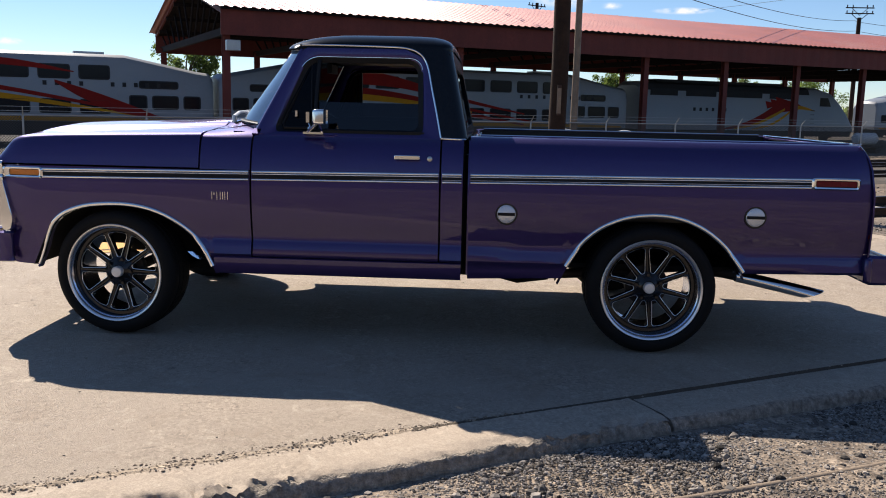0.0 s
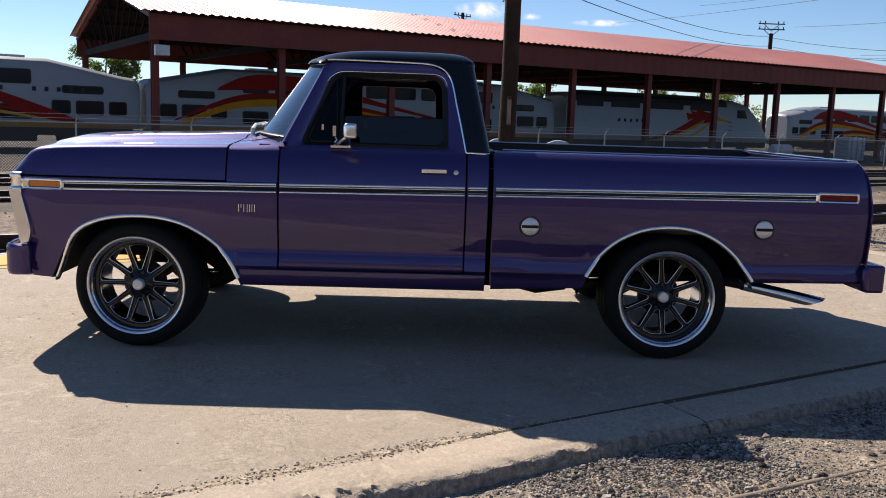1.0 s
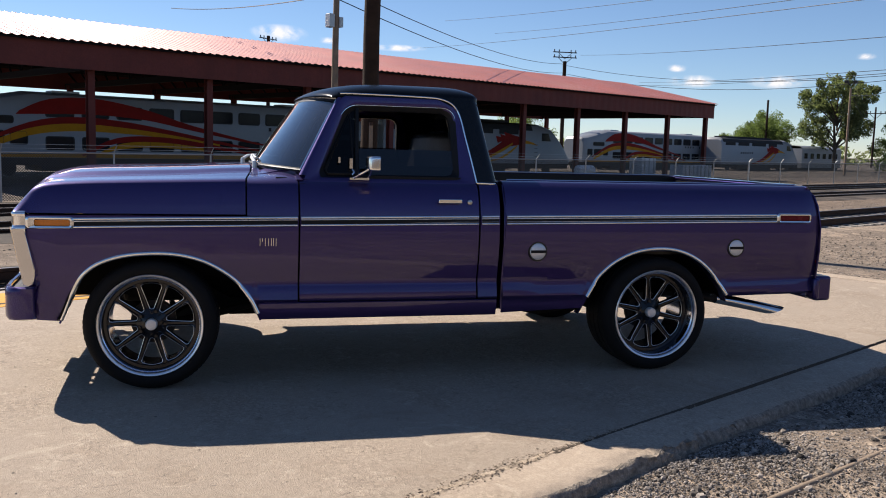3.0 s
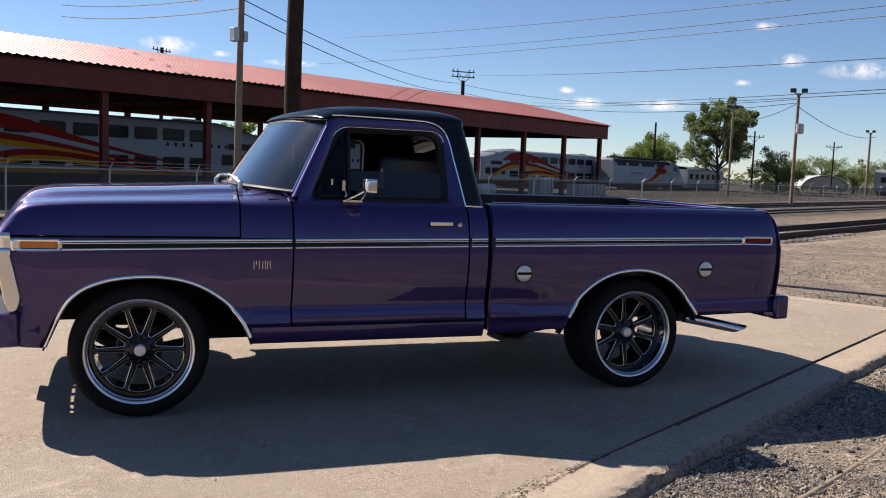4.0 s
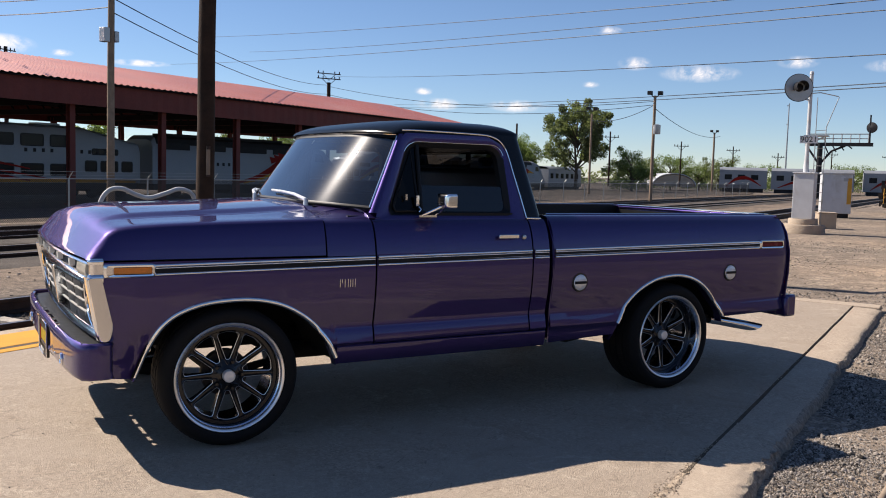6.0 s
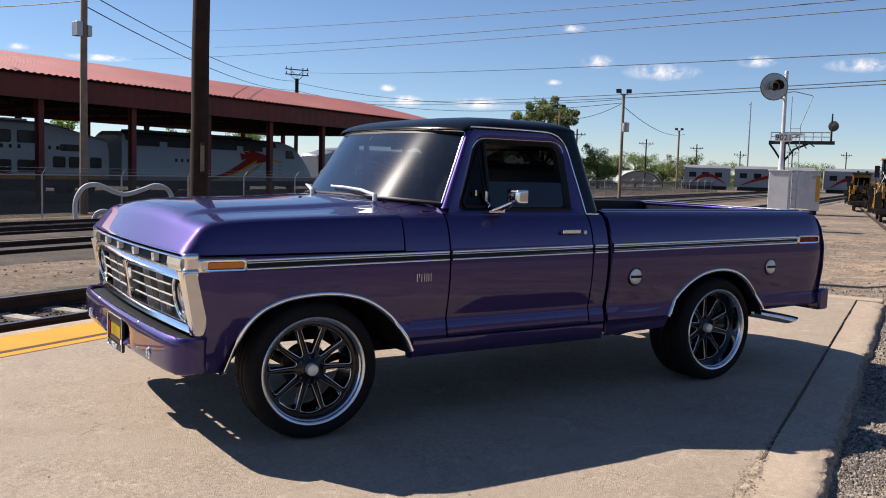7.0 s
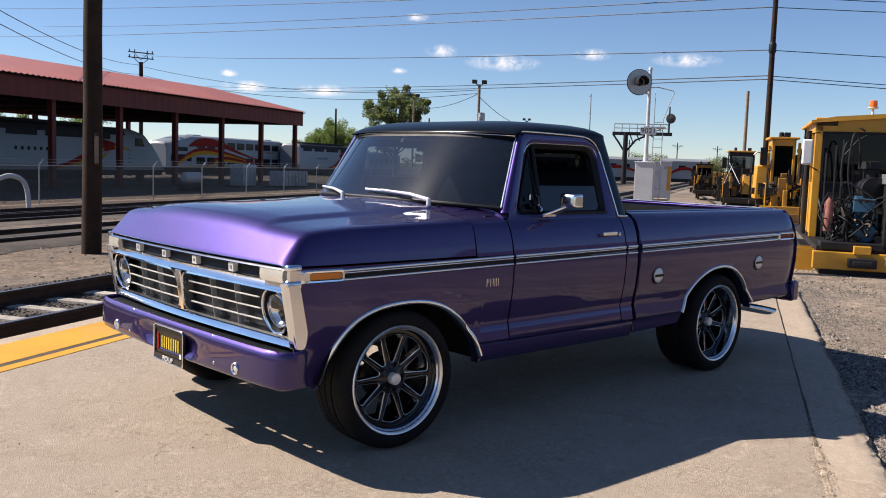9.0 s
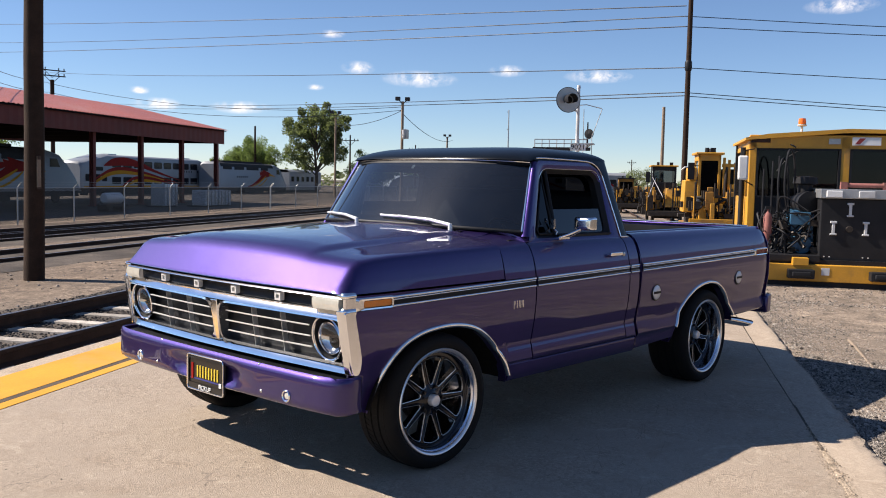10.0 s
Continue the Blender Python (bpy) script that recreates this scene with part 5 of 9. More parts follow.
# wheels
def wheel(m, dish, width):
    """One wheel; its outer face looks along local -y and its axle is local y."""
    lip = -0.012
    s = Shape()
    ring_s = Shape().lathe([(0.2590, lip + 0.013), (0.2610, lip + 0.005), (0.2655, lip + 0.001), (0.2725, lip - 0.001), (0.2765, lip + 0.003), (0.276, lip + 0.012)], (0, 0, 0), (0, 1, 0), 64)
    s.lathe([(0.2610, lip + 0.012), (0.2595, lip + 0.018), (0.2570, lip + 0.022), (0.2520, lip + 0.026), (0.2505, dish * 0.6), (0.249, dish - 0.004), (0.247, dish + 0.02), (0.230, width)], (0, 0, 0), (0, 1, 0), 64)
    w = part("wheel", s, RIM_POLISH, truck, "polished wheel rim with black spokes", place=m)
    part("rim_lip", ring_s, MILLED, w, "bright machined rim lip")
    # tyre with tread grooves
    prof = [(0.270, 0.004), (0.2765, -0.006), (0.288, -0.014), (0.305, -0.018), (0.322, -0.013), (0.337, -0.001), (0.346, 0.016), (0.3495, 0.04)]
    tw = width
    for g in (0.28, 0.5, 0.72):
        prof += [(0.350, tw * g - 0.006), (0.342, tw * g - 0.004), (0.342, tw * g + 0.004), (0.350, tw * g + 0.006)]
    prof += [(0.3495, tw - 0.04), (0.346, tw - 0.016), (0.337, tw + 0.001), (0.322, tw + 0.013), (0.303, tw + 0.018), (0.285, tw + 0.014), (0.268, tw)]
    t = part("tyre", Shape().lathe(prof, (0, 0, 0), (0, 1, 0), 96), RUBBER, w, "black low-profile tyre", smooth=35)
    tr = Shape()
    for k in range(72):
        a = k * 2 * math.pi / 72
        for y0, y1 in ((0.026, 0.055), (tw - 0.055, tw - 0.026)):
            c, d = Vector((math.cos(a), 0, math.sin(a))), Vector((-math.sin(a), 0, math.cos(a)))
            p = [c * 0.3470 + d * e + Vector((0, y, 0)) for e, y in ((-0.010, y0), (0.010, y0), (0.014, y1), (-0.006, y1))]
            tr.prism(p, c * 0.0022)
        for f0, f1, slant in ((0.30, 0.48, 0.5), (0.52, 0.70, -0.5)):
            p = [c * 0.3494 + d * (e + slant * 0.012 * q) + Vector((0, tw * (f0 if q < 0 else f1), 0)) for e, q in ((-0.011, -1), (0.011, -1), (0.011, 1), (-0.011, 1))]
            tr.prism(p, c * 0.0028)
    tagged(part("tread_block", tr, RUBBER, t, smooth=0), kind="stuff")
    # hub
    hub = Shape().lathe([(0.086, dish + 0.05), (0.086, dish + 0.016), (0.078, dish + 0.010), (0.056, dish + 0.006), (0.046, dish - 0.002), (0.036, dish - 0.006)], (0, 0, 0), (0, 1, 0), 40)
    part("hub", hub, WHEEL_BLACK, w)
    cap = Shape().lathe([(0.031, dish), (0.031, dish - 0.028), (0.027, dish - 0.034), (0.012, dish - 0.036), (0.0, dish - 0.036)], (0, 0, 0), (0, 1, 0), 32)
    part("centre_cap", cap, BAR_METAL, w, "silver centre cap")
    for k in range(5):
        nuts = Shape()
        a = k * 2 * math.pi / 5 + 0.31
        nuts.rod((0.070 * math.cos(a), dish + 0.014, 0.070 * math.sin(a)), (0.070 * math.cos(a), dish - 0.006, 0.070 * math.sin(a)), 0.010, 0.009, 6)
        nuts.rod((0.070 * math.cos(a), dish - 0.006, 0.070 * math.sin(a)), (0.070 * math.cos(a), dish - 0.010, 0.070 * math.sin(a)), 0.005, 0.005, 6)
        part("wheel_nut", nuts, WHEEL_BLACK, w, smooth=0)
    # ten spokes, black with bright machined edges
    sp = Shape()
    st = [(0.052, 0.022, dish + 0.002), (0.066, 0.0165, dish + 0.006), (0.085, 0.0135, dish + 0.010), (0.14, 0.0125, dish + 0.009), (0.190, 0.0135, dish + 0.004), (0.212, 0.018, dish - 0.001), (0.224, 0.027, dish - 0.004), (0.232, 0.042, dish - 0.005)]
    rows = []
    for r, h, y in st:
        rows.append([(-h - 0.002, y + 0.034, r), (-h, y + 0.004, r), (-h + 0.0045, y, r), (-h * 0.35, y + 0.005, r), (h * 0.35, y + 0.005, r), (h - 0.0045, y, r), (h, y + 0.004, r), (h + 0.002, y + 0.034, r)])
    n = len(rows[0])
    v = [p for r in rows for p in r]
    for j in range(len(rows) - 1):
        for i in range(n - 1):
            sp.add([v[j * n + i], v[j * n + i + 1], v[(j + 1) * n + i + 1], v[(j + 1) * n + i]], [(0, 1, 2, 3)], 0)
    face = Shape().lathe([(0.226, dish + 0.03), (0.2275, dish - 0.001), (0.231, dish - 0.005), (0.247, dish - 0.006), (0.249, dish + 0.01)], (0, 0, 0), (0, 1, 0), 64)
    part("rim_face", face, WHEEL_BLACK, w)
    base = part("spoke", sp, WHEEL_BLACK, w, smooth=35, tidy=True)
    # bright machined edge round each of the ten openings between the spokes
    face_y = lambda r: lerp(r, [(q[0], q[2]) for q in st])
    loop = rounded([(-0.0085, 0.080, 0.008), (0.0085, 0.080, 0.008), (0.0570, 0.212, 0.017), (0.0, 0.2260, 0.04), (-0.0570, 0.212, 0.017)], 7)
    wide = rounded([(-0.0103, 0.0782, 0.0095), (0.0103, 0.0782, 0.0095), (0.0596, 0.2128, 0.018), (0.0, 0.2279, 0.04), (-0.0596, 0.2128, 0.018)], 7)
    turn = pose(0, 0, 0, 0, 18, 0)
    eg = Shape()
    eg.ring([(a, face_y(r) - 0.0025, r) for a, r in wide], [(a, face_y(r) - 0.0015, r) for a, r in loop])
    eg.ring([(a, face_y(r) - 0.0015, r) for a, r in loop], [(a, face_y(r) + 0.004, r) for a, r in loop])
    edge = part("machined_edge", eg, MILLED, w, "bright machined edge", smooth=30, tidy=True, place=turn)
    for k in range(1, 10):
        o = new("machined_edge", edge.data)
        o.parent = w
        o.matrix_basis = pose(0, 0, 0, 0, 18 + 36 * k, 0)
    for k in range(1, 10):
        o = new("spoke", base.data)
        o.parent = w
        o.matrix_basis = pose(0, 0, 0, 0, 36 * k, 0)
    drum = Shape().lathe([(0.0, dish + 0.07), (0.116, dish + 0.07), (0.120, dish + 0.08), (0.120, dish + 0.11), (0.0, dish + 0.11)], (0, 0, 0), (0, 1, 0), 40)
    part("brake_disc", drum, MACH_GREASE, w)
    return w


for x, dish, width in ((0.0, 0.050, 0.235), (2.967, 0.085, 0.285)):
    y = 0.030 if x == 0 else 0.020
    steer = 0.0 if x else -3.5
    wheel(pose(x, y, 0.350, 0, -5 if x else 18, steer), dish, width)
    wheel(pose(x, 2.0 - y, 0.350, 0, 11, 180 + steer), dish, width)


# ---- the rail yard: u runs along the tracks, v across them ----
YAW = 29.0
YARD = pose(0, 0, 0, 0, 0, YAW)
CY, SY = math.cos(radians(YAW)), math.sin(radians(YAW))


def uv(u, v, z=0.0):
    return Vector((u * CY - v * SY, u * SY + v * CY, z))


def at_uv(u, v, z=0.0, turn=0.0):
    p = uv(u, v, z)
    return pose(p.x, p.y, p.z, 0, 0, YAW + turn)


def fall(u):
    """The yard rises very gently along the tracks."""
    return 0.001 * (max(-60.0, min(150.0, u)) - 40.0)


def ground_z(u, v):
    far = smooth01((v - 8.0) / 20.0)
    side = -0.20 * smooth01((u - 9.0) / 22.0)
    z = lerp(v, [(-400, -0.3), (-30, -0.22), (-6, -0.11), (-2.3, -0.07), (-1.9, -0.13), (3.6, -0.13), (4.3, -0.37), (8.0, -0.36), (13.0, -0.42), (27.0, -0.92), (400, -0.95)])
    if v < 4.3:
        z += side if v > -3 else side * 0.6
    return z + far * fall(u)


# ground: one sheet out to the horizon
def ground_material():
    m, n, l, b = tree_of("yard_gravel")
    co = n.new("ShaderNodeTexCoord").outputs["Object"]
    big = noise_node(n, l, 0.22, 6.0, 0.62, co, 0.5)
    mid = noise_node(n, l, 2.6, 5.0, 0.65, co)
    peb = n.new("ShaderNodeTexVoronoi")
    peb.inputs["Scale"].default_value = 75.0
    l.new(co, peb.inputs["Vector"])
    dust = (0.345, 0.273, 0.207)
    grey = (0.215, 0.175, 0.138)
    c = mix(n, l, ramp(n, l, big.outputs["Fac"], 0.40, 0.62).outputs["Color"], grey, dust)
    c = mix(n, l, ramp(n, l, mid.outputs["Fac"], 0.38, 0.62).outputs["Color"], mix(n, l, 0.6, c, (0.10, 0.082, 0.068)), c)
    sep = n.new("ShaderNodeSeparateXYZ")
    l.new(co, sep.inputs[0])
    edge = n.new("ShaderNodeMath")
    edge.operation = "MULTIPLY_ADD"
    edge.inputs[1].default_value = 3.0
    l.new(big.outputs["Fac"], edge.inputs[0])
    l.new(sep.outputs["Y"], edge.inputs[2])
    span = n.new("ShaderNodeMapRange")
    span.inputs["From Min"].default_value, span.inputs["From Max"].default_value = 7.6, 10.5
    l.new(edge.outputs[0], span.inputs["Value"])
    c = mix(n, l, span.outputs["Result"], c, mix(n, l, 1.0, c, (0.74, 0.71, 0.69), "MULTIPLY"))
    far = n.new("ShaderNodeMapRange")
    far.inputs["From Min"].default_value, far.inputs["From Max"].default_value = 28.0, 34.0
    l.new(edge.outputs[0], far.inputs["Value"])
    c = mix(n, l, far.outputs["Result"], c, mix(n, l, 0.6, c, (0.075, 0.072, 0.070)))
    pc = ramp(n, l, peb.outputs["Color"], 0.1, 0.9, (0.45, 0.45, 0.45, 1), (1.4, 1.38, 1.34, 1))
    c = mix(n, l, 0.8, c, pc.outputs["Color"], "MULTIPLY")
    rock = n.new("ShaderNodeTexVoronoi")
    rock.inputs["Scale"].default_value = 19.0
    l.new(co, rock.inputs["Vector"])
    heap = noise_node(n, l, 0.9, 5.0, 0.7, co, 0.6)
    rc = ramp(n, l, rock.outputs["Color"], 0.15, 0.85, (0.42, 0.42, 0.44, 1), (1.5, 1.5, 1.48, 1))
    c = mix(n, l, ramp(n, l, heap.outputs["Fac"], 0.42, 0.60, (0.12, 0.12, 0.12, 1), (0.85, 0.85, 0.85, 1)).outputs["Color"], c, mix(n, l, 1.0, c, rc.outputs["Color"], "MULTIPLY"))
    l.new(c, b.inputs["Base Color"])
    b.inputs["Roughness"].default_value = 0.92
    b.inputs["Specular IOR Level"].default_value = 0.2
    bump(n, l, b, peb.outputs["Distance"], 0.45, 0.008)
    return m


GRAVEL = ground_material()
us = sorted(set([-2500, -1200, -600, -300, -150, -100, -60, -40] + list(range(-30, 60, 2)) + list(range(60, 160, 6)) + [200, 300, 600, 1200, 2500] + [-1, 0, 1, 2, 3, 4, 5, 6, 7, 8, 9]))
vs = sorted(set([-2500, -1000, -400, -150, -60, -30, -15, -10, -6, -5, -4, -3.5, -3, -2.6, -2.3, -1.95, -1, 1, 2.6, 3.6, 3.75, 4.0, 4.3, 5, 6, 7, 8] + list(range(9, 30)) + [33, 38, 45, 60, 90, 150, 300, 600, 1200, 2500]))
s = Shape()
s.grid([[(u, v, ground_z(u, v) + (0.02 * noise.noise((u * 0.7, v * 0.7, 0)) if -40 < u < 60 and -12 < v < 30 and not 4.2 < v < 7.2 else 0)) for v in vs] for u in us], flip=True)
tagged(part("ground", s, GRAVEL, None, smooth=60, place=YARD), "dusty tan gravel ground of a rail yard", "ground", kind="structure")

# platform slab: u -40 to 8.4, v -2.3 to 3.72
slab = Shape().box(-40, 7.92, -1.985, 3.52, -0.30, 0.0)
platform = tagged(part("pavement", slab, CONCRETE, None, smooth=0, place=YARD), "sunlit beige concrete slab with hairline cracks", "pavement", kind="structure")
lipb = Shape().box(-40, 8.22, 3.525, 3.72, -0.34, -0.004)
tagged(part("platform_edge", lipb, KERB, None, smooth=0, bevel=0.012, place=YARD), "pale concrete platform edge beam", "platform edge", kind="structure")
endb = Shape().box(7.94, 8.22, -2.27, 3.52, -0.30, 0.004)
tagged(part("platform_end", endb, KERB, None, smooth=0, bevel=0.012, place=YARD), "pale concrete end strip of the slab", "kerb", kind="structure")
for name, a, b in (("platform_line", 3.07, 3.524), ("platform_line", 2.90, 3.00)):
    q = Shape().box(-40, 7.9, a, b, -0.002, 0.004)
    tagged(part(name, q, YELLOW_LINE, None, smooth=0, place=YARD), "worn yellow platform safety line", "painted line", kind="structure")
q = Shape().box(-40, 7.9, 3.004, 3.066, -0.002, 0.003)
tagged(part("platform_line", q, JOINT, None, smooth=0, place=YARD), "dark groove between the yellow lines", "joint", kind="structure")

# kerb strip in two cast lengths with a broken outer edge
rng = random.Random(4)


def kerb(u0, u1, drop, seed, ragged):
    """A cast strip whose outer edge is worn to rubble."""
    us_ = [u for u in np.arange(u0, -1.5, 0.25)] if u0 < -1.5 else []
    us_ += list(np.arange(max(u0, -1.5), u1, 0.014)) + [u1]
    offs = [(0.13, 0.0, 0.0), (0.10, 0.0, 0.25), (0.075, -0.001, 0.55), (0.052, -0.003, 0.85), (0.032, -0.006, 1.0), (0.015, -0.013, 1.0), (0.003, -0.028, 1.0), (-0.004, -0.046, 0.9), (-0.010, -0.066, 0.8), (-0.016, -0.09, 0.7), (-0.026, -0.115, 0.6), (-0.05, -0.24, 0.3)]
    rows = []
    for u in us_:
        u = float(u)
        near = 1.0 if -1.5 < u < 8.5 else 0.2
        worn = ragged * near * (0.35 + 0.9 * smooth01(0.5 + 1.3 * noise.noise((u * 1.1, seed, 2.0))))
        edge = -2.30 + 0.022 * noise.noise((u * 2.2, seed, 0)) * near + 0.05 * worn * max(0.0, noise.noise((u * 4.0, seed, 3.0)))
        r = [(u, -2.00, -0.25), (u, -2.00, drop)]
        for o, z, k in offs:
            d = worn * k
            d *= 1.9
            rough_v = d * (0.022 * noise.noise((u * 13, o * 30, seed)) + 0.012 * noise.noise((u * 37, o * 60, seed)))
            rough_z = d * (0.010 * noise.noise((u * 21, o * 45, seed + 9)) + 0.008 * noise.noise((u * 55, o * 80, seed + 4)) - 0.005)
            r.append((u, edge + o + rough_v, drop + z + rough_z))
        rows.append(r)
    s = Shape()
    w = len(rows[0])
    s.v = [p for r_ in rows for p in r_]
    for j in range(len(rows) - 1):
        for i in range(w - 1):
            s.f.append((j * w + i, j * w + i + 1, (j + 1) * w + i + 1, (j + 1) * w + i))
            s.m.append(1 if i >= 6 else 0)
    s.face(rows[0])
    s.face(rows[-1][::-1])
    s.m[-2:] = [1, 1]
    return s


for u0, u1, drop, seed, rag in ((-40, 2.03, -0.002, 1.3, 1.0), (2.06, 7.93, -0.012, 4.7, 0.38)):
    tagged(part("kerb", kerb(u0, u1, drop, seed, rag), [KERB, RUBBLE], None, smooth=45, tidy=False, place=YARD), "beige concrete kerb strip with a crumbling edge", "kerb", kind="structure")
for u0, u1, step, stuff, label in ((-40.0, -1.5, 0.5, CRUMBS, "crumbling joint along the kerb"), (-1.5, 0.95, 0.012, CRUMBS, "crumbling joint along the kerb"), (0.95, 7.93, 0.012, JOINT, "dark dirt-filled joint along the kerb")):
    q = Shape()
    rows = []
    for u in list(np.arange(u0, u1, step)) + [u1]:
        u = float(u)
        wide = smooth01((1.25 - u) / 0.6)
        w = (0.014 + 0.0125 * wide) * (1 + 0.45 * noise.noise((u * 3.0, 1.0, 0.0)) + 0.35 * noise.noise((u * 19.0, 5.0, 0.0)))
        mid = -1.9925 + 0.004 * (1 - wide) * noise.noise((u * 1.7, 9.0, 0.0))
        hi = 0.0005 * (1 - wide) + wide * (0.002 + 0.004 * noise.noise((u * 34.0, 2.0, 2.0)))
        drop = -0.0115 if u > 2.05 else -0.001
        lo = -0.004
        rows.append([(u, mid - w * (1 + 0.4 * noise.noise((u * 24.0, 8.0, 1.0))), drop - 0.002), (u, mid - 0.4 * w, drop + hi + 0.002 * wide * noise.noise((u * 50.0, 1.0, 2.0))), (u, mid + 0.4 * w, hi + 0.002 * wide * noise.noise((u * 47.0, 6.0, 2.0))), (u, mid + w * (1 + 0.5 * noise.noise((u * 22.0, 3.0, 1.0))), lo)])
    q.grid(rows, flip=True)
    tagged(part("joint", q, stuff, None, smooth=0, place=YARD), label, "joint", kind="structure")
# grit and chips lying along the joint and the slab
grit = Shape()


def pebble(s, c, r, rr):
    top = Vector((rr.uniform(-0.2, 0.2) * r, rr.uniform(-0.2, 0.2) * r, r * rr.uniform(0.5, 0.9)))
    a0 = rr.uniform(0, 6.28)
    m = rr.choice((4, 5, 5, 6))
    base = [Vector((r * rr.uniform(0.7, 1.2) * math.cos(a0 + 6.283 * i / m), r * rr.uniform(0.6, 1.0) * math.sin(a0 + 6.283 * i / m), -0.1 * r)) for i in range(m)]
    mid = [Vector((p.x * rr.uniform(0.6, 0.95), p.y * rr.uniform(0.6, 0.95), r * rr.uniform(0.3, 0.6))) for p in base]
    v = [c + p for p in base + mid] + [c + top]
    f = [(i, (i + 1) % m, m + (i + 1) % m, m + i) for i in range(m)] + [(m + i, m + (i + 1) % m, 2 * m) for i in range(m)]
    s.add(v, f)


crumbs = Shape()
for i in range(5200):
    u = rng.uniform(-1.5, 1.5) if rng.random() < 0.85 else rng.uniform(1.5, 8)
    wide = smooth01((1.35 - u) / 0.7)
    if rng.random() < (0.55 + 0.6 * noise.noise((u * 2.3, 2, 2))) * (0.3 + 0.7 * wide):
        pebble(crumbs, Vector((u, -1.99 + rng.gauss(0.004, 0.008 + 0.016 * wide), 0.0)), rng.choice((0.002, 0.002, 0.003, 0.004, 0.006)) * rng.uniform(0.8, 1.2), rng)
tagged(part("crumbs", crumbs, CRUMBS, None, smooth=0, place=YARD), "loose concrete crumbs lying along the joint", "grit", kind="stuff")
for i in range(260):
    pebble(grit, Vector((rng.uniform(-3, 8), rng.uniform(-1.9, 2.5), 0.0)), rng.uniform(0.003, 0.008), rng)
tagged(part("grit", grit, RUBBLE, None, smooth=0, place=YARD), "small grit and chips lying on the slab", "grit", kind="stuff")

# stones and clods on the dirt between the tracks
clods = Shape()
for i in range(6000):
    u, v = rng.uniform(-2, 34), rng.uniform(7.4, 16.0)
    if rng.random() < 0.35 + 0.9 * noise.noise((u * 0.5, v * 0.6, 8.0)):
        pebble(clods, Vector((u, v, ground_z(u, v) + 0.02 * noise.noise((u * 0.7, v * 0.7, 0)))), rng.choice((0.01, 0.014, 0.018, 0.03)) * rng.uniform(0.8, 1.3), rng)
tagged(part("clods", clods, STONE, None, smooth=0, place=YARD), "scattered stones and clods on the dirt between tracks", "stones", kind="stuff")

# loose gravel beside the kerb
stones = Shape()
for i in range(115000):
    u = rng.uniform(-0.6, 8.6) if rng.random() < 0.4 else rng.uniform(-0.2, 4.2)
    v = -2.33 - abs(rng.gauss(0, 0.55)) if rng.random() < 0.8 else -2.33 - rng.uniform(0, 4.5)
    patch = 0.62 + 0.8 * noise.noise((u * 1.6, v * 1.8, 5.0)) + 0.45 * smooth01((v + 2.9) / 0.5)
    if rng.random() > patch:
        continue
    r = rng.choice((0.002, 0.0025, 0.003, 0.003, 0.0035, 0.004, 0.005, 0.006, 0.008)) * rng.uniform(0.7, 1.3)
    if rng.random() < 0.030:
        r *= 2.6
    pebble(stones, Vector((u, v, ground_z(u, v) + 0.02 * noise.noise((u * 0.7, v * 0.7, 0)) + 0.001)), r, rng)
tagged(part("gravel", stones, STONE, None, smooth=0, place=YARD), "loose grey crushed gravel along the kerb", "gravel", kind="stuff")
stones = Shape()
for i in range(38000):
    u = 8.4 + 16.0 * rng.random() ** 1.7
    v = rng.uniform(-6, 3.2)
    if rng.random() > 0.55 + 0.8 * noise.noise((u * 0.9, v * 0.9, 4.0)):
        continue
    pebble(stones, Vector((u, v, ground_z(u, v) + 0.003)), rng.choice((0.004, 0.005, 0.006, 0.008, 0.010, 0.016)) * rng.uniform(0.8, 1.3), rng)
tagged(part("gravel", stones, STONE, None, smooth=0, place=YARD), "scattered gravel on the open dirt", "gravel", kind="stuff")
pipe = Shape().tube([uv(u, -2.83 - 0.05 * (u - 1.65) + 0.012 * math.sin(u * 2.1), -0.086 + 0.006 * math.sin(u * 1.3)) for u in np.arange(0.9, 5.6, 0.2)], 0.019, 10)
tagged(part("buried_pipe", pipe, TAN_PIPE, None), "dust-covered tan pipe half buried in the gravel", "pipe")


# ---- tracks ----
def rail_shape(v, u0, u1, top, step=4.0):
    prof = [(-0.07, 0.0), (-0.07, 0.012), (-0.010, 0.035), (-0.010, 0.115), (-0.036, 0.128), (-0.036, 0.158), (-0.028, 0.165), (0.028, 0.165), (0.036, 0.158), (0.036, 0.128), (0.010, 0.115), (0.010, 0.035), (0.07, 0.012), (0.07, 0.0)]
    s = Shape()
    n = max(2, int((u1 - u0) / step))
    rows = []
    for i in range(n + 1):
        u = u0 + (u1 - u0) * i / n
        rows.append([(u, v + a, top(u) - 0.165 + b) for a, b in prof])
    w = len(prof)
    k = 0
    s.v = [p for r in rows for p in r]
    for j in range(n):
        for i in range(w - 1):
            s.f.append((j * w + i, (j + 1) * w + i, (j + 1) * w + i + 1, j * w + i + 1))
            s.m.append(1 if i == 6 else 0)
    return s


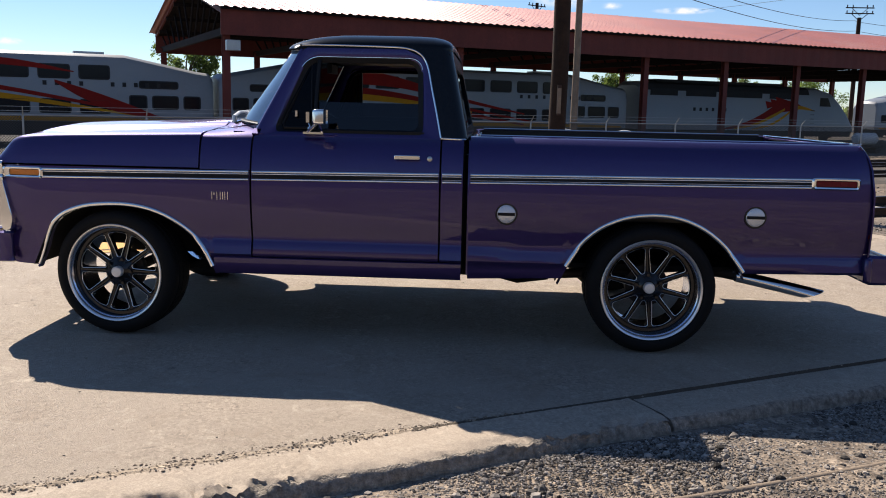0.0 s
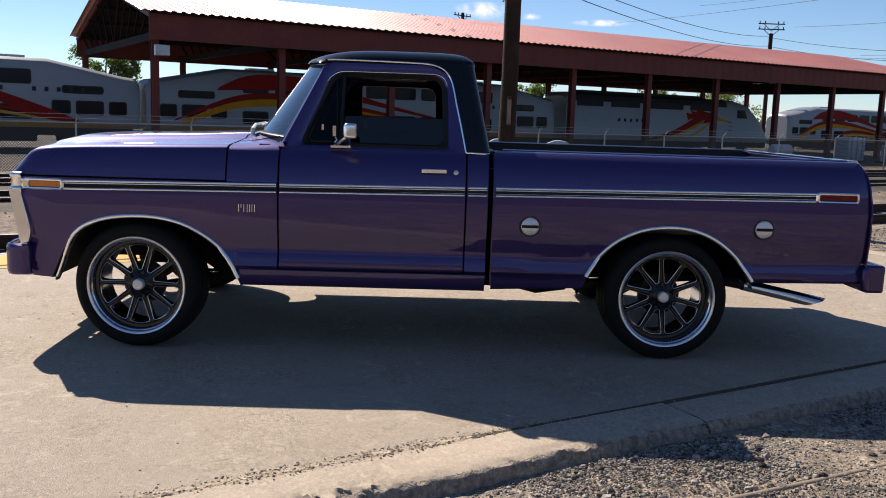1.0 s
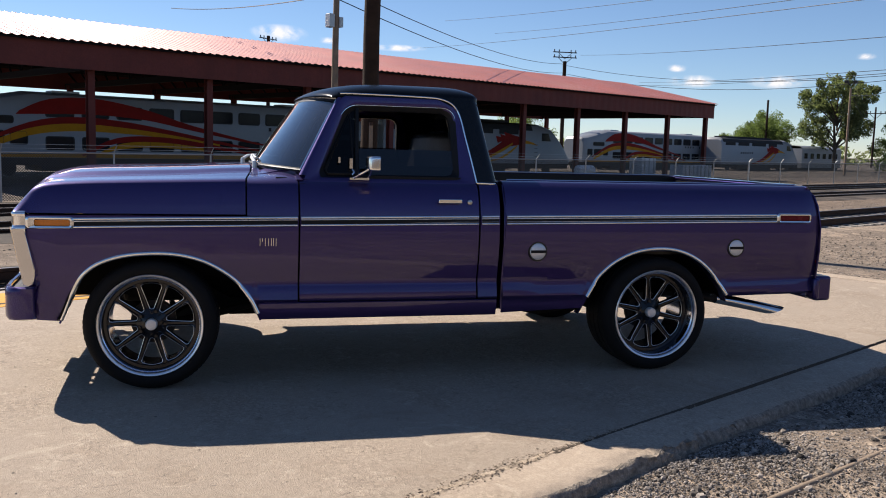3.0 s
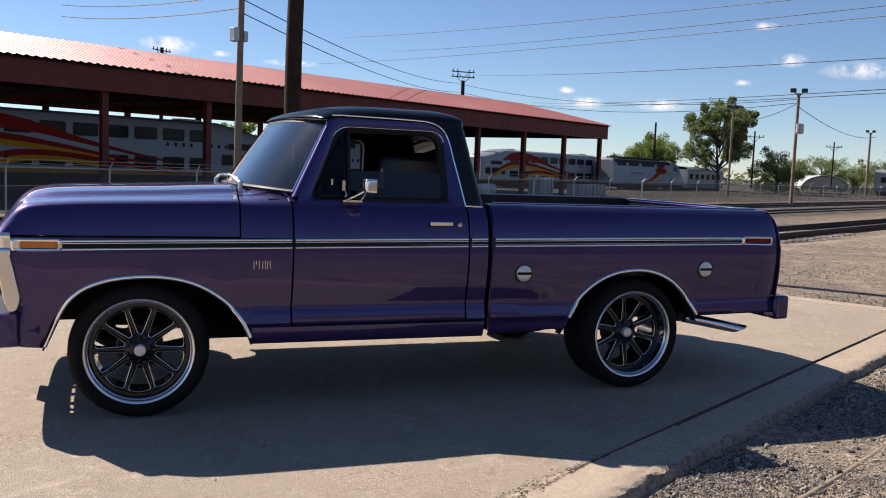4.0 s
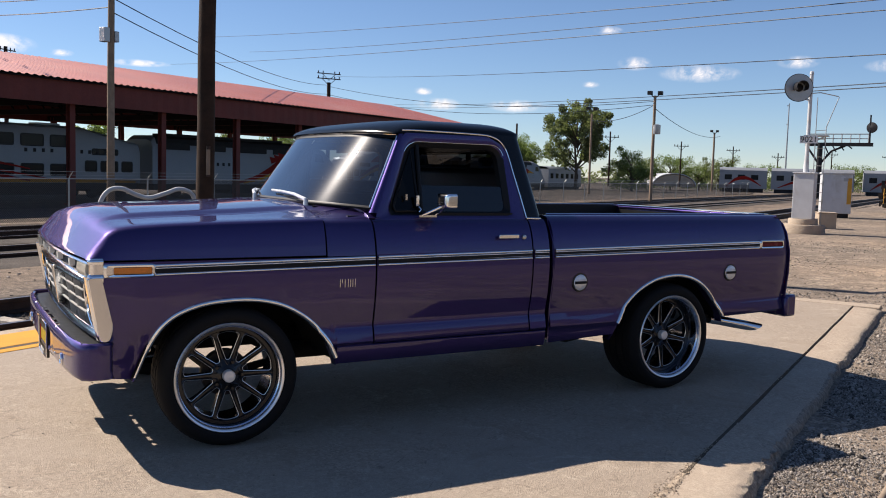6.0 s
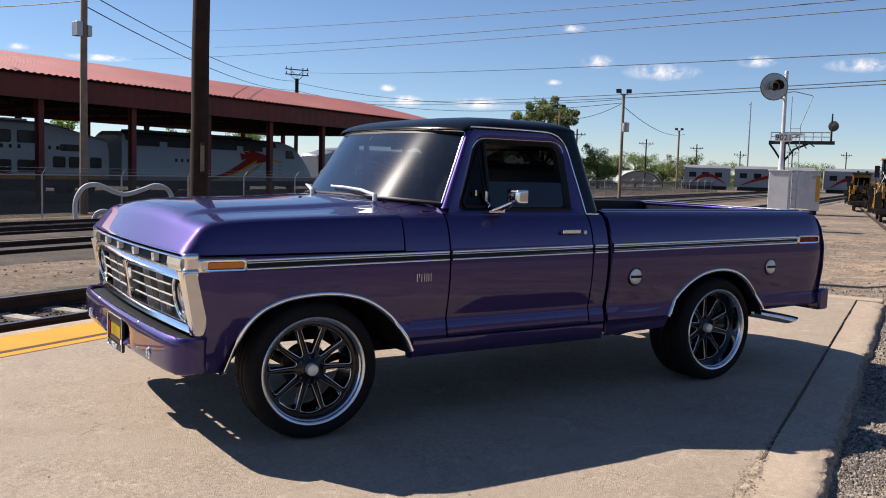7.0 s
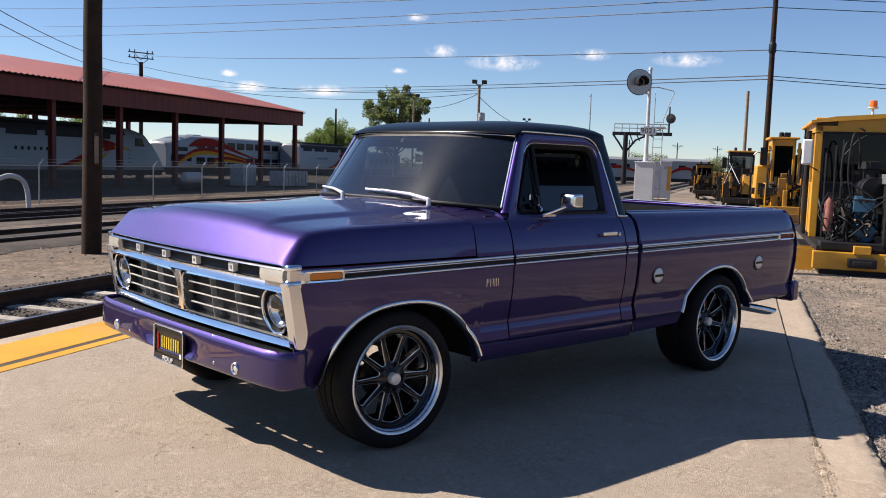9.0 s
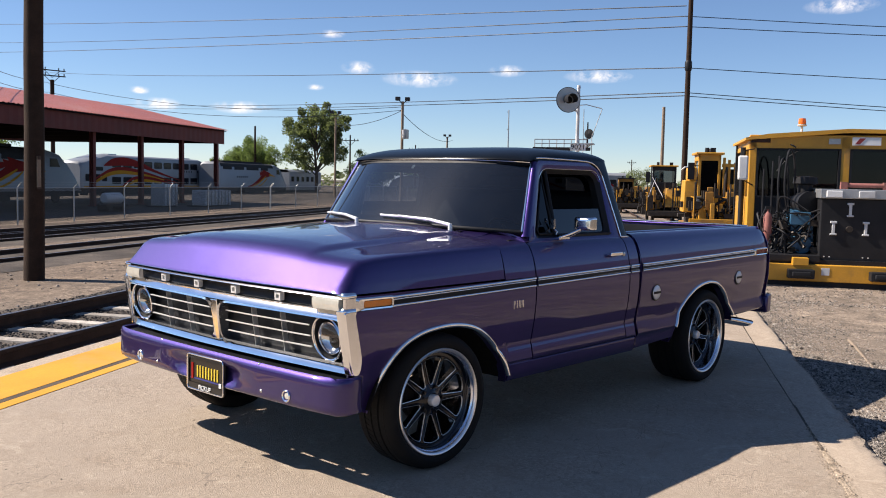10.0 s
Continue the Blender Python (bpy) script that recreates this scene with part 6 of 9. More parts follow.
def track(v, u0, u1, lift, tie_from, tie_to, count_ties, label):
    top = lambda u: ground_z(u, v) + lift
    t = thing("railway_track", label, "railway track", YARD, kind="structure")
    for d in (0.0, 1.435):
        part("rail", rail_shape(v + d, u0, u1, top), [RUST, RAIL_TOP], t, smooth=30)
    tie = Shape().box(-0.11, 0.11, -0.55, 1.985, -0.12, 0.0, top=(-0.09, 0.09, -0.53, 1.965))
    me = None
    n = int((tie_to - tie_from) / 0.62)
    rest = Shape()
    for i in range(n):
        u = tie_from + i * 0.62
        z = top(u) - 0.160
        if count_ties:
            if me is None:
                first = part("tie", tie, TIE, t, smooth=0)
                me = first.data
                o = first
            else:
                o = new("tie", me)
                o.parent = t
            o.matrix_basis = pose(u, v, z, 0, 0, rng.uniform(-0.8, 0.8))
        else:
            rest.box(u - 0.11, u + 0.11, v - 0.55, v + 1.985, z - 0.1, z)
    if not count_ties:
        tagged(part("ties", rest, TIE, t, smooth=0), kind="stuff")
    return t


track(4.86, -45, 150, 0.195, -6, 30, True, "rusty railway track on pale ties beside the platform")
track(11.85, -45, 150, 0.13, -8, 60, False, "rusty railway track sunk in the yard ballast")
track(17.3, -45, 160, 0.13, -8, 70, False, "rusty railway track sunk in the yard ballast")
track(20.4, -45, 160, 0.13, -8, 70, False, "rusty railway track sunk in the yard ballast")
# ballast beds; the last strip darkens the ground for shade under the shed
for va, vb in ((3.95, 7.5), (10.6, 14.6), (16.0, 23.4), (36.8, 61.0)):
    bed = Shape()
    rows = []
    for u in np.arange(-45.0, 161.0, 1.5):
        u = float(u)
        w = [va + 0.5 * noise.noise((u * 0.4, va, 0)), va + 0.7, (va + vb) / 2, vb - 0.7, vb + 0.5 * noise.noise((u * 0.4, vb, 3))]
        rows.append([(u, v, ground_z(u, v) + ((0.006 if va < 4 else 0.055) if k in (1, 2, 3) else 0.004)) for k, v in enumerate(w)])
    bed.grid(rows, flip=True)
    tagged(part("track_bed", bed, BALLAST_AND_SHADE, None, smooth=60, place=YARD), "dark oily ballast bed; under the shed it stands for shade", "track bed", kind="structure")
ballast = Shape()
for i in range(24000):
    u = rng.uniform(-1, 22)
    v = rng.uniform(4.1, 7.3)
    if abs((u + 6.31) % 0.62 - 0.31) < 0.11 and rng.random() < 0.62:
        continue
    pebble(ballast, Vector((u, v, ground_z(u, v) + rng.uniform(0.004, 0.016))), rng.uniform(0.010, 0.024), rng)
tagged(part("ballast", ballast, DARK_STONE, None, smooth=0, place=YARD), "dark crushed-stone ballast between the rails", "ballast", kind="stuff")


# ---- the open train shed ----
def shed():
    t = thing("train_shed", "long open train shed with dark red frame and faded metal roof", "shed", YARD)
    U0, U1, V0, V1, VR = 8.75, 72.0, 38.0, 58.2, 48.1
    EB, ET, RZ = 4.47, 5.72, 7.95
    post = None
    for v in (38.7, 57.5):
        for i in range(11):
            u = 9.15 + 6.27 * i
            zb = ground_z(u, v)
            h = EB + 0.3 + fall(u) - zb
            s = Shape()
            s.box(-0.17, 0.17, -0.17, -0.14, 0, h).box(-0.17, 0.17, 0.14, 0.17, 0, h).box(-0.02, 0.02, -0.14, 0.14, 0, h)
            s.box(-0.28, 0.28, -0.28, 0.28, 0, 0.12)
            part("post", s, SHED_RED, t, smooth=0, place=pose(u, v, zb))
    for v in (V0, V1):
        d = 0.06 if v == V0 else -0.06
        s = Shape()
        n = 160
        rows = []
        for i in range(n + 1):
            u = U0 + (U1 - U0) * i / n
            k = 0.02 if i % 2 else 0.0
            rows.append([(u, v + k, EB + fall(u)), (u, v + k, ET + fall(u))])
        s.grid(rows)
        part("fascia", s, SHED_RED, t, smooth=0, solid=0.05)
    # ribbed roof slopes
    for va, vb in ((V0 - 0.25, VR), (V1 + 0.25, VR)):
        s = Shape()
        rows = []
        n = int((U1 - U0 + 0.8) / 0.11)
        for i in range(n + 1):
            u = U0 - 0.4 + i * 0.11
            k = (0.0, 0.05, 0.05, 0.0)[i % 4]
            rows.append([(u, va + (vb - va) * q, ET + 0.02 + fall(u) + (RZ - ET) * q + k) for q in (0.0, 0.5, 1.0)])
        s.grid(rows, flip=va < vb)
        part("roof", s, SHED_ROOF, t, smooth=0)
        # dark sheet under the slope, standing in for the shaded underside
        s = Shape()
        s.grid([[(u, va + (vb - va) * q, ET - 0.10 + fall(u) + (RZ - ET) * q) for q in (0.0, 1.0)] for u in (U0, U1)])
        part("soffit", s, SHED_SHADE, t, smooth=0, solid=0.06)
    # gable ends, open below the slope; underside frame carries its shade in the colour
    for u in (U0, U1):
        s = Shape().prism([(u, V0, ET - 0.25 + fall(u)), (u, VR, RZ - 0.25 + fall(u)), (u, V1, ET - 0.25 + fall(u)), (u, V1, ET + 0.05 + fall(u)), (u, VR, RZ + 0.06 + fall(u)), (u, V0, ET + 0.05 + fall(u))], (0.12, 0, 0))
        part("gable_trim", s, SHED_RED, t, smooth=0)
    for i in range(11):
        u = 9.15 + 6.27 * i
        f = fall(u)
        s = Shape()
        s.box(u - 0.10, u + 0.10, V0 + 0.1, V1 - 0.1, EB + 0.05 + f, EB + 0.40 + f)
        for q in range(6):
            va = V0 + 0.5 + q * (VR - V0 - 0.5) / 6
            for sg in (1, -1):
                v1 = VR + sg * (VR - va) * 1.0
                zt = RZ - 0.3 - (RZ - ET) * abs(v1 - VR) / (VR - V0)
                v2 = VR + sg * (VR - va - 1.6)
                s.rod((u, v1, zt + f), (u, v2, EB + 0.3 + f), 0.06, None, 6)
        part("truss", s, SHED_SHADE, t, smooth=0)
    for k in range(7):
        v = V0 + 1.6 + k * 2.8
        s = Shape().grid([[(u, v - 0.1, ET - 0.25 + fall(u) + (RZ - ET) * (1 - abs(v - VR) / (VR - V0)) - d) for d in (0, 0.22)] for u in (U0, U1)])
        part("purlin", s, SHED_SHADE, t, smooth=0, solid=0.1)
    s = Shape().box(8.95, 9.6, 37.6, 37.95, 3.70, 4.20)
    part("junction_box", s, GALV, t, smooth=0, bevel=0.03)
    return t


shed()


# ---- trains ----
def band(t, pts_low, pts_high, v, n=24, mi=0):
    """A painted sweep between two smooth curves on the side of a coach, raised 2 cm."""
    a, b = fine_curve(pts_low, n // max(1, len(pts_low) - 1)), fine_curve(pts_high, n // max(1, len(pts_high) - 1))
    m = min(len(a), len(b))
    s = Shape().grid([[(a[i].x, v, a[i].y), (b[i].x, v, b[i].y)] for i in range(m)])
    part("livery_sweep", s, TRAIN_YELLOW if mi else TRAIN_RED, t, "yellow painted sweep" if mi else "red painted sweep", smooth=0, solid=0.004)


def coach(m, L, swoop, flip=False, label="silver double-deck passenger coach with red and yellow sweeps"):
    """A double-deck coach; local x along it from 0 to L, local y from the near side (0) back."""
    t = thing("train_coach", label, "train coach", m, group="passenger coaches")
    W, H, HE = 3.0, 4.85, 3.98
    top = [(0, HE - 0.25), (0.2, HE), (1.0, HE + 0.10), (4.4, H - 0.10), (4.9, H), (L - 4.9, H), (L - 4.4, H - 0.10), (L - 1.0, HE + 0.10), (L - 0.2, HE), (L, HE - 0.25)]
    s = Shape()
    rows = []
    for x, z in top:
        c = 0.0 if 0.1 < x < L - 0.1 else 0.12
        rows.append([(x, c, 1.05), (x, c - 0.02, 1.9), (x, c, z - 0.55), (x, c + 0.10, z - 0.22), (x, c + 0.38, z - 0.06), (x, W / 2, z), (x, W - 0.38 - c, z - 0.06), (x, W - c, z - 0.5), (x, W - c, 1.05)])
    s.grid(rows)
    s.face(rows[0][::-1])
    s.face(rows[-1])
    part("body", s, TRAIN_WHITE, t, smooth=35)
    s = Shape().box(0.4, L - 0.4, 0.06, W - 0.06, 0.62, 1.06)
    s.box(5.5, L - 5.5, 0.1, W - 0.1, 0.28, 0.65)
    part("skirt", s, TRAIN_DARK, t, smooth=0)
    for x in (2.6, L - 2.6):
        b = Shape().box(x - 1.5, x + 1.5, 0.25, W - 0.25, 0.45, 0.75)
        for d in (-1.2, 1.2):
            b.lathe([(0.0, 0.0), (0.42, 0.0), (0.42, 0.12), (0.46, 0.15)], (x + d, 0.38, 0.46), (0, 1, 0), 20)
            b.lathe([(0.0, 0.0), (0.42, 0.0), (0.42, 0.12), (0.46, 0.15)], (x + d, W - 0.38, 0.46), (0, -1, 0), 20)
        part("bogie", b, TRAIN_DARK, t, smooth=30)

    def pane(x, z, w, h):
        o = rounded([(x, z, 0.16), (x + w, z, 0.16), (x + w, z + h, 0.16), (x, z + h, 0.16)], 4)
        i = rounded([(x + 0.07, z + 0.07, 0.11), (x + w - 0.07, z + 0.07, 0.11), (x + w - 0.07, z + h - 0.07, 0.11), (x + 0.07, z + h - 0.07, 0.11)], 4)
        q = Shape().ring([(a, -0.028, b) for a, b in o], [(a, -0.038, b) for a, b in i], 1)
        q.ring([(a, -0.038, b) for a, b in i], [(a, -0.025, b) for a, b in i], 1)
        q.face([(a, -0.026, b) for a, b in i])
        part("window", q, [TRAIN_GLASS, TRAIN_DARK], t, smooth=0)

    n = 9
    step = (L - 11.0) / n
    for i in range(n):
        pane(5.5 + i * step + 0.2, 3.38, step - 0.42, 0.80)
        pane(5.5 + i * step + 0.2, 1.50, step - 0.42, 0.80)
    for x in (0.75, 2.0, 3.75):
        pane(L - x - (1.0 if x != 2.0 else 1.5), 1.78, 1.0 if x != 2.0 else 1.5, 0.80)
        pane(x, 1.78, 1.0 if x != 2.0 else 1.5, 0.80)
    # mezzanine slanted panes
    for x in (1.6, L - 4.4):
        pane(x + 0.2, 2.95, 2.2, 0.45)
    wide = lambda x: x if swoop != 2 or x < 8 else 8 + (x - 8) * 1.18
    e = lambda q: [((L - wide(x)) if flip else min(L - 0.5, wide(x)), z) for x, z in q]
    if swoop == 2:
        # broad arcs over the near half of the coach
        band(t, e([(4.1, 3.48), (6.0, 3.56), (8.6, 3.62), (11.2, 3.42), (13.5, 2.95), (16.0, 2.45), (19.0, 1.9)]), e([(4.3, 3.70), (6.0, 4.42), (8.6, 4.55), (11.2, 4.05), (13.5, 3.30), (16.0, 2.66), (19.0, 1.98)]), -0.034)
        band(t, e([(1.6, 1.60), (4.8, 2.72), (7.3, 3.06), (9.9, 2.92), (12.5, 2.58), (15.5, 2.05), (20.0, 1.3)]), e([(1.6, 1.70), (4.8, 3.06), (7.3, 3.44), (9.9, 3.30), (12.5, 2.86), (15.5, 2.24), (20.0, 1.38)]), -0.036)
        band(t, e([(2.0, 1.30), (4.8, 2.30), (7.3, 2.62), (9.9, 2.56), (12.5, 2.34), (15.5, 1.9)]), e([(2.0, 1.60), (4.8, 2.72), (7.3, 3.06), (9.9, 2.92), (12.5, 2.58), (15.5, 2.05)]), -0.032, mi=1)
        band(t, e([(7.8, 1.15), (9.6, 1.95), (12.0, 2.08), (15.0, 1.75), (19.0, 1.15)]), e([(7.8, 1.30), (9.6, 2.28), (12.0, 2.42), (15.0, 2.02), (19.0, 1.25)]), -0.034)
        band(t, e([(8.4, 1.12), (9.9, 1.62), (12.0, 1.76), (15.0, 1.5)]), e([(8.4, 1.20), (9.9, 1.96), (12.0, 2.08), (15.0, 1.75)]), -0.032, mi=1)
    elif swoop:
        band(t, e([(0.5, 1.1), (5, 1.35), (11, 2.1), (17, 2.35), (L - 4, 1.35)]), e([(0.5, 1.35), (5, 1.75), (11, 2.6), (17, 2.7), (L - 4, 1.42)]), -0.032, mi=1)
        band(t, e([(3.0, 1.9), (8, 2.75), (13, 3.05), (18, 2.75), (L - 3, 1.3)]), e([(3.0, 2.1), (8, 3.15), (13, 3.45), (18, 3.0), (L - 3, 1.4)]), -0.034)
        band(t, e([(8.0, 3.5), (11, 4.0), (15, 4.15), (19, 4.0), (22, 3.75)]), e([(8.0, 3.55), (11, 4.35), (15, 4.55), (19, 4.35), (22, 3.8)]), -0.034)
        band(t, e([(L - 8.6, 3.20), (L - 7.2, 2.35), (L - 5.4, 1.62), (L - 3.4, 1.30)]), e([(L - 8.6, 3.32), (L - 7.0, 2.85), (L - 5.0, 2.15), (L - 3.4, 1.5)]), -0.033)
    band(t, e([(0.5, 1.08), (L * 0.35, 1.08), (L * 0.7, 1.08), (L - 0.5, 1.08)]), e([(0.5, 1.22), (L * 0.35, 1.30), (L * 0.7, 1.30), (L - 0.5, 1.22)]), -0.030, mi=1)
    # lettering as plain bars
    lb = Shape()
    for i in range(10):
        x = L - 9.2 + i * 0.62 + (0.4 if i > 3 else 0)
        if i != 4:
            lb.box(x, x + 0.20, -0.036, -0.02, 3.02, 3.26)
    tagged(part("lettering_bars", lb, TRAIN_DARK, t, "dark lettering shown as plain bars", smooth=0), kind="stuff")
    for x in (6.5, L - 7.5):
        part("roof_vent", Shape().box(x, x + 1.6, W / 2 - 0.5, W / 2 + 0.5, H - 0.02, H + 0.10), PALE_METAL, t, smooth=0)
    return t


def locomotive(m, label):
    """A streamlined diesel; local x from the tail (0) to the nose (L)."""
    t = thing("locomotive", label, "locomotive", m, group="diesel locomotives")
    L, W, H = 23.4, 3.0, 4.55
    s = Shape()
    prof = [(0.0, H - 0.3), (0.3, H), (17.0, H), (18.6, H - 0.02), (20.2, H - 0.35), (21.4, H - 1.15), (22.4, H - 2.0), (23.2, H - 2.9), (23.4, 1.1)]
    rows = []
    for x, z in prof:
        c = 0.0 if x < 20 else 0.12 * (x - 20) / 1.4
        zz = max(z, 1.1)
        rows.append([(x, c, 1.0), (x, c, max(1.01, zz - 0.6)), (x, c + 0.18, max(1.02, zz - 0.18)), (x, c + 0.6, zz), (x, W - c - 0.6, zz), (x, W - c - 0.18, max(1.02, zz - 0.18)), (x, W - c, max(1.01, zz - 0.6)), (x, W - c, 1.0)])
    s.grid(rows)
    s.face(rows[0][::-1])
    s.face(rows[-1])
    part("body", s, TRAIN_WHITE, t, smooth=30)
    s = Shape().box(0.3, 22.8, 0.2, W - 0.2, 0.55, 1.02)
    s.box(8.0, 14.0, 0.1, W - 0.1, 0.25, 0.9)
    for x in (4.0, 18.5):
        for d in (-1.4, 1.4):
            s.lathe([(0.0, 0.0), (0.5, 0.0), (0.5, 0.14)], (x + d, 0.35, 0.5), (0, 1, 0), 20)
    part("running_gear", s, TRAIN_DARK, t, smooth=30)
    s = Shape()
    for x, w in ((1.0, 2.6), (4.4, 3.0), (8.2, 4.0), (13.0, 2.5)):
        s.box(x, x + w, -0.02, 0.05, 3.55, 4.05)
    s.box(2.0, 15.0, 0.7, W - 0.7, H - 0.02, H + 0.22)
    part("intake_grille", s, TRAIN_DARK, t, smooth=0)
    s = Shape().grid([[(x, -0.012, H - 0.62), (x, 0.17, H - 0.17), (x, 0.6, H + 0.015), (x, W - 0.6, H + 0.015), (x, W - 0.17, H - 0.17), (x, W + 0.012, H - 0.62)] for x in (0.35, 6.0, 12.0, 17.4)])
    part("roof_shroud", s, TRAIN_DARK, t, "dark roof", smooth=30)
    q = Shape().prism([(18.7, -0.015, 3.05), (20.0, -0.015, 3.05), (19.6, -0.015, 3.75), (18.7, -0.015, 3.75)], (0, 0.04, 0))
    part("cab_window", q, TRAIN_GLASS, t, smooth=0)
    q = Shape().add([(20.45, 0.5, H - 0.50), (20.45, W - 0.5, H - 0.50), (21.35, W - 0.6, H - 1.10), (21.35, 0.6, H - 1.10)], [(0, 1, 2, 3)])
    q.v = [(x + 0.03, y, z + 0.05) for x, y, z in q.v]
    part("windscreen", q, TRAIN_GLASS, t, smooth=0)
    s = Shape()
    for k in range(5):
        z = 1.3 + k * 0.35
        s.rod((17.7, -0.04, z), (18.1, -0.04, z), 0.02, None, 6)
    part("steps", s, TRAIN_DARK, t, smooth=0)
    # emblem as plain sweeps of colour
    m = lambda x, z: (x + 1.25 + 0.06 * (x - 12.0), 1.05 + (z - 1.05) * 1.10)
    e = lambda q: [m(x, z) for x, z in q]
    band(t, e([(7.4, 1.05), (9.5, 1.25), (11.4, 1.75), (13.0, 2.35)]), e([(7.4, 1.15), (9.5, 1.60), (11.4, 2.35), (13.0, 3.25)]), -0.022)
    band(t, e([(13.0, 2.35), (13.9, 2.45), (14.6, 2.55), (15.3, 2.70)]), e([(13.0, 3.25), (13.9, 3.20), (14.6, 3.05), (15.3, 2.80)]), -0.022)
    for k in range(3):
        x = 11.6 + k * 0.5
        f = [m(*p) for p in ((x, 2.6 + k * 0.2), (x + 1.3, 2.95 + k * 0.12), (x - 0.25, 3.15 + 0.16 * k))]
        part("livery_feather", Shape().face([(a, -0.022 - 0.002 * k, b) for a, b in f]), TRAIN_RED, t, "red painted wedge", smooth=0, solid=0.004)
    band(t, e([(8.4, 1.06), (10.5, 1.38), (12.2, 1.95), (13.4, 2.50)]), e([(8.4, 1.14), (10.5, 1.55), (12.2, 2.18), (13.4, 2.66)]), -0.032, mi=1)
    band(t, e([(14.6, 2.60), (15.3, 2.60), (16.0, 2.55), (16.6, 2.48)]), e([(14.6, 2.88), (15.3, 2.84), (16.0, 2.70), (16.6, 2.50)]), -0.032, mi=1)
    band(t, e([(10.2, 1.05), (12.0, 1.35), (13.2, 1.85), (14.0, 2.35)]), e([(10.2, 1.12), (12.0, 1.52), (13.2, 2.05), (14.0, 2.50)]), -0.032, mi=1)
    lb = Shape()
    for i in range(6):
        lb.box(5.2 + i * 0.62, 5.42 + i * 0.62, -0.03, 0.0, 2.45, 2.70)
    tagged(part("lettering_bars", lb, TRAIN_DARK, t, "dark lettering shown as plain bars", smooth=0), kind="stuff")
    return t


TB = -1.02
SHRINK = 0.894


def on_shed_track(u):
    return at_uv(1.0 + (u - 1.0) * SHRINK, 43.0, TB + 0.265) @ Matrix.Diagonal((SHRINK, SHRINK, SHRINK, 1))


coach(on_shed_track(-19.2), 29.6, True)
coach(on_shed_track(10.75), 29.8, 2)
locomotive(on_shed_track(41.6), "silver diesel locomotive with a red emblem inside the shed")
coach(at_uv(81.0, 59.5, TB - 0.05), 31.0, 2, False, "silver double-deck coach with red sweeps beyond the shed")
locomotive(at_uv(106.0, 56.0, TB), "silver-white diesel locomotive far across the yard")


def plain_coach(m, L, label):
    t = thing("train_coach", label, "train coach", m, group="passenger coaches")
    s = Shape().box(0, L, 0, 3.0, 1.0, 3.9)
    s.grid([[(x, y, z) for y, z in ((0, 3.9), (0.4, 4.2), (1.5, 4.35), (2.6, 4.2), (3.0, 3.9))] for x in (0, L)])
    part("body", s, TRAIN_WHITE, t, smooth=30)
    part("skirt", Shape().box(0.5, L - 0.5, 0.2, 2.8, 0.4, 1.0), TRAIN_DARK, t, smooth=0)
    n = max(2, int(L / 2.1))
    for i in range(n):
        x = 0.8 + i * (L - 1.2) / n
        part("window", Shape().box(x, x + 1.1, -0.02, 0.05, 2.4, 3.2), TRAIN_GLASS, t, smooth=0, bevel=0.01)
    return t


plain_coach(at_uv(129.8, 56.0, TB - 0.4), 14.0, "pale grey single-deck coach far across the yard")
for k, (u, v, turn, L) in enumerate(((143.0, 32.0, -78, 7.2), (144.8, 24.4, -80, 12.0), (149.0, 11.5, -82, 8.0))):
    far_coach = plain_coach(at_uv(u, v, -0.8, turn), L, "far pale passenger coach with red markings")
    band(far_coach, [(1.0, 1.2), (L * 0.35, 2.2), (L * 0.6, 2.4), (L - 0.8, 1.4)], [(1.0, 1.3), (L * 0.35, 2.7), (L * 0.6, 2.9), (L - 0.8, 1.5)], -0.03)


# ---- chain-link fence ----
def link_material():
    m, n, l, b = tree_of("chain_link")
    co = n.new("ShaderNodeTexCoord").outputs["Object"]
    sep = n.new("ShaderNodeSeparateXYZ")
    l.new(co, sep.inputs[0])
    hits = []
    for sg in (1, -1):
        a = n.new("ShaderNodeMath")
        a.operation = "MULTIPLY_ADD"
        l.new(sep.outputs["Z"], a.inputs[0])
        a.inputs[1].default_value = sg
        l.new(sep.outputs["X"], a.inputs[2])
        w = n.new("ShaderNodeMath")
        w.operation = "PINGPONG"
        l.new(a.outputs[0], w.inputs[0])
        w.inputs[1].default_value = 0.045
        c = n.new("ShaderNodeMath")
        c.operation = "LESS_THAN"
        l.new(w.outputs[0], c.inputs[0])
        c.inputs[1].default_value = 0.0135
        hits.append(c)
    mx = n.new("ShaderNodeMath")
    mx.operation = "MAXIMUM"
    l.new(hits[0].outputs[0], mx.inputs[0])
    l.new(hits[1].outputs[0], mx.inputs[1])
    b.inputs["Base Color"].default_value = (0.055, 0.055, 0.053, 1)
    b.inputs["Metallic"].default_value = 0.5
    b.inputs["Roughness"].default_value = 0.5
    l.new(mx.outputs[0], b.inputs["Alpha"])
    return m


LINK = link_material()


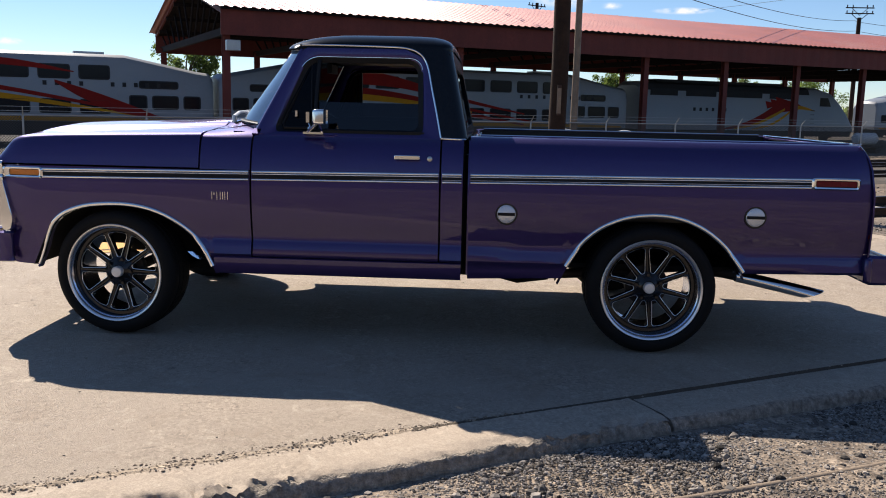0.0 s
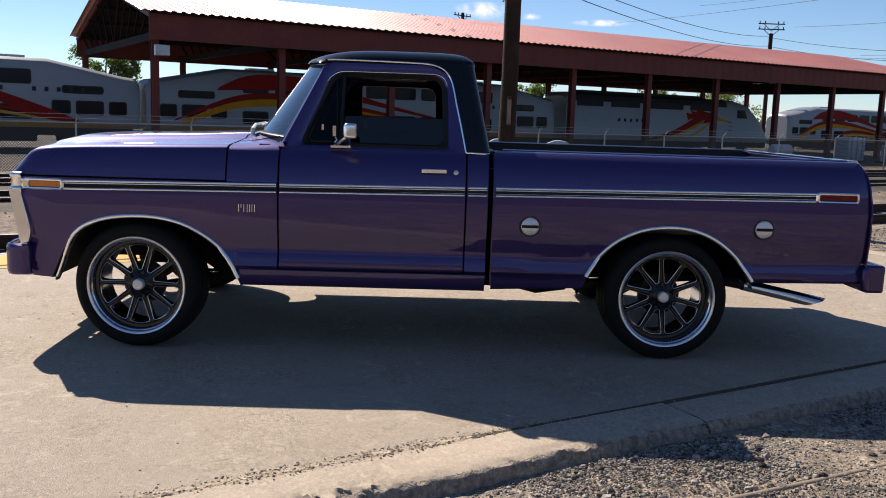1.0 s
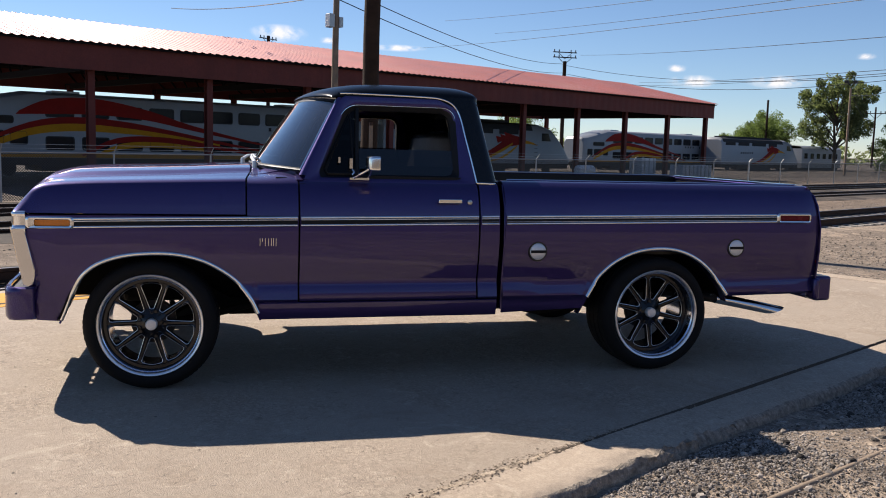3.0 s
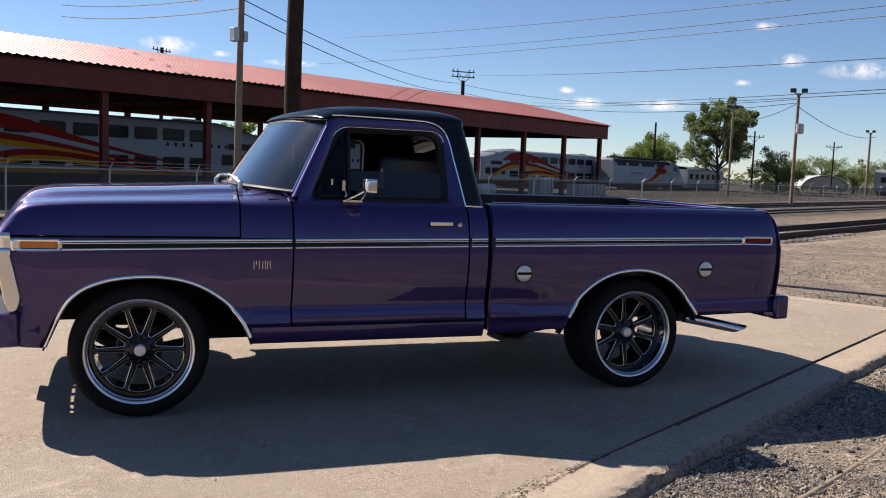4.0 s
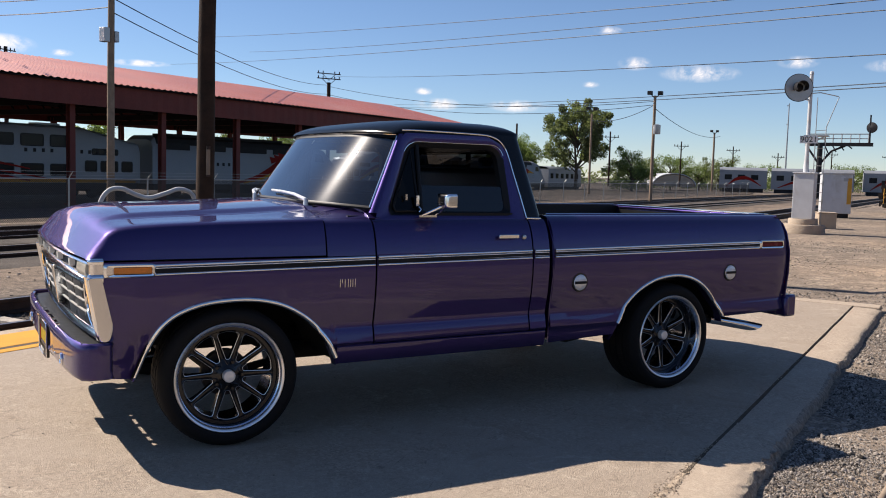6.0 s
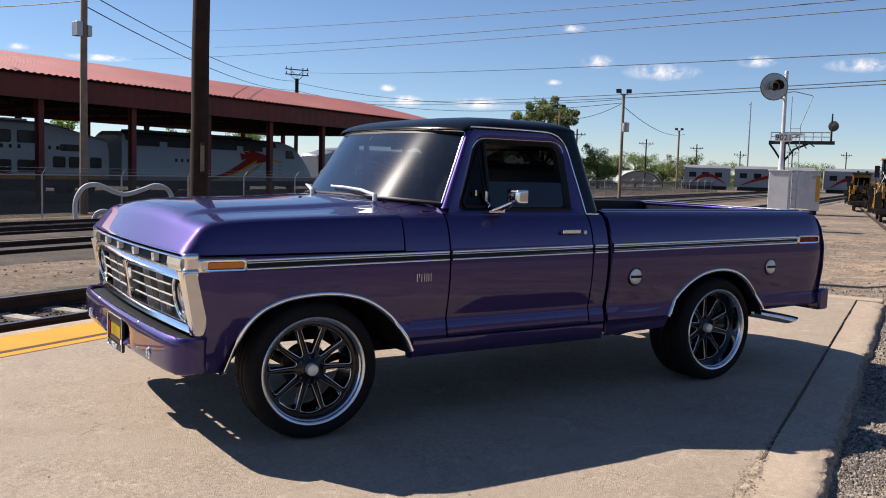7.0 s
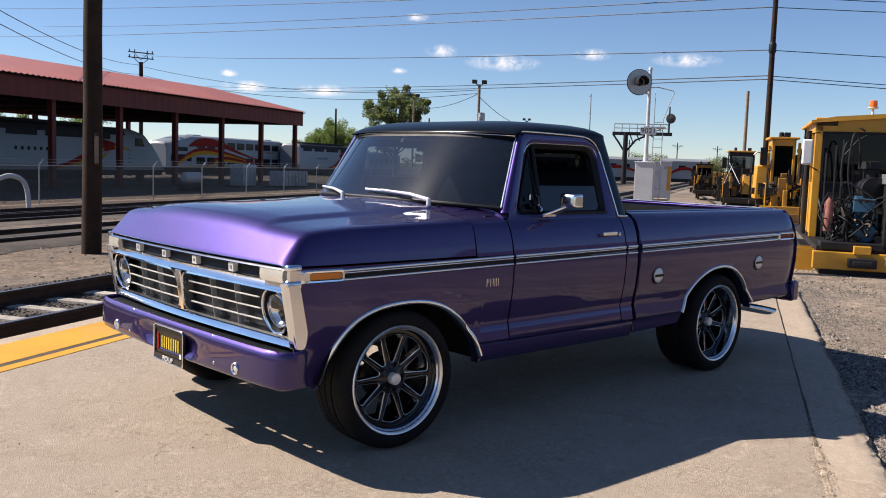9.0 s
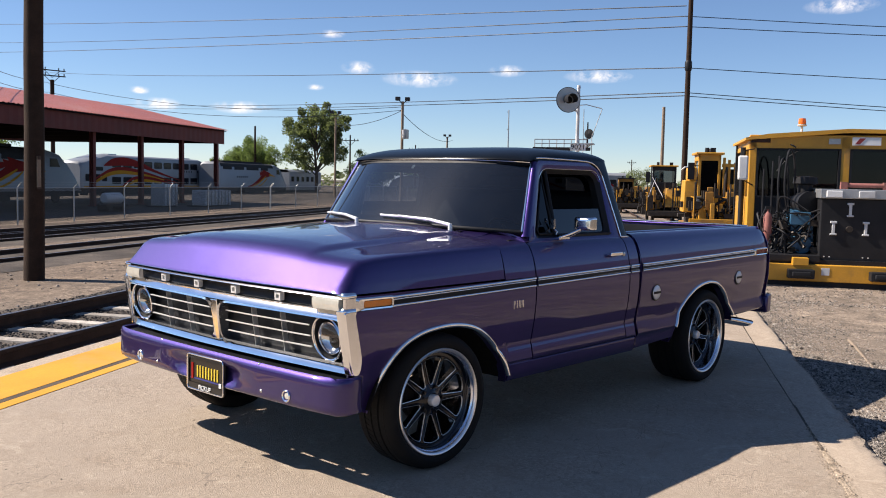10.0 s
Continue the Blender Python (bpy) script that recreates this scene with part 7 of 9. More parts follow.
def fence(stops, v, height, label):
    t = thing("chain_link_fence", label, "fence", YARD, group="yard fences")
    mesh = Shape()
    rows = []
    tops = []
    pm = None
    for u in stops:
        zb = ground_z(u, v)
        if pm is None:
            s = Shape().rod((0, 0, 0), (0, 0, height), 0.035, 0.035, 8)
            s.rod((0, 0, height), (0, -0.25, height + 0.28), 0.022, 0.015, 6)
            o = part("post", s, GALV, t, smooth=30)
            pm = o.data
        else:
            o = new("post", pm)
            o.parent = t
        o.matrix_basis = pose(u, v, zb)
        rows.append([(u, v + 0.04, zb + 0.04), (u, v + 0.04, zb + height)])
        tops.append((u, v, zb + height))
    mesh.grid(rows)
    part("chain_link", mesh, LINK, t, smooth=0)
    part("top_rail", Shape().tube(tops, 0.024, 6), GALV, t)
    for k in range(2):
        part("barbed_wire", Shape().tube([(u, y - 0.12 * (k + 1), z + 0.14 * (k + 1)) for u, y, z in tops], 0.008, 4), GALV, t)
    return t


fence([-31.2 + 3.9 * i for i in range(16)] + [31.15, 35.28, 39.7, 44.5, 49.3, 54.1, 59.0], 27.5, 1.70, "galvanised chain-link fence with angled barbed-wire arms")
fence([59.15 + 4.9 * i for i in range(19)], 27.5, 1.70, "galvanised chain-link fence stretching into the distance")


# ---- poles and wires ----
def pole(u, v, top, r0, r1, material, label, name="utility_pole", base=None, lean=(0, 0), group="yard poles"):
    zb = ground_z(u, v) if base is None else base
    t = thing(name, label, "utility pole", at_uv(u, v, zb), group=group)
    s = Shape()
    n = 9
    rr = random.Random(int(u * 10))
    s.tube([(lean[0] * i / n + 0.01 * rr.uniform(-1, 1), lean[1] * i / n, (top - zb) * i / n) for i in range(n + 1)], [r0 + (r1 - r0) * i / n for i in range(n + 1)], 16)
    part("pole_shaft", s, material, t, smooth=50)
    return t


near = pole(8.98, 9.38, 11.0, 0.172, 0.13, WOOD_POLE, "dark creosoted wooden utility pole standing in the dirt", lean=(0.10, -0.05))
s = Shape().box(-0.105, -0.025, -0.180, -0.150, 1.60, 2.14)
tag = part("pole_tag", s, PALE_POLE, near, "worn pale paper strip", smooth=0, bevel=0.004)
part("tag_head", Shape().box(-0.105, -0.025, -0.184, -0.15, 2.08, 2.145).box(-0.105, -0.025, -0.184, -0.15, 1.575, 1.61), RUST, tag, smooth=0)
s = Shape().tube([(0.175, 0.02, 0.0), (0.178, 0.02, 4.0), (0.17, 0.02, 8.0)], 0.014, 6)
part("ground_wire", s, GALV, near)

bp = pole(22.6, 28.9, 12.5, 0.17, 0.12, PALE_POLE, "weathered light wooden pole with a grey equipment box", lean=(0.12, 0))
s = Shape().box(-0.42, -0.14, -0.2, 0.15, 7.45, 8.05).box(0.12, 0.34, -0.2, 0.15, 7.5, 7.95)
part("equipment_box", s, GALV, bp, smooth=0, bevel=0.02)
part("conduit", Shape().tube([(0.16, -0.05, 0.2), (0.16, -0.05, 6.9)], 0.03, 6), GALV, bp)


def crossarms(t, h, n, w, turn=0.0, gap=0.9):
    for k in range(n):
        z = h - 0.35 - gap * k
        a = Vector((math.cos(radians(turn)), math.sin(radians(turn)), 0))
        s = Shape()
        s.tube([a * -w + Vector((0, 0, z)), a * w + Vector((0, 0, z))], 0.075, 4)
        for q in (-0.9, -0.5, 0.5, 0.9):
            c = a * (w * q) + Vector((0, 0, z))
            s.rod(c, c + Vector((0, 0, 0.3)), 0.05, 0.07, 6)
        s.tube([a * -w * 0.6 + Vector((0, 0, z)), Vector((0, 0, z - 0.8)), a * w * 0.6 + Vector((0, 0, z))], 0.04, 4)
        part("crossarm", s, WOOD_POLE, t, smooth=0)


def floodlights(t, h, turn=0.0):
    for d in (-0.46, 0.46):
        a = Vector((math.cos(radians(turn)), math.sin(radians(turn)), 0))
        c = a * d + Vector((0, 0, h + 0.1))
        s = Shape().box(c.x - 0.20, c.x + 0.20, c.y - 0.20, c.y + 0.20, c.z - 0.14, c.z + 0.20)
        s.rod(a * d * 0.1 + Vector((0, 0, h - 0.3)), c, 0.05, 0.05, 6)
        part("floodlight", s, MACH_DARK, t, smooth=0, bevel=0.06)


fp = pole(83.5, 64.8, 11.9, 0.25, 0.22, WOOD_POLE, "tall dark pole with stacked crossarms behind the shed", base=-0.6)
crossarms(fp, 13.9, 2, 1.5, -30, 0.6)
ffp = pole(58.0, 90.0, 14.0, 0.25, 0.2, WOOD_POLE, "distant dark pole with slanted crossarms", base=-0.6)
crossarms(ffp, 14.6, 2, 1.5, 15, 1.3)
fl = pole(74.8, 21.6, 8.7, 0.15, 0.12, PALE_POLE, "brown wooden pole with twin floodlights and a transformer")
floodlights(fl, 9.5, -60)
part("transformer", Shape().lathe([(0.0, 0.0), (0.3, 0.0), (0.32, 0.1), (0.32, 0.8), (0.0, 0.9)], (-0.35, -0.4, 6.0), (0, 0, 1), 16), GALV, fl)
tl = pole(99.4, 37.1, 9.0, 0.14, 0.11, PALE_POLE, "weathered wooden pole with a floodlight", base=-0.7)
floodlights(tl, 10.2, -60)
f2 = pole(142.8, 33.1, 9.0, 0.19, 0.14, PALE_POLE, "far pole with twin floodlights", base=-0.4)
floodlights(f2, 9.5, -60)
for u, v, top in ((128.4, 45.3, 8.4), (160.6, 43.4, 8.3), (182.4, 39.0, 8.3), (194.0, 32.4, 7.4), (210.0, 24.0, 8.5), (225.0, 14.0, 8.5), (245.0, 5.0, 8.5)):
    q = pole(u, v, top, 0.15, 0.11, WOOD_POLE, "far wooden pole with crossarms", base=0.0)
    crossarms(q, top - 0.5, 1, 1.35, -60)
pole(131.7, 62.9, 9.9, 0.2, 0.15, WOOD_POLE, "far bare dark pole beside the trees", base=0.0)
rp = pole(50.85, -2.75, 14.5, 0.18, 0.13, WOOD_POLE, "tall brown wooden utility pole behind the track machines", base=-0.3)
part("pole_band", Shape().lathe([(0.17, 0.0), (0.21, 0.1), (0.21, 0.5), (0.17, 0.6)], (0, 0, 8.6), (0, 0, 1), 14), MACH_DARK, rp)
pole(70.9, -1.6, 7.9, 0.15, 0.12, PALE_POLE, "short weathered pole stub", base=-0.3)
mast = thing("radio_mast", "thin grey radio mast far away", "mast", at_uv(213.3, 34.1, 0))
part("mast_tube", Shape().rod((0, 0, 0), (0, 0, 19.3), 0.22, 0.12, 6), GALV, mast)
part("aerial", Shape().rod((-2.2, 0, 18.6), (0, 0, 18.8), 0.10, 0.08, 6).rod((-2.0, 0, 14.4), (0, 0, 14.5), 0.08, 0.08, 6), GALV, mast)


def wire(p, q, sag, r, name="overhead_wire"):
    p, q = Vector(p), Vector(q)
    pts = [p.lerp(q, k / 14) - Vector((0, 0, sag * 4 * (k / 14) * (1 - k / 14))) for k in range(15)]
    tagged(part(name, Shape().tube(pts, r, 5), MACH_DARK, None), "thin dark overhead wire", "wire", group="overhead wires")


W = lambda u, v, z: uv(u, v, z)
RP = (50.9, -2.5)
for za, (u, v, z) in zip((7.05, 6.85, 8.5, 10.9, 11.5, 12.1), ((179.4, 119.6, 17.7), (179.4, 119.6, 17.0), (171.2, 131.0, 23.9), (144.9, 159.3, 24.8), (157.7, 146.7, 28.7), (149.2, 155.3, 31.4))):
    wire(W(*RP, za), W(u, v, z), 0.6, 0.030)
for za, (u, v, z) in zip((7.05, 6.85, 8.5, 10.9, 11.5), ((54.14, -14.37, 6.44), (54.14, -14.37, 6.2), (54.16, -14.27, 8.29), (54.19, -14.13, 11.06), (54.2, -14.11, 11.52))):
    wire(W(*RP, za), W(RP[0] + (u - RP[0]) * 6, RP[1] + (v - RP[1]) * 6, za + (z - za) * 3), 0.5, 0.024)
wire(W(74.8, 21.6, 7.9), W(99.4, 37.1, 8.2), 0.6, 0.028)
wire(W(74.8, 21.6, 7.6), W(142.8, 32.2, 8.4), 1.0, 0.03)
wire(W(99.4, 37.1, 8.6), W(128.4, 45.3, 6.8), 1.2, 0.028)
wire(W(22.6, 28.9, 8.45), W(84.2, 65.8, 11.7), 0.9, 0.024)
wire(W(22.6, 28.9, 7.85), W(84.2, 65.8, 10.6), 0.9, 0.024)
wire(W(84.2, 65.8, 11.6), W(74.8, 21.6, 8.2), 1.3, 0.024)
wire(W(84.2, 65.8, 10.6), W(74.8, 21.6, 7.9), 1.5, 0.024)
wire(W(22.6, 28.9, 8.6), W(29.5, 58.35, 11.7), 0.3, 0.024)
wire(W(22.6, 28.9, 8.0), W(29.5, 58.35, 10.9), 0.3, 0.024)


# ---- trees ----
def tree(u, v, height, spread, leaf, seed, label, base=0.0, leaves=2600, trunk_r=0.3, low=0.25):
    r = random.Random(seed)
    t = thing("tree", label, "tree", at_uv(u, v, base), group="far trees")
    wood, crown = Shape(), Shape()
    wood.tube([(0, 0, -0.5), (0.05 * height * r.uniform(-0.4, 0.4), 0, height * 0.25), (0.05 * height * r.uniform(-1, 1), 0.03 * height, height * 0.5), (0, 0, height * 0.82)], [trunk_r, trunk_r * 0.8, trunk_r * 0.5, trunk_r * 0.12], 8)
    tips = []
    airy = low >= 0.2
    for k in range(26 if airy else 15):
        z0 = height * r.uniform(0.18, 0.6)
        a = r.uniform(0, 6.283)
        reach = spread * r.uniform(0.45, 1.0)
        z1 = min(height * 0.97, z0 + height * r.uniform(0.12, 0.42))
        e = Vector((reach * math.cos(a), reach * math.sin(a), z1))
        wood.tube([(0, 0, z0), (e.x * 0.45, e.y * 0.45, z0 + (z1 - z0) * 0.6), tuple(e)], [trunk_r * 0.4, trunk_r * 0.25, trunk_r * 0.06], 6)
        fat = 0.62 if airy else 0.85
        tips.append((e, fat * spread * r.uniform(0.24, 0.42)))
        tips.append((e + Vector((0.1 * e.x, 0.1 * e.y, 0.08 * height)), fat * spread * r.uniform(0.16, 0.28)))
        tips.append((Vector((e.x * 0.55, e.y * 0.55, z0 + (z1 - z0) * 0.8)), fat * spread * r.uniform(0.22, 0.36)))
    for k in range(5):
        tips.append((Vector((spread * r.uniform(-0.35, 0.35), spread * r.uniform(-0.35, 0.35), height * r.uniform(0.78, 0.95))), spread * r.uniform(0.2, 0.34)))
    if low < 0.2:
        for k in range(14):
            a = r.uniform(0, 6.283)
            tips.append((Vector((spread * 0.75 * math.cos(a), spread * 0.75 * math.sin(a), height * r.uniform(0.08, 0.35))), spread * 0.36))
    size = height * 0.010 + 0.075
    leaves *= 4
    for i in range(leaves):
        c, rad = r.choice(tips)
        d = Vector((r.gauss(0, 1), r.gauss(0, 1), r.gauss(0, 0.75)))
        p = c + d.normalized() * rad * (r.random() ** 0.4)
        if p.z < height * 0.05:
            continue
        a = Vector((r.uniform(-1, 1), r.uniform(-1, 1), r.uniform(-1, 1))).normalized()
        b = a.orthogonal().normalized()
        c2 = a.cross(b)
        q = size * r.uniform(0.6, 1.3)
        crown.add([p - b * q, p - c2 * q * 0.5, p + b * q, p + c2 * q * 0.5], [(0, 1, 2, 3)])
    part("trunk", wood, BARK, t, smooth=40)
    part("crown", crown, leaf, t, smooth=0)
    return t


tree(135.8, 53.7, 13.9, 5.6, LEAF_DRY, 11, "tall dusty-green cottonwood tree with gaps in its crown", -0.9, 4800, 0.33)
tree(140.6, 67.2, 9.2, 4.6, LEAF, 12, "broad green tree beyond the far locomotive", -0.9, 3600, 0.3, 0.1)
tree(138.0, 71.0, 7.0, 4.2, LEAF, 13, "low green tree beyond the shed", -0.9, 2800, 0.3, 0.1)
tree(139.0, 45.2, 6.6, 3.6, LEAF, 14, "rounded green tree by the far fence", -0.9, 2400, 0.3, 0.1)
tree(134.0, 62.0, 7.6, 3.6, LEAF, 15, "green tree beside the far coaches", -0.9, 2600, 0.3, 0.1)
for k, (u, v, h, w) in enumerate(((172, 56, 6.2, 4.6), (179, 50.5, 7.0, 4.2), (184, 46, 5.6, 4.4), (182, 41, 6.6, 3.8), (190, 36, 5.4, 4.2), (214, 20, 6.0, 4.8), (222, 3, 6.0, 5.0), (230, -12, 5.2, 4.8), (104, 90, 8.2, 5.0), (92, 90, 7.2, 3.0), (69.5, 89, 7.4, 2.6), (16.5, 90, 9.0, 3.2))):
    tree(u, v, h, w, LEAF if k % 3 else LEAF_DRY, 30 + k, "far green tree behind the rail yard", -0.9, 1700, 0.25, 0.1)
# low far scrub that nobody could count
scrub = Shape()
for i in range(9000):
    a = rng.uniform(-0.9, 1.9)
    d = rng.uniform(260, 340)
    h = max(0.0, 3.6 + 3.0 * noise.noise((a * 14, 0, 1)) + 1.5 * noise.noise((a * 40, 3, 1)))
    p = Vector((d * math.cos(a), d * math.sin(a), rng.uniform(-0.8, h)))
    b = Vector((rng.uniform(-1, 1), rng.uniform(-1, 1), rng.uniform(-1, 1))).normalized()
    c = b.orthogonal().normalized()
    q = rng.uniform(0.7, 1.5)
    scrub.add([p - b * q, p - c * q * 0.6, p + b * q, p + c * q * 0.6], [(0, 1, 2, 3)])
tagged(part("far_woods", scrub, LEAF_DRY, None, smooth=0), "low line of distant trees and scrub", "woods", kind="stuff")
# distant arched building and low roofs
hut = thing("arched_building", "pale arched-roof building beyond the trees", "building", at_uv(166, 46.0, 0.0, -60))
arc = [(4.0 * math.cos(a), 2.3 * math.sin(a)) for a in np.linspace(0, math.pi, 17)]
part("wall", Shape().prism([(x, 0, z) for x, z in arc], (0, 10, 0)), ROOF_TAN, hut, smooth=0)
part("roof", Shape().grid([[(x * 1.03, y, z * 1.03 + 0.05) for x, z in arc] for y in (-0.3, 10.3)], flip=False), PALE_METAL, hut, smooth=40, solid=0.1)


# ---- signal, cabinets and the small things of the yard ----
def signal():
    SU, SV = 29.2, 1.82
    zb = ground_z(SU, SV)
    t = thing("railway_signal", "silver signal mast with a round target, on a concrete drum base", "railway signal", at_uv(SU, SV, zb))
    part("base_drum", Shape().lathe([(0.0, 0.30), (0.70, 0.30), (0.72, 0.27), (0.72, -0.1)], (0, 0, 0), (0, 0, 1), 40), KERB, t)
    part("base_step", Shape().lathe([(0.0, 0.50), (0.46, 0.50), (0.48, 0.47), (0.48, 0.28)], (0, 0, 0), (0, 0, 1), 36), KERB, t)
    b = Shape().box(-0.33, 0.33, -0.33, 0.33, 0.50, 2.02).box(-0.36, 0.36, -0.36, 0.36, 2.02, 2.07)
    part("case", b, PALE_METAL, t, smooth=0, bevel=0.015)
    part("mast", Shape().rod((0, 0, 2.05), (0, 0, 2.5), 0.10, 0.075, 16).rod((0, 0, 2.4), (0, 0, 5.35), 0.07, 0.06, 16).lathe([(0.0, 0.12), (0.06, 0.1), (0.075, 0.0)], (0, 0, 5.35), (0, 0, 1), 16), PALE_METAL, t)
    c = Vector((-0.22, 0.36, 4.90))
    d = Vector((-0.86, -0.40, 0.0)).normalized()
    part("target", Shape().lathe([(0.0, 0.0), (0.43, 0.0), (0.455, 0.015), (0.46, 0.05), (0.0, 0.05)], c, d, 40), GALV, t, "round grey target")
    part("target_rim", Shape().lathe([(0.43, 0.048), (0.465, 0.052), (0.47, 0.02), (0.46, -0.01)], c, d, 40), MACH_DARK, t)
    hd = Shape().lathe([(0.0, -0.05), (0.20, -0.05), (0.20, 0.0)], c, d, 24)
    rows = [[c + d * k + 0.185 * Vector((d.y * math.cos(a), -d.x * math.cos(a), math.sin(a))) for a in np.linspace(-0.6, math.pi + 0.6, 15)] for k in (0.05, 0.52)]
    hd.grid([[tuple(p) for p in r] for r in rows])
    part("lamp_hood", hd, MACH_DARK, t, solid=0.01)
    part("lamp_lens", Shape().lathe([(0.0, 0.07), (0.12, 0.06), (0.14, 0.05)], c, d, 20), MACH_DARK, t)
    br = Shape().tube([(0, 0, 4.5), (-0.20, 0.3, 4.55), (-0.20, 0.34, 4.75), (-0.1, 0.2, 4.95), (0, 0, 4.98)], 0.035, 8)
    part("bracket", br, PALE_METAL, t)
    ld = Shape()
    for y in (-0.20, -0.52):
        ld.tube([(0.25, y, 0.1), (0.25, y, 3.6), (0.22, y - (0.35 if y < -0.4 else 0.0), 4.6)], 0.014, 6)
    for k in range(11):
        ld.rod((0.25, -0.20, 0.5 + 0.3 * k), (0.25, -0.52, 0.5 + 0.3 * k), 0.010, None, 6)
    ld.tube([(0, 0, 4.72), (0.1, -0.3, 4.75), (0.2, -0.85, 4.62)], 0.016, 6)
    part("ladder", ld, GALV, t)
    part("platform_step", Shape().box(-0.1, 0.45, -0.62, 0.12, 3.28, 3.33).rod((0.1, -0.55, 3.3), (0.0, 0.0, 3.0), 0.02), GALV, t, smooth=0)
    # number board facing the walk
    turn = pose(-0.14, -0.05, 3.17, 0, 0, -YAW - 28 - 26)
    bd = part("number_board", Shape().box(-0.28, 0.28, -0.012, 0.012, -0.125, 0.125), WHITE, t, "white number board", smooth=0, place=turn)
    words("board_digits", "9021", 0.27, pose(0, -0.016, 0.0, 90, 0, 0), MACH_DARK, bd)
    return t


signal()
u, v, w, h = 46.0, 2.9, 1.40, 2.20
t = thing("relay_cabinet", "tall pale grey steel relay cabinet beyond the signal", "cabinet", at_uv(u, v, ground_z(u, v), 12))
part("body", Shape().box(-w / 2, w / 2, -w / 2, w / 2, 0.22, h), PALE_METAL, t, smooth=0, bevel=0.03)
part("lid", Shape().box(-w / 2 - 0.05, w / 2 + 0.05, -w / 2 - 0.05, w / 2 + 0.05, h, h + 0.07), PALE_METAL, t, smooth=0, bevel=0.015)
for x in (-w / 2 + 0.08, w / 2 - 0.22):
    part("foot", Shape().box(x, x + 0.14, -w / 2 + 0.1, w / 2 - 0.1, 0, 0.22), MACH_DARK, t, smooth=0)
part("warning_panel", Shape().box(-w / 2 - 0.012, -w / 2 + 0.02, -w / 2 + 0.02, -w / 2 + 0.22, 0.7, 2.0), MACH_YELLOW, t, smooth=0)
part("vent", Shape().box(-w / 2 - 0.04, -w / 2 + 0.02, -0.50, -0.28, h - 0.36, h - 0.20), GALV, t, smooth=0)
part("door_hinge", Shape().box(-w / 2 - 0.02, -w / 2 + 0.01, w / 2 - 0.08, w / 2 - 0.03, 0.7, 0.95), GALV, t, smooth=0)
part("door_hinge", Shape().box(-w / 2 - 0.02, -w / 2 + 0.01, w / 2 - 0.08, w / 2 - 0.03, 1.6, 1.85), GALV, t, smooth=0)
t = thing("concrete_block", "squat tan concrete block beside the signal", "block", at_uv(33.5, 1.66, ground_z(33.5, 1.66), 20))
part("block", Shape().box(-0.34, 0.34, -0.32, 0.32, -0.05, 0.58).box(-0.36, 0.36, -0.34, 0.34, 0.58, 0.63), KERB, t, smooth=0, bevel=0.02)

# cantilever signal bridge far away
t = thing("signal_bridge", "far dark cantilever signal bridge with a railing", "signal bridge", at_uv(105.4, 12.0, -0.4))
part("column", Shape().rod((0, 0, 0), (0, 0, 6.3), 0.33, 0.28, 12), MACH_DARK, t)
s = Shape().box(-0.15, 0.15, -5.4, 1.6, 5.95, 6.35)
s.tube([(0, 1.5, 6.0), (0, 0.9, 5.2), (0, 0.1, 4.0)], 0.12, 6).tube([(0, -2.6, 6.0), (0, -1.2, 5.4), (0, -0.1, 4.0)], 0.12, 6)
for k in range(4):
    s.rod((0, -0.5 - 0.8 * k, 6.0), (0, -0.9 - 0.8 * k, 5.1 + 0.2 * k), 0.07, None, 5)
part("arm", s, MACH_DARK, t, smooth=0)
s = Shape()
for k in range(8):
    s.rod((0, 1.4 - 0.9 * k, 6.3), (0, 1.4 - 0.9 * k, 7.3), 0.06, None, 5)
s.rod((0, 1.4, 7.3), (0, -5.0, 7.3), 0.06, None, 5).rod((0, 1.4, 6.8), (0, -5.0, 6.8), 0.05, None, 5)
part("railing", s, GALV, t, smooth=0)
part("signal_head", Shape().rod((0, -5.0, 6.2), (0, -5.0, 9.4), 0.12, 0.08, 8).lathe([(0.0, -0.1), (0.55, -0.1), (0.6, 0.1), (0.0, 0.2)], (0, -5.2, 8.0), (-1, 0.4, 0), 20), MACH_DARK, t)

# looped white hose and vats by the fence
hose = Shape().tube([tuple(p) for p in fine_curve([tuple(uv(u, v, z)) for u, v, z in ((17.86, 23.6, -0.75), (17.87, 23.6, -0.05), (18.15, 23.5, 0.42), (18.65, 23.4, 0.50), (19.15, 23.2, 0.28), (19.65, 23.1, 0.17), (20.25, 22.9, 0.34), (20.8, 22.8, 0.50), (21.3, 22.7, 0.36), (21.55, 22.7, -0.05), (21.61, 22.7, -0.75))], 5)], 0.085, 10)
tagged(part("hose", hose, HOSE, None), "thick grey-white hose looped above the ground by the fence", "hose")
hose = Shape().tube([tuple(p) for p in fine_curve([tuple(uv(u, v, z)) for u, v, z in ((18.1, 23.0, -0.75), (18.2, 22.9, -0.48), (18.5, 22.8, -0.42), (18.95, 22.8, -0.72))], 5)], 0.085, 10)
tagged(part("hose", hose, HOSE, None), "short grey-white hose loop lying by the fence", "hose")
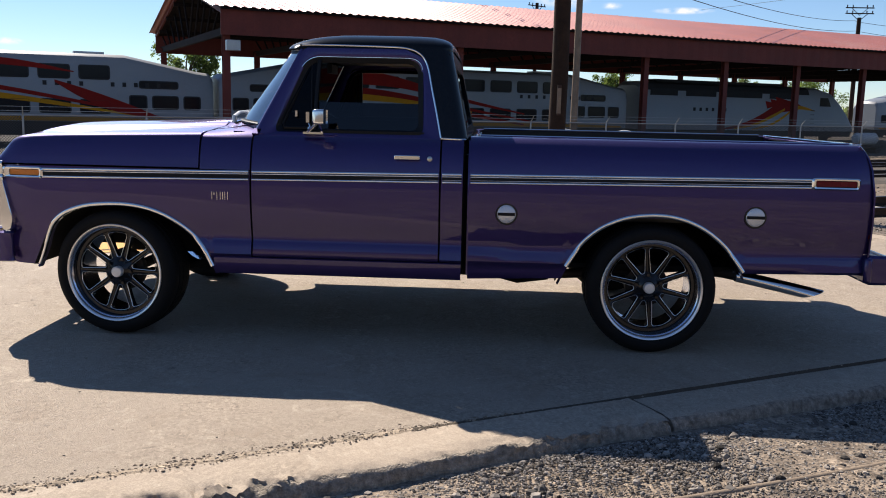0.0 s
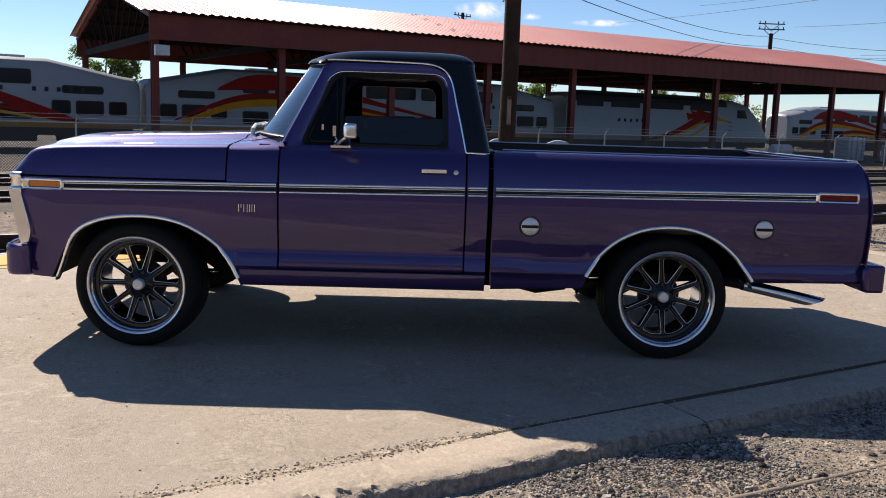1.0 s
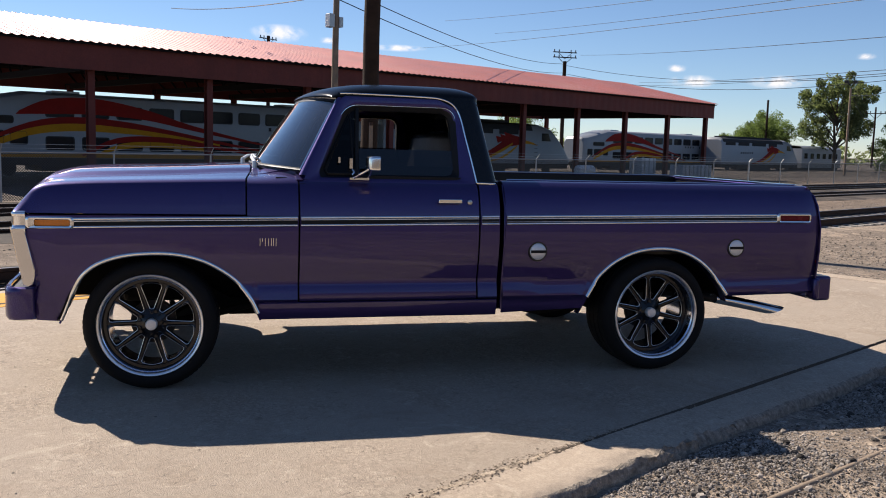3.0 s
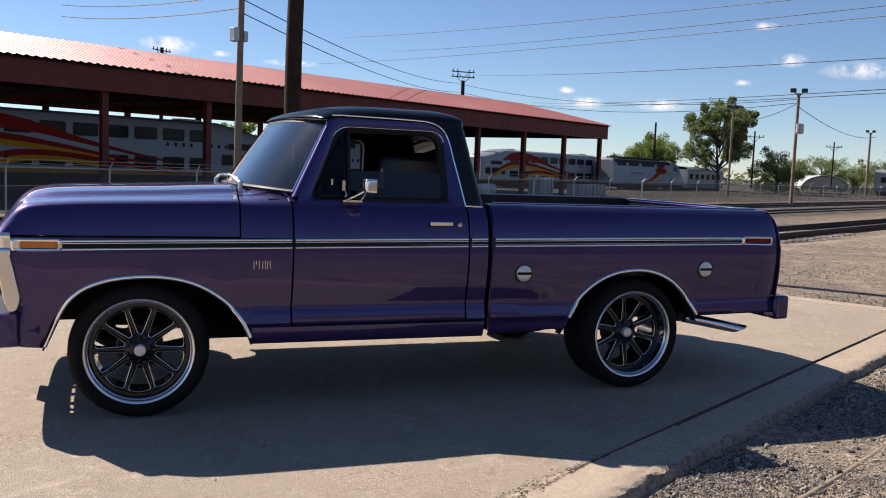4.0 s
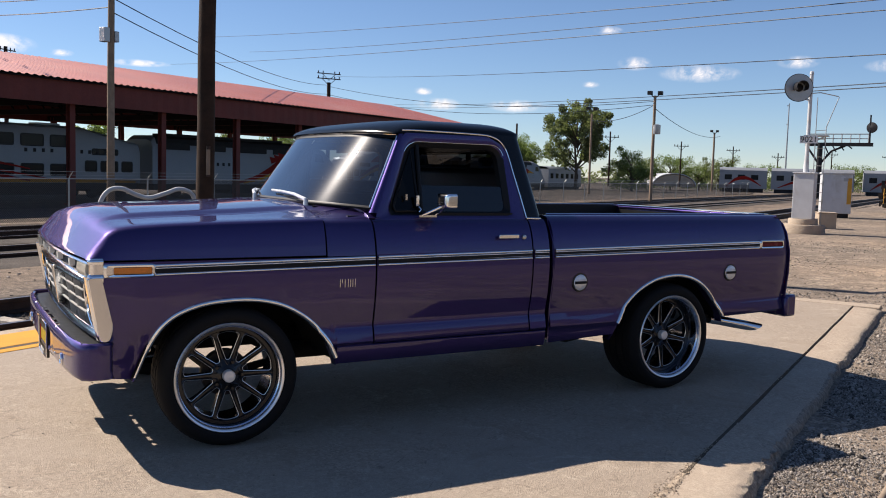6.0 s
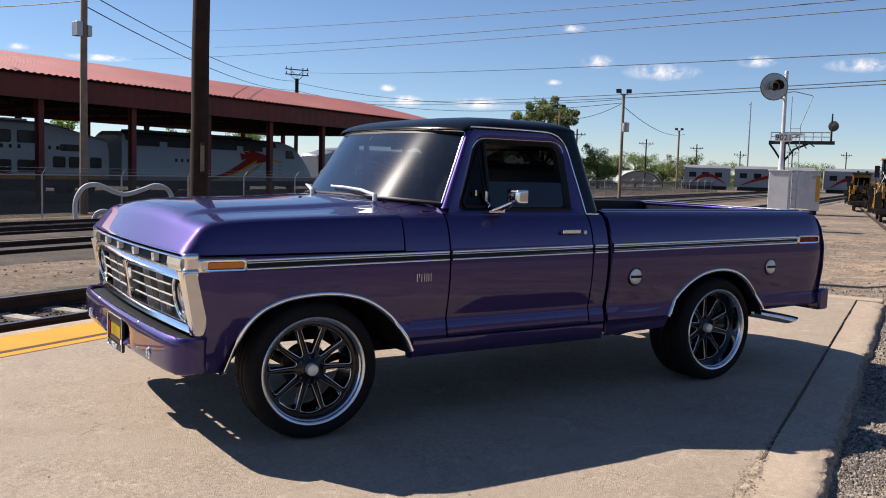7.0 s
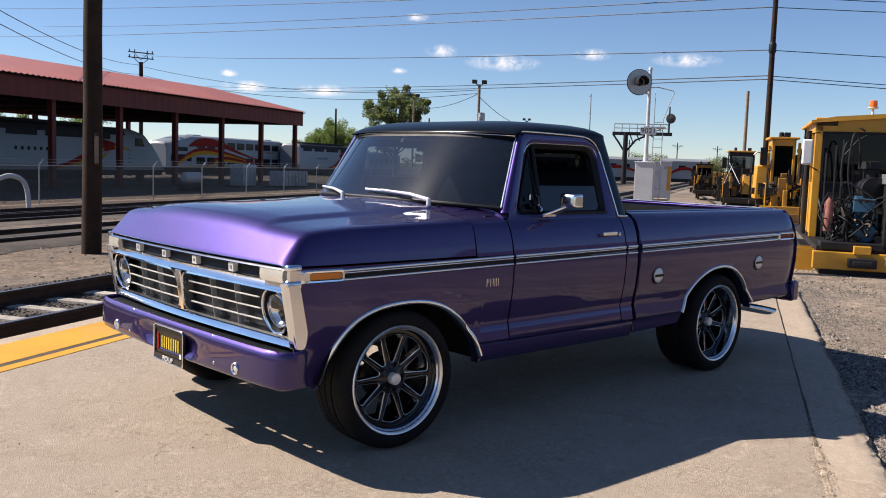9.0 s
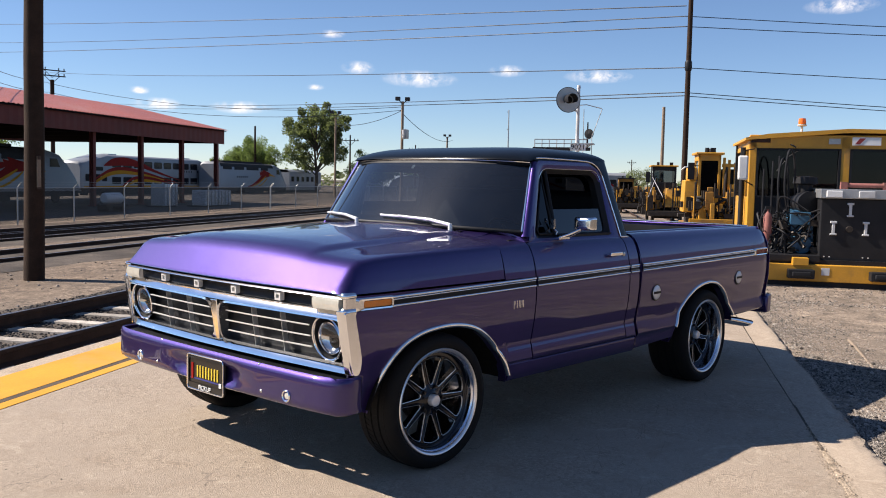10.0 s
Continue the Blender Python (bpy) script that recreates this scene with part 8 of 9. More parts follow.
for u, v, w, h in ((60.2, 33.0, 2.0, 1.3), (62.5, 33.0, 2.0, 1.3), (57.4, 34.9, 1.9, 1.75)):
    t = thing("storage_bin", "pale grey steel storage bin behind the fence", "storage bin", at_uv(u, v, ground_z(u, v)), group="storage bins")
    part("body", Shape().box(-w / 2, w / 2, 0, 1.2, 0.1, h), PALE_METAL, t, smooth=0, bevel=0.04)
    for k in range(int(w / 0.6)):
        x = -w / 2 + 0.3 + k * 0.6
        part("rib", Shape().box(x, x + 0.08, -0.05, 0.01, 0.1, h), GALV, t, smooth=0)
    part("skid", Shape().box(-w / 2, w / 2, 0.2, 1.6, 0, 0.1), MACH_DARK, t, smooth=0)
t = thing("cylinder_cart", "white tank on a low cart behind the fence", "tank", at_uv(46.8, 33.0, ground_z(46.8, 33.0)) @ Matrix.Diagonal((0.75, 0.75, 0.75, 1)))
part("tank", Shape().lathe([(0.0, 0.0), (0.35, 0.05), (0.5, 0.25), (0.5, 2.2), (0.35, 2.4), (0.0, 2.45)], (-1.2, 0, 1.15), (1, 0, 0), 20), WHITE, t)
part("cart", Shape().box(-1.5, 1.6, -0.5, 0.5, 0.45, 0.65).rod((-1, -0.55, 0.3), (-1, 0.55, 0.3), 0.3, None, 14).rod((1, -0.55, 0.3), (1, 0.55, 0.3), 0.3, None, 14), MACH_DARK, t, smooth=30)


# ---- yellow track machines ----
CAB_GLASS = glass("smoked_cab_glass", (0.075, 0.066, 0.060), 0.02, 0.02, floor=0.02)
def wheelset(t, x, y0, y1, r):
    s = Shape().rod((x, y0, r), (x, y1, r), 0.09, None, 10)
    for y in (y0, y1):
        s.lathe([(0.0, -0.05), (r, -0.05), (r, 0.05), (r + 0.03, 0.06), (r + 0.03, 0.08), (0.0, 0.08)], (x, y, r), (0, 1, 0), 24)
    part("wheelset", s, MACH_GREASE, t, smooth=30)


def tangle(s, n, lo, hi, r, seed, radius=(0.012, 0.028)):
    """Hoses and pipes that wander within a block."""
    q = random.Random(seed)
    p = lambda: Vector([q.uniform(a, b) for a, b in zip(lo, hi)])
    for k in range(n):
        a, b = p(), p()
        c = (a + b) / 2 + Vector((q.uniform(-0.2, 0.2), q.uniform(-0.25, 0.25), q.uniform(0.0, 0.45)))
        s.tube([tuple(w) for w in fine_curve([tuple(a), tuple(c), tuple(b)], 6)], q.uniform(*radius), 6)


def turned_over(t):
    """Swaps the sides of a machine that was drawn the other way round, and settles its height."""
    for o in t.children_recursive:
        o.data.transform(Matrix.Diagonal((1, -1, 0.9, 1)))
        o.data.flip_normals()


def work_car(m):
    """Large machine: local x back from its front beam, local y across (0 on the walk's left, growing to the right)."""
    t = thing("track_machine", "large yellow track maintenance machine with a black case and exposed engine", "track machine", m)
    Wd = 3.3
    # front beam with couplers
    part("front_beam", Shape().box(-0.10, 0.12, -0.05, Wd, 0.30, 0.60), MACH_YELLOW, t, smooth=0, bevel=0.012)
    part("beam_step", Shape().box(-0.14, 0.1, 0.52, 0.76, 0.58, 0.72), MACH_YELLOW, t, smooth=0, bevel=0.008)
    for y in (0.64, 1.86):
        part("coupler", Shape().box(-0.26, -0.08, y - 0.20, y + 0.20, 0.36, 0.52).box(-0.30, -0.2, y - 0.14, y + 0.14, 0.40, 0.48), MACH_DARK, t, smooth=0, bevel=0.015)
    part("under_beam", Shape().box(-0.05, 6.5, 0.05, Wd - 0.1, 0.20, 0.32), MACH_DARK, t, smooth=0)
    part("data_plate", Shape().box(-0.106, -0.09, 0.96, 1.08, 0.42, 0.55), PALE_METAL, t, smooth=0)
    part("deck", Shape().box(0.05, 6.5, 0.0, Wd, 0.58, 0.68), MACH_DARK, t, smooth=0)
    part("deck_toolbox", Shape().box(0.0, 0.5, 0.05, 0.95, 0.64, 0.76), MACH_DARK, t, smooth=0, bevel=0.01)
    # black case with latches
    part("black_case", Shape().box(0.10, 1.20, 0.94, Wd, 0.66, 1.78), MACH_DARK, t, "black steel equipment case", smooth=0, bevel=0.015)
    part("case_top", Shape().box(0.02, 1.20, 0.91, Wd, 1.78, 1.95), GALV, t, smooth=0, bevel=0.012)
    for y, z in ((1.14, 1.25), (1.62, 1.25), (1.38, 1.58), (2.55, 1.25)):
        part("latch", Shape().box(0.075, 0.11, y - 0.022, y + 0.022, z - 0.10, z + 0.12).box(0.07, 0.11, y - 0.05, y + 0.05, z + 0.09, z + 0.13).box(0.07, 0.11, y - 0.05, y + 0.05, z - 0.12, z - 0.09), PALE_METAL, t, smooth=0, bevel=0.006)
    for y in (1.00, 1.48, 1.97):
        part("work_light", Shape().box(0.0, 0.06, y, y + 0.24, 1.80, 1.92), PALE_METAL if y != 1.00 else WHITE, t, smooth=0, bevel=0.01)
    part("case_pipe", Shape().rod((0.35, 1.32, 2.02), (0.35, 2.20, 2.02), 0.042, None, 14).box(0.30, 0.40, 1.26, 1.36, 1.94, 2.08).box(0.30, 0.40, 1.90, 1.97, 1.94, 2.08), OLD_RED, t, "faded red pipe", smooth=30)
    for y in (1.02, 1.10, 1.60, 1.68):
        part("case_bolt", Shape().rod((0.10, y, 0.74), (0.09, y, 0.74), 0.012, None, 8), PALE_METAL, t, smooth=0)
    part("case_handle", Shape().rod((0.10, 1.38, 1.24), (0.085, 1.38, 1.24), 0.055, 0.05, 16), MACH_GREASE, t)
    part("case_sign", Shape().box(0.085, 0.105, 2.55, 2.78, 1.35, 1.62), PALE_METAL, t, smooth=0)
    # engine
    s = Shape().box(0.45, 1.15, 0.55, 0.90, 0.80, 1.55)
    s.lathe([(0.0, 0.0), (0.16, 0.02), (0.20, 0.10), (0.20, 0.25), (0.12, 0.30)], (0.34, 0.72, 0.92), (1, 0, 0), 16)
    s.box(0.36, 0.6, 0.52, 0.84, 1.28, 1.52)
    part("engine", s, MACH_BLUE, t, smooth=30, bevel=0.01)
    s = Shape().lathe([(0.0, 0.16), (0.19, 0.14), (0.20, 0.02), (0.12, 0.0), (0.12, -0.3)], (0.72, 0.78, 2.02), (0, 0, 1), 24)
    s.lathe([(0.0, -0.22), (0.20, -0.2), (0.22, 0.0), (0.22, 0.12), (0.0, 0.15)], (0.55, 0.80, 1.68), (-1, 0.3, 0), 20)
    part("air_cleaner", s, MACH_DARK, t)
    s = Shape().lathe([(0.0, 0.0), (0.062, 0.01), (0.068, 0.03), (0.068, 0.50), (0.045, 0.56), (0.02, 0.59), (0.02, 0.65), (0.0, 0.66)], (0.30, 0.16, 0.92), (0, 0, 1), 20)
    ext = part("fire_extinguisher", s, OLD_RED, t, "red fire extinguisher")
    part("valve", Shape().box(0.27, 0.33, 0.12, 0.20, 1.55, 1.61).tube([(0.30, 0.12, 1.57), (0.26, 0.05, 1.4), (0.28, 0.06, 1.1)], 0.012, 6), MACH_DARK, ext, smooth=0)
    s = Shape()
    tangle(s, 54, (0.15, 0.12, 0.70), (0.95, 0.92, 1.55), 0.02, 7, (0.008, 0.020))
    for y, z in ((0.34, 2.45), (0.44, 2.6)):
        s.tube([tuple(p) for p in fine_curve([(0.5, y + 0.12, 1.2), (0.45, y - 0.02, 1.9), (0.5, y + 0.02, z), (0.6, y + 0.13, z - 0.1), (0.7, y + 0.2, 1.5)], 6)], 0.017, 8)
    for y in (0.10, 0.24, 0.34):
        s.rod((0.6, y, 0.8), (0.6, y, 2.2 + y), 0.016, None, 6)
    tagged(part("hose_tangle", s, MACH_DARK, t, "tangle of black hydraulic hoses"), kind="stuff")
    s = Shape()
    tangle(s, 20, (0.2, 0.2, 0.70), (0.9, 0.92, 1.2), 0.02, 17, (0.012, 0.03))
    for k in range(16):
        q = random.Random(50 + k)
        x, y, z = q.uniform(0.2, 0.8), q.uniform(0.2, 0.88), q.uniform(0.68, 1.3)
        s.box(x, x + q.uniform(0.05, 0.16), y, y + q.uniform(0.05, 0.14), z, z + q.uniform(0.04, 0.14))
    tagged(part("valve_gear", s, MACH_GREASE, t, smooth=30), kind="stuff")
    # cab
    cx = 2.35
    f = Shape()
    f.box(cx, cx + 0.14, 0.03, 0.16, 0.66, 3.02).box(cx, cx + 0.14, 1.62, 1.78, 1.75, 3.02).box(cx, cx + 0.14, Wd - 0.12, Wd + 0.02, 0.66, 3.02)
    f.box(cx, cx + 0.14, 0.03, Wd, 2.76, 3.04)
    f.box(cx, cx + 0.14, 1.62, Wd, 1.72, 1.86)
    f.box(cx + 0.14, cx + 2.6, 0.03, 0.13, 0.66, 1.75).box(cx + 0.14, cx + 2.6, 0.03, 0.13, 2.75, 3.02)
    for x in (cx + 0.9, cx + 1.7, cx + 2.5):
        f.box(x, x + 0.1, 0.03, 0.13, 1.7, 2.8)
    part("cab_frame", f, MACH_YELLOW, t, "yellow cab frame", smooth=0, bevel=0.012)
    part("cab_roof", Shape().prism([(cx - 0.05, -0.05, 2.98), (cx - 0.05, 0.35, 3.06), (cx - 0.05, 1.75, 3.17), (cx - 0.05, Wd, 3.14), (cx - 0.05, Wd, 3.06), (cx - 0.05, 1.75, 3.09), (cx - 0.05, -0.05, 2.93)], (2.83, 0, 0)), MACH_YELLOW, t, smooth=0)
    part("cab_wall", Shape().box(cx + 2.5, cx + 2.6, 0.0, Wd, 0.66, 3.0).box(cx + 0.3, cx + 2.5, Wd - 0.1, Wd, 0.66, 3.0), MACH_DARK, t, smooth=0)
    part("cab_floor", Shape().box(cx + 0.1, cx + 2.5, 0.0, Wd, 0.66, 0.75).box(cx + 0.02, cx + 0.10, 0.16, 1.62, 0.75, 1.74), MACH_DARK, t, smooth=0)
    part("windscreen", Shape().box(cx + 0.05, cx + 0.07, 0.16, 1.62, 1.75, 2.76), CAB_GLASS, t, "dark cab windscreen", smooth=0)
    part("windscreen", Shape().box(cx + 0.05, cx + 0.07, 1.78, Wd - 0.12, 1.86, 2.76), CAB_GLASS, t, "dark cab windscreen", smooth=0)
    part("side_window", Shape().box(cx + 0.2, cx + 2.5, 0.07, 0.085, 1.75, 2.76), CAB_GLASS, t, smooth=0)
    for y0, y1, z0, z1 in ((0.16, 1.62, 1.75, 2.76), (1.78, Wd - 0.12, 1.86, 2.76)):
        rub = Shape().box(cx - 0.006, cx + 0.05, y0 - 0.005, y0 + 0.035, z0, z1).box(cx - 0.006, cx + 0.05, y1 - 0.035, y1 + 0.005, z0, z1).box(cx - 0.006, cx + 0.05, y0, y1, z1 - 0.035, z1 + 0.005).box(cx - 0.006, cx + 0.05, y0, y1, z0 - 0.005, z0 + 0.035)
        part("window_rubber", rub, MACH_DARK, t, smooth=0)
    for y in (0.05, Wd - 0.40):
        part("marker_plate", Shape().box(cx - 0.012, cx + 0.01, y, y + 0.34, 2.88, 3.0), RUST, t, smooth=0)
    for y in (0.75, 2.9):
        part("grab_iron", Shape().tube([(cx - 0.01, y, 2.84), (cx - 0.07, y + 0.02, 2.83), (cx - 0.07, y + 0.08, 2.78)], 0.016, 6), MACH_DARK, t)
    part("seat", Shape().box(cx + 1.3, cx + 1.9, 0.5, 1.1, 0.8, 1.4).box(cx + 1.75, cx + 1.95, 0.5, 1.1, 1.3, 2.2), INTERIOR, t, bevel=0.05)
    part("sign_board", Shape().box(cx - 0.03, cx + 0.01, 1.80, 2.28, 2.84, 3.00), WHITE, t, smooth=0)
    part("sign_mark", Shape().prism([(cx - 0.036, 1.84, 2.86), (cx - 0.036, 1.92, 2.86), (cx - 0.036, 2.02, 2.98), (cx - 0.036, 1.92, 2.98)], (0.01, 0, 0)), FIRE_RED, t, "plain red mark", smooth=0)
    part("sign_board", Shape().box(cx - 0.02, cx + 0.01, 1.40, 1.60, 2.86, 2.97), GALV, t, smooth=0)
    b = part("beacon_base", Shape().lathe([(0.07, 0.0), (0.085, 0.015), (0.085, 0.035), (0.0, 0.045)], (cx + 0.3, 0.97, 3.24), (0, 0, 1), 20).rod((cx + 0.3, 0.97, 3.1), (cx + 0.3, 0.97, 3.24), 0.022), PALE_METAL, t)
    part("beacon_lens", Shape().lathe([(0.065, 0.0), (0.070, 0.03), (0.062, 0.12), (0.0, 0.13)], (cx + 0.3, 0.97, 3.28), (0, 0, 1), 20), ORANGE, b, "orange beacon lens")
    for y in (0.42, 2.35):
        part("wiper", Shape().tube([(cx - 0.02, y + 0.5, 2.74), (cx - 0.03, y + 0.3, 2.6), (cx - 0.03, y + 0.1, 2.3)], 0.010, 6), MACH_DARK, t)
    mi = Shape().tube([(cx, 0.11, 2.75), (cx - 0.15, -0.08, 2.7), (cx - 0.15, -0.08, 2.1), (cx, 0.10, 2.0)], 0.014, 6)
    part("mirror_arm", mi, MACH_DARK, t)
    part("mirror", Shape().box(cx - 0.19, cx - 0.13, -0.18, 0.0, 2.10, 2.60), WHITE, t, smooth=0, bevel=0.03)
    part("exhaust_pipe", Shape().rod((cx + 0.5, -0.04, 0.7), (cx + 0.5, -0.04, 2.8), 0.05, None, 12), MACH_DARK, t)
    part("step", Shape().box(0.4, 0.9, -0.28, 0.0, 0.10, 0.16).box(0.4, 0.44, -0.28, 0.0, 0.10, 0.6).box(0.86, 0.9, -0.28, 0.0, 0.10, 0.6), MACH_YELLOW, t, smooth=0)
    for x in (1.2, 5.6):
        wheelset(t, x, 0.75, 2.35, 0.38)
    turned_over(t)
    return t




work_car(at_uv(10.9, -2.70, -0.27))


def cab_car(m, seed, label, cab_x, cab_h, length, tall, cab_y=0.1, coat=MACH_RUST, cab_w=1.15, pane=1.25, back=True):
    """Smaller track machine: frame, cab, engine heap, guards and wheels."""
    t = thing("track_machine", label, "track machine", m @ Matrix.Diagonal((0.86, 0.86, 0.86, 1)), group="track machines")
    q = random.Random(seed)
    part("frame", Shape().box(0, length, 0.0, 2.4, 0.45, 0.72), MACH_RUST if coat is MACH_YELLOW else MACH_GREASE, t, smooth=0, bevel=0.02)
    part("buffer", Shape().box(-0.12, 0.02, 0.1, 2.3, 0.42, 0.70), MACH_RUST if coat is MACH_YELLOW else MACH_GREASE, t, smooth=0, bevel=0.02)
    c = Shape()
    x0, x1, y0, y1 = cab_x, cab_x + 1.3, cab_y, cab_y + cab_w
    for x in (x0, x1 - 0.10):
        for y in (y0, y1 - 0.10):
            c.box(x, x + 0.10, y, y + 0.10, 0.7, cab_h)
    c.box(x0, x1, y0, y1, 0.7, cab_h - pane - 0.2)
    c.box(x0, x1, y0, y1, cab_h - 0.22, cab_h)
    part("cab_frame", c, coat, t, "yellow cab frame", smooth=0, bevel=0.02)
    part("cab_roof", Shape().box(x0 - 0.1, x1 + 0.1, y0 - 0.1, y1 + 0.1, cab_h, cab_h + 0.08), MACH_DARK if coat is MACH_RUST else MACH_YELLOW, t, smooth=0, bevel=0.02)
    g = Shape().box(x0 + 0.03, x0 + 0.05, y0 + 0.1, y1 - 0.1, cab_h - pane - 0.2, cab_h - 0.2).box(x0 + 0.1, x1 - 0.1, y0 + 0.03, y0 + 0.05, cab_h - pane - 0.2, cab_h - 0.2).box(x0 + 0.1, x1 - 0.1, y1 - 0.05, y1 - 0.03, cab_h - pane - 0.2, cab_h - 0.2)
    part("cab_glass", g, CAB_GLASS if back else GLASS, t, "dark cab glass", smooth=0)
    if back:
        part("cab_back", Shape().box(x1 - 0.08, x1 - 0.04, y0 + 0.1, y1 - 0.1, 0.7, cab_h - 0.1), MACH_GREASE, t, smooth=0)
    part("roof_lamp", Shape().box(x0, x0 + 0.12, y0 + 0.2, y0 + 0.38, cab_h + 0.08, cab_h + 0.24), MACH_DARK, t, smooth=0)
    part("roof_lamp", Shape().rod((x0 + 0.2, y1 - 0.3, cab_h + 0.08), (x0 + 0.2, y1 - 0.3, cab_h + 0.25), 0.08, 0.07, 10), MACH_DARK, t, smooth=0)
    part("engine_cover", Shape().box(cab_x + 1.5, length - 0.3, 0.2, 2.2, 0.7, tall, top=(cab_x + 1.6, length - 0.4, 0.3, 2.1)), MACH_RUST, t, smooth=0, bevel=0.04)
    s = Shape()
    tangle(s, 22, (0.1, 0.2, 0.7), (cab_x + 0.2, 2.3, 1.6), 0.02, seed, (0.015, 0.05))
    tagged(part("hose_tangle", s, MACH_DARK, t, "black hoses and pipes"), kind="stuff")
    s = Shape()
    for k in range(120):
        x, y, z = q.uniform(0.0, max(0.3, cab_x + 0.6)), q.uniform(-0.1, 2.5), q.uniform(0.35, 1.75)
        s.box(x, x + q.uniform(0.06, 0.35), y, y + q.uniform(0.06, 0.3), z, z + q.uniform(0.05, 0.4))
    for k in range(12):
        x, y = q.uniform(0.1, cab_x + 0.3), q.uniform(0.0, 2.4)
        s.rod((x, y, 0.6), (x + q.uniform(-0.2, 0.2), y, q.uniform(1.6, 2.3)), 0.03, None, 6)
    tagged(part("valve_gear", s, MACH_GREASE, t, smooth=0), kind="stuff")
    for k in range(14):
        s = Shape()
        x, y, z = q.uniform(-0.05, cab_x), q.uniform(0.0, 2.2), q.uniform(0.7, 1.5)
        s.box(x, x + q.uniform(0.1, 0.3), y, y + q.uniform(0.08, 0.28), z, z + q.uniform(0.2, 0.7))
        part("guard", s, (MACH_YELLOW if k % 3 else MACH_RUST) if coat is MACH_YELLOW else (MACH_RUST if k % 2 else MACH_YELLOW), t, smooth=0, bevel=0.02)
    if coat is MACH_YELLOW:
        # stepped panel beside the cab, grey skirt below it, open posts and a pierced bracket on its other side
        part("side_panel", Shape().box(cab_x, cab_x + 1.2, 2.18, 2.62, 1.15, 2.30, top=(cab_x + 0.05, cab_x + 1.2, 2.18, 2.58)).box(cab_x + 0.02, cab_x + 1.2, 2.18, 2.44, 2.30, 2.76), MACH_YELLOW, t, smooth=0, bevel=0.03)
        part("panel_hook", Shape().tube([(cab_x, 2.40, 2.74), (cab_x - 0.04, 2.62, 2.76), (cab_x - 0.04, 2.72, 2.66)], 0.03, 6), PALE_METAL, t)
        part("skirt", Shape().box(cab_x - 0.05, cab_x - 0.02, 1.66, 2.16, 1.22, 1.72), GALV, t, smooth=0, bevel=0.01)
        for k, (y, z) in enumerate(((1.20, 3.12), (1.02, 3.05), (0.80, 2.95), (0.56, 2.80))):
            part("post", Shape().box(cab_x + 0.05 * k, cab_x + 0.05 * k + 0.10, y, y + 0.09, 0.72, z), MACH_YELLOW, t, smooth=0, bevel=0.015)
        part("top_beam", Shape().box(cab_x + 0.02, cab_x + 0.10, 0.60, 1.32, 2.78, 2.90), MACH_YELLOW, t, smooth=0, bevel=0.015)
        part("radiator_panel", Shape().box(cab_x + 0.3, cab_x + 1.2, 0.40, 1.28, 1.70, 2.72), MACH_DARK, t, smooth=0, bevel=0.03)
        br = Shape().box(cab_x - 0.25, cab_x - 0.15, 0.30, 1.62, 1.48, 1.72).box(cab_x - 0.25, cab_x - 0.15, 1.06, 1.40, 0.95, 1.48, top=(cab_x - 0.25, cab_x - 0.15, 0.98, 1.50)).box(cab_x - 0.25, cab_x - 0.15, 0.30, 0.62, 0.95, 1.48, top=(cab_x - 0.25, cab_x - 0.15, 0.30, 0.72))
        part("bracket", br, MACH_YELLOW, t, smooth=0, bevel=0.02)
        part("roof_box", Shape().box(cab_x + 0.2, cab_x + 0.5, 1.62, 1.82, 3.30, 3.44), PALE_METAL, t, smooth=0, bevel=0.01)
        part("front_plate", Shape().box(-0.05, 0.03, 0.9, 2.5, 0.35, 0.95), MACH_YELLOW, t, smooth=0, bevel=0.02)
        part("pipe", Shape().tube([(cab_x - 0.1, 1.25, 0.8), (cab_x - 0.12, 1.22, 2.2), (cab_x + 0.1, 1.15, 2.9)], 0.05, 8), MACH_GREASE, t)
    if not back:
        # sloping hood before the low cab, stake posts and white braces
        part("hood", Shape().box(0.1, cab_x, 0.45, 1.45, 0.9, 1.95, top=(0.5, cab_x, 0.55, 1.35)), MACH_YELLOW, t, "faded yellow sloping hood", smooth=0, bevel=0.08)
        for y in (0.55, 0.95):
            part("stake", Shape().box(-0.10, -0.03, y, y + 0.07, 0.3, 2.05), MACH_DARK, t, smooth=0)
        for y, e in ((2.3, 1.8), (1.5, 2.0)):
            part("brace", Shape().rod((0.05, y, 1.45), (cab_x, e, 2.55), 0.016, None, 6), PALE_METAL, t)
        part("side_rack", Shape().box(0.1, 1.4, 2.0, 2.35, 0.75, 1.5).tube([(0.2, 2.3, 1.5), (0.4, 2.35, 2.2), (1.3, 2.3, 2.2)], 0.04, 6), MACH_GREASE, t, smooth=0)
    part("guard_rail", Shape().tube([(0.0, 2.35, 0.7), (0.0, 2.35, 1.7), (cab_x + 0.2, 2.35, 1.7), (cab_x + 0.2, 2.35, 0.7)], 0.025, 6), MACH_YELLOW, t)
    part("mirror", Shape().box(x0 - 0.2, x0 - 0.14, y1 + 0.15, y1 + 0.38, cab_h - 0.9, cab_h - 0.3).rod((x0, y1, cab_h - 0.4), (x0 - 0.17, y1 + 0.25, cab_h - 0.4), 0.015), MACH_DARK, t, smooth=0)
    for x in (0.8, length - 0.8):
        wheelset(t, x, 0.45, 1.95, 0.36)
    return t


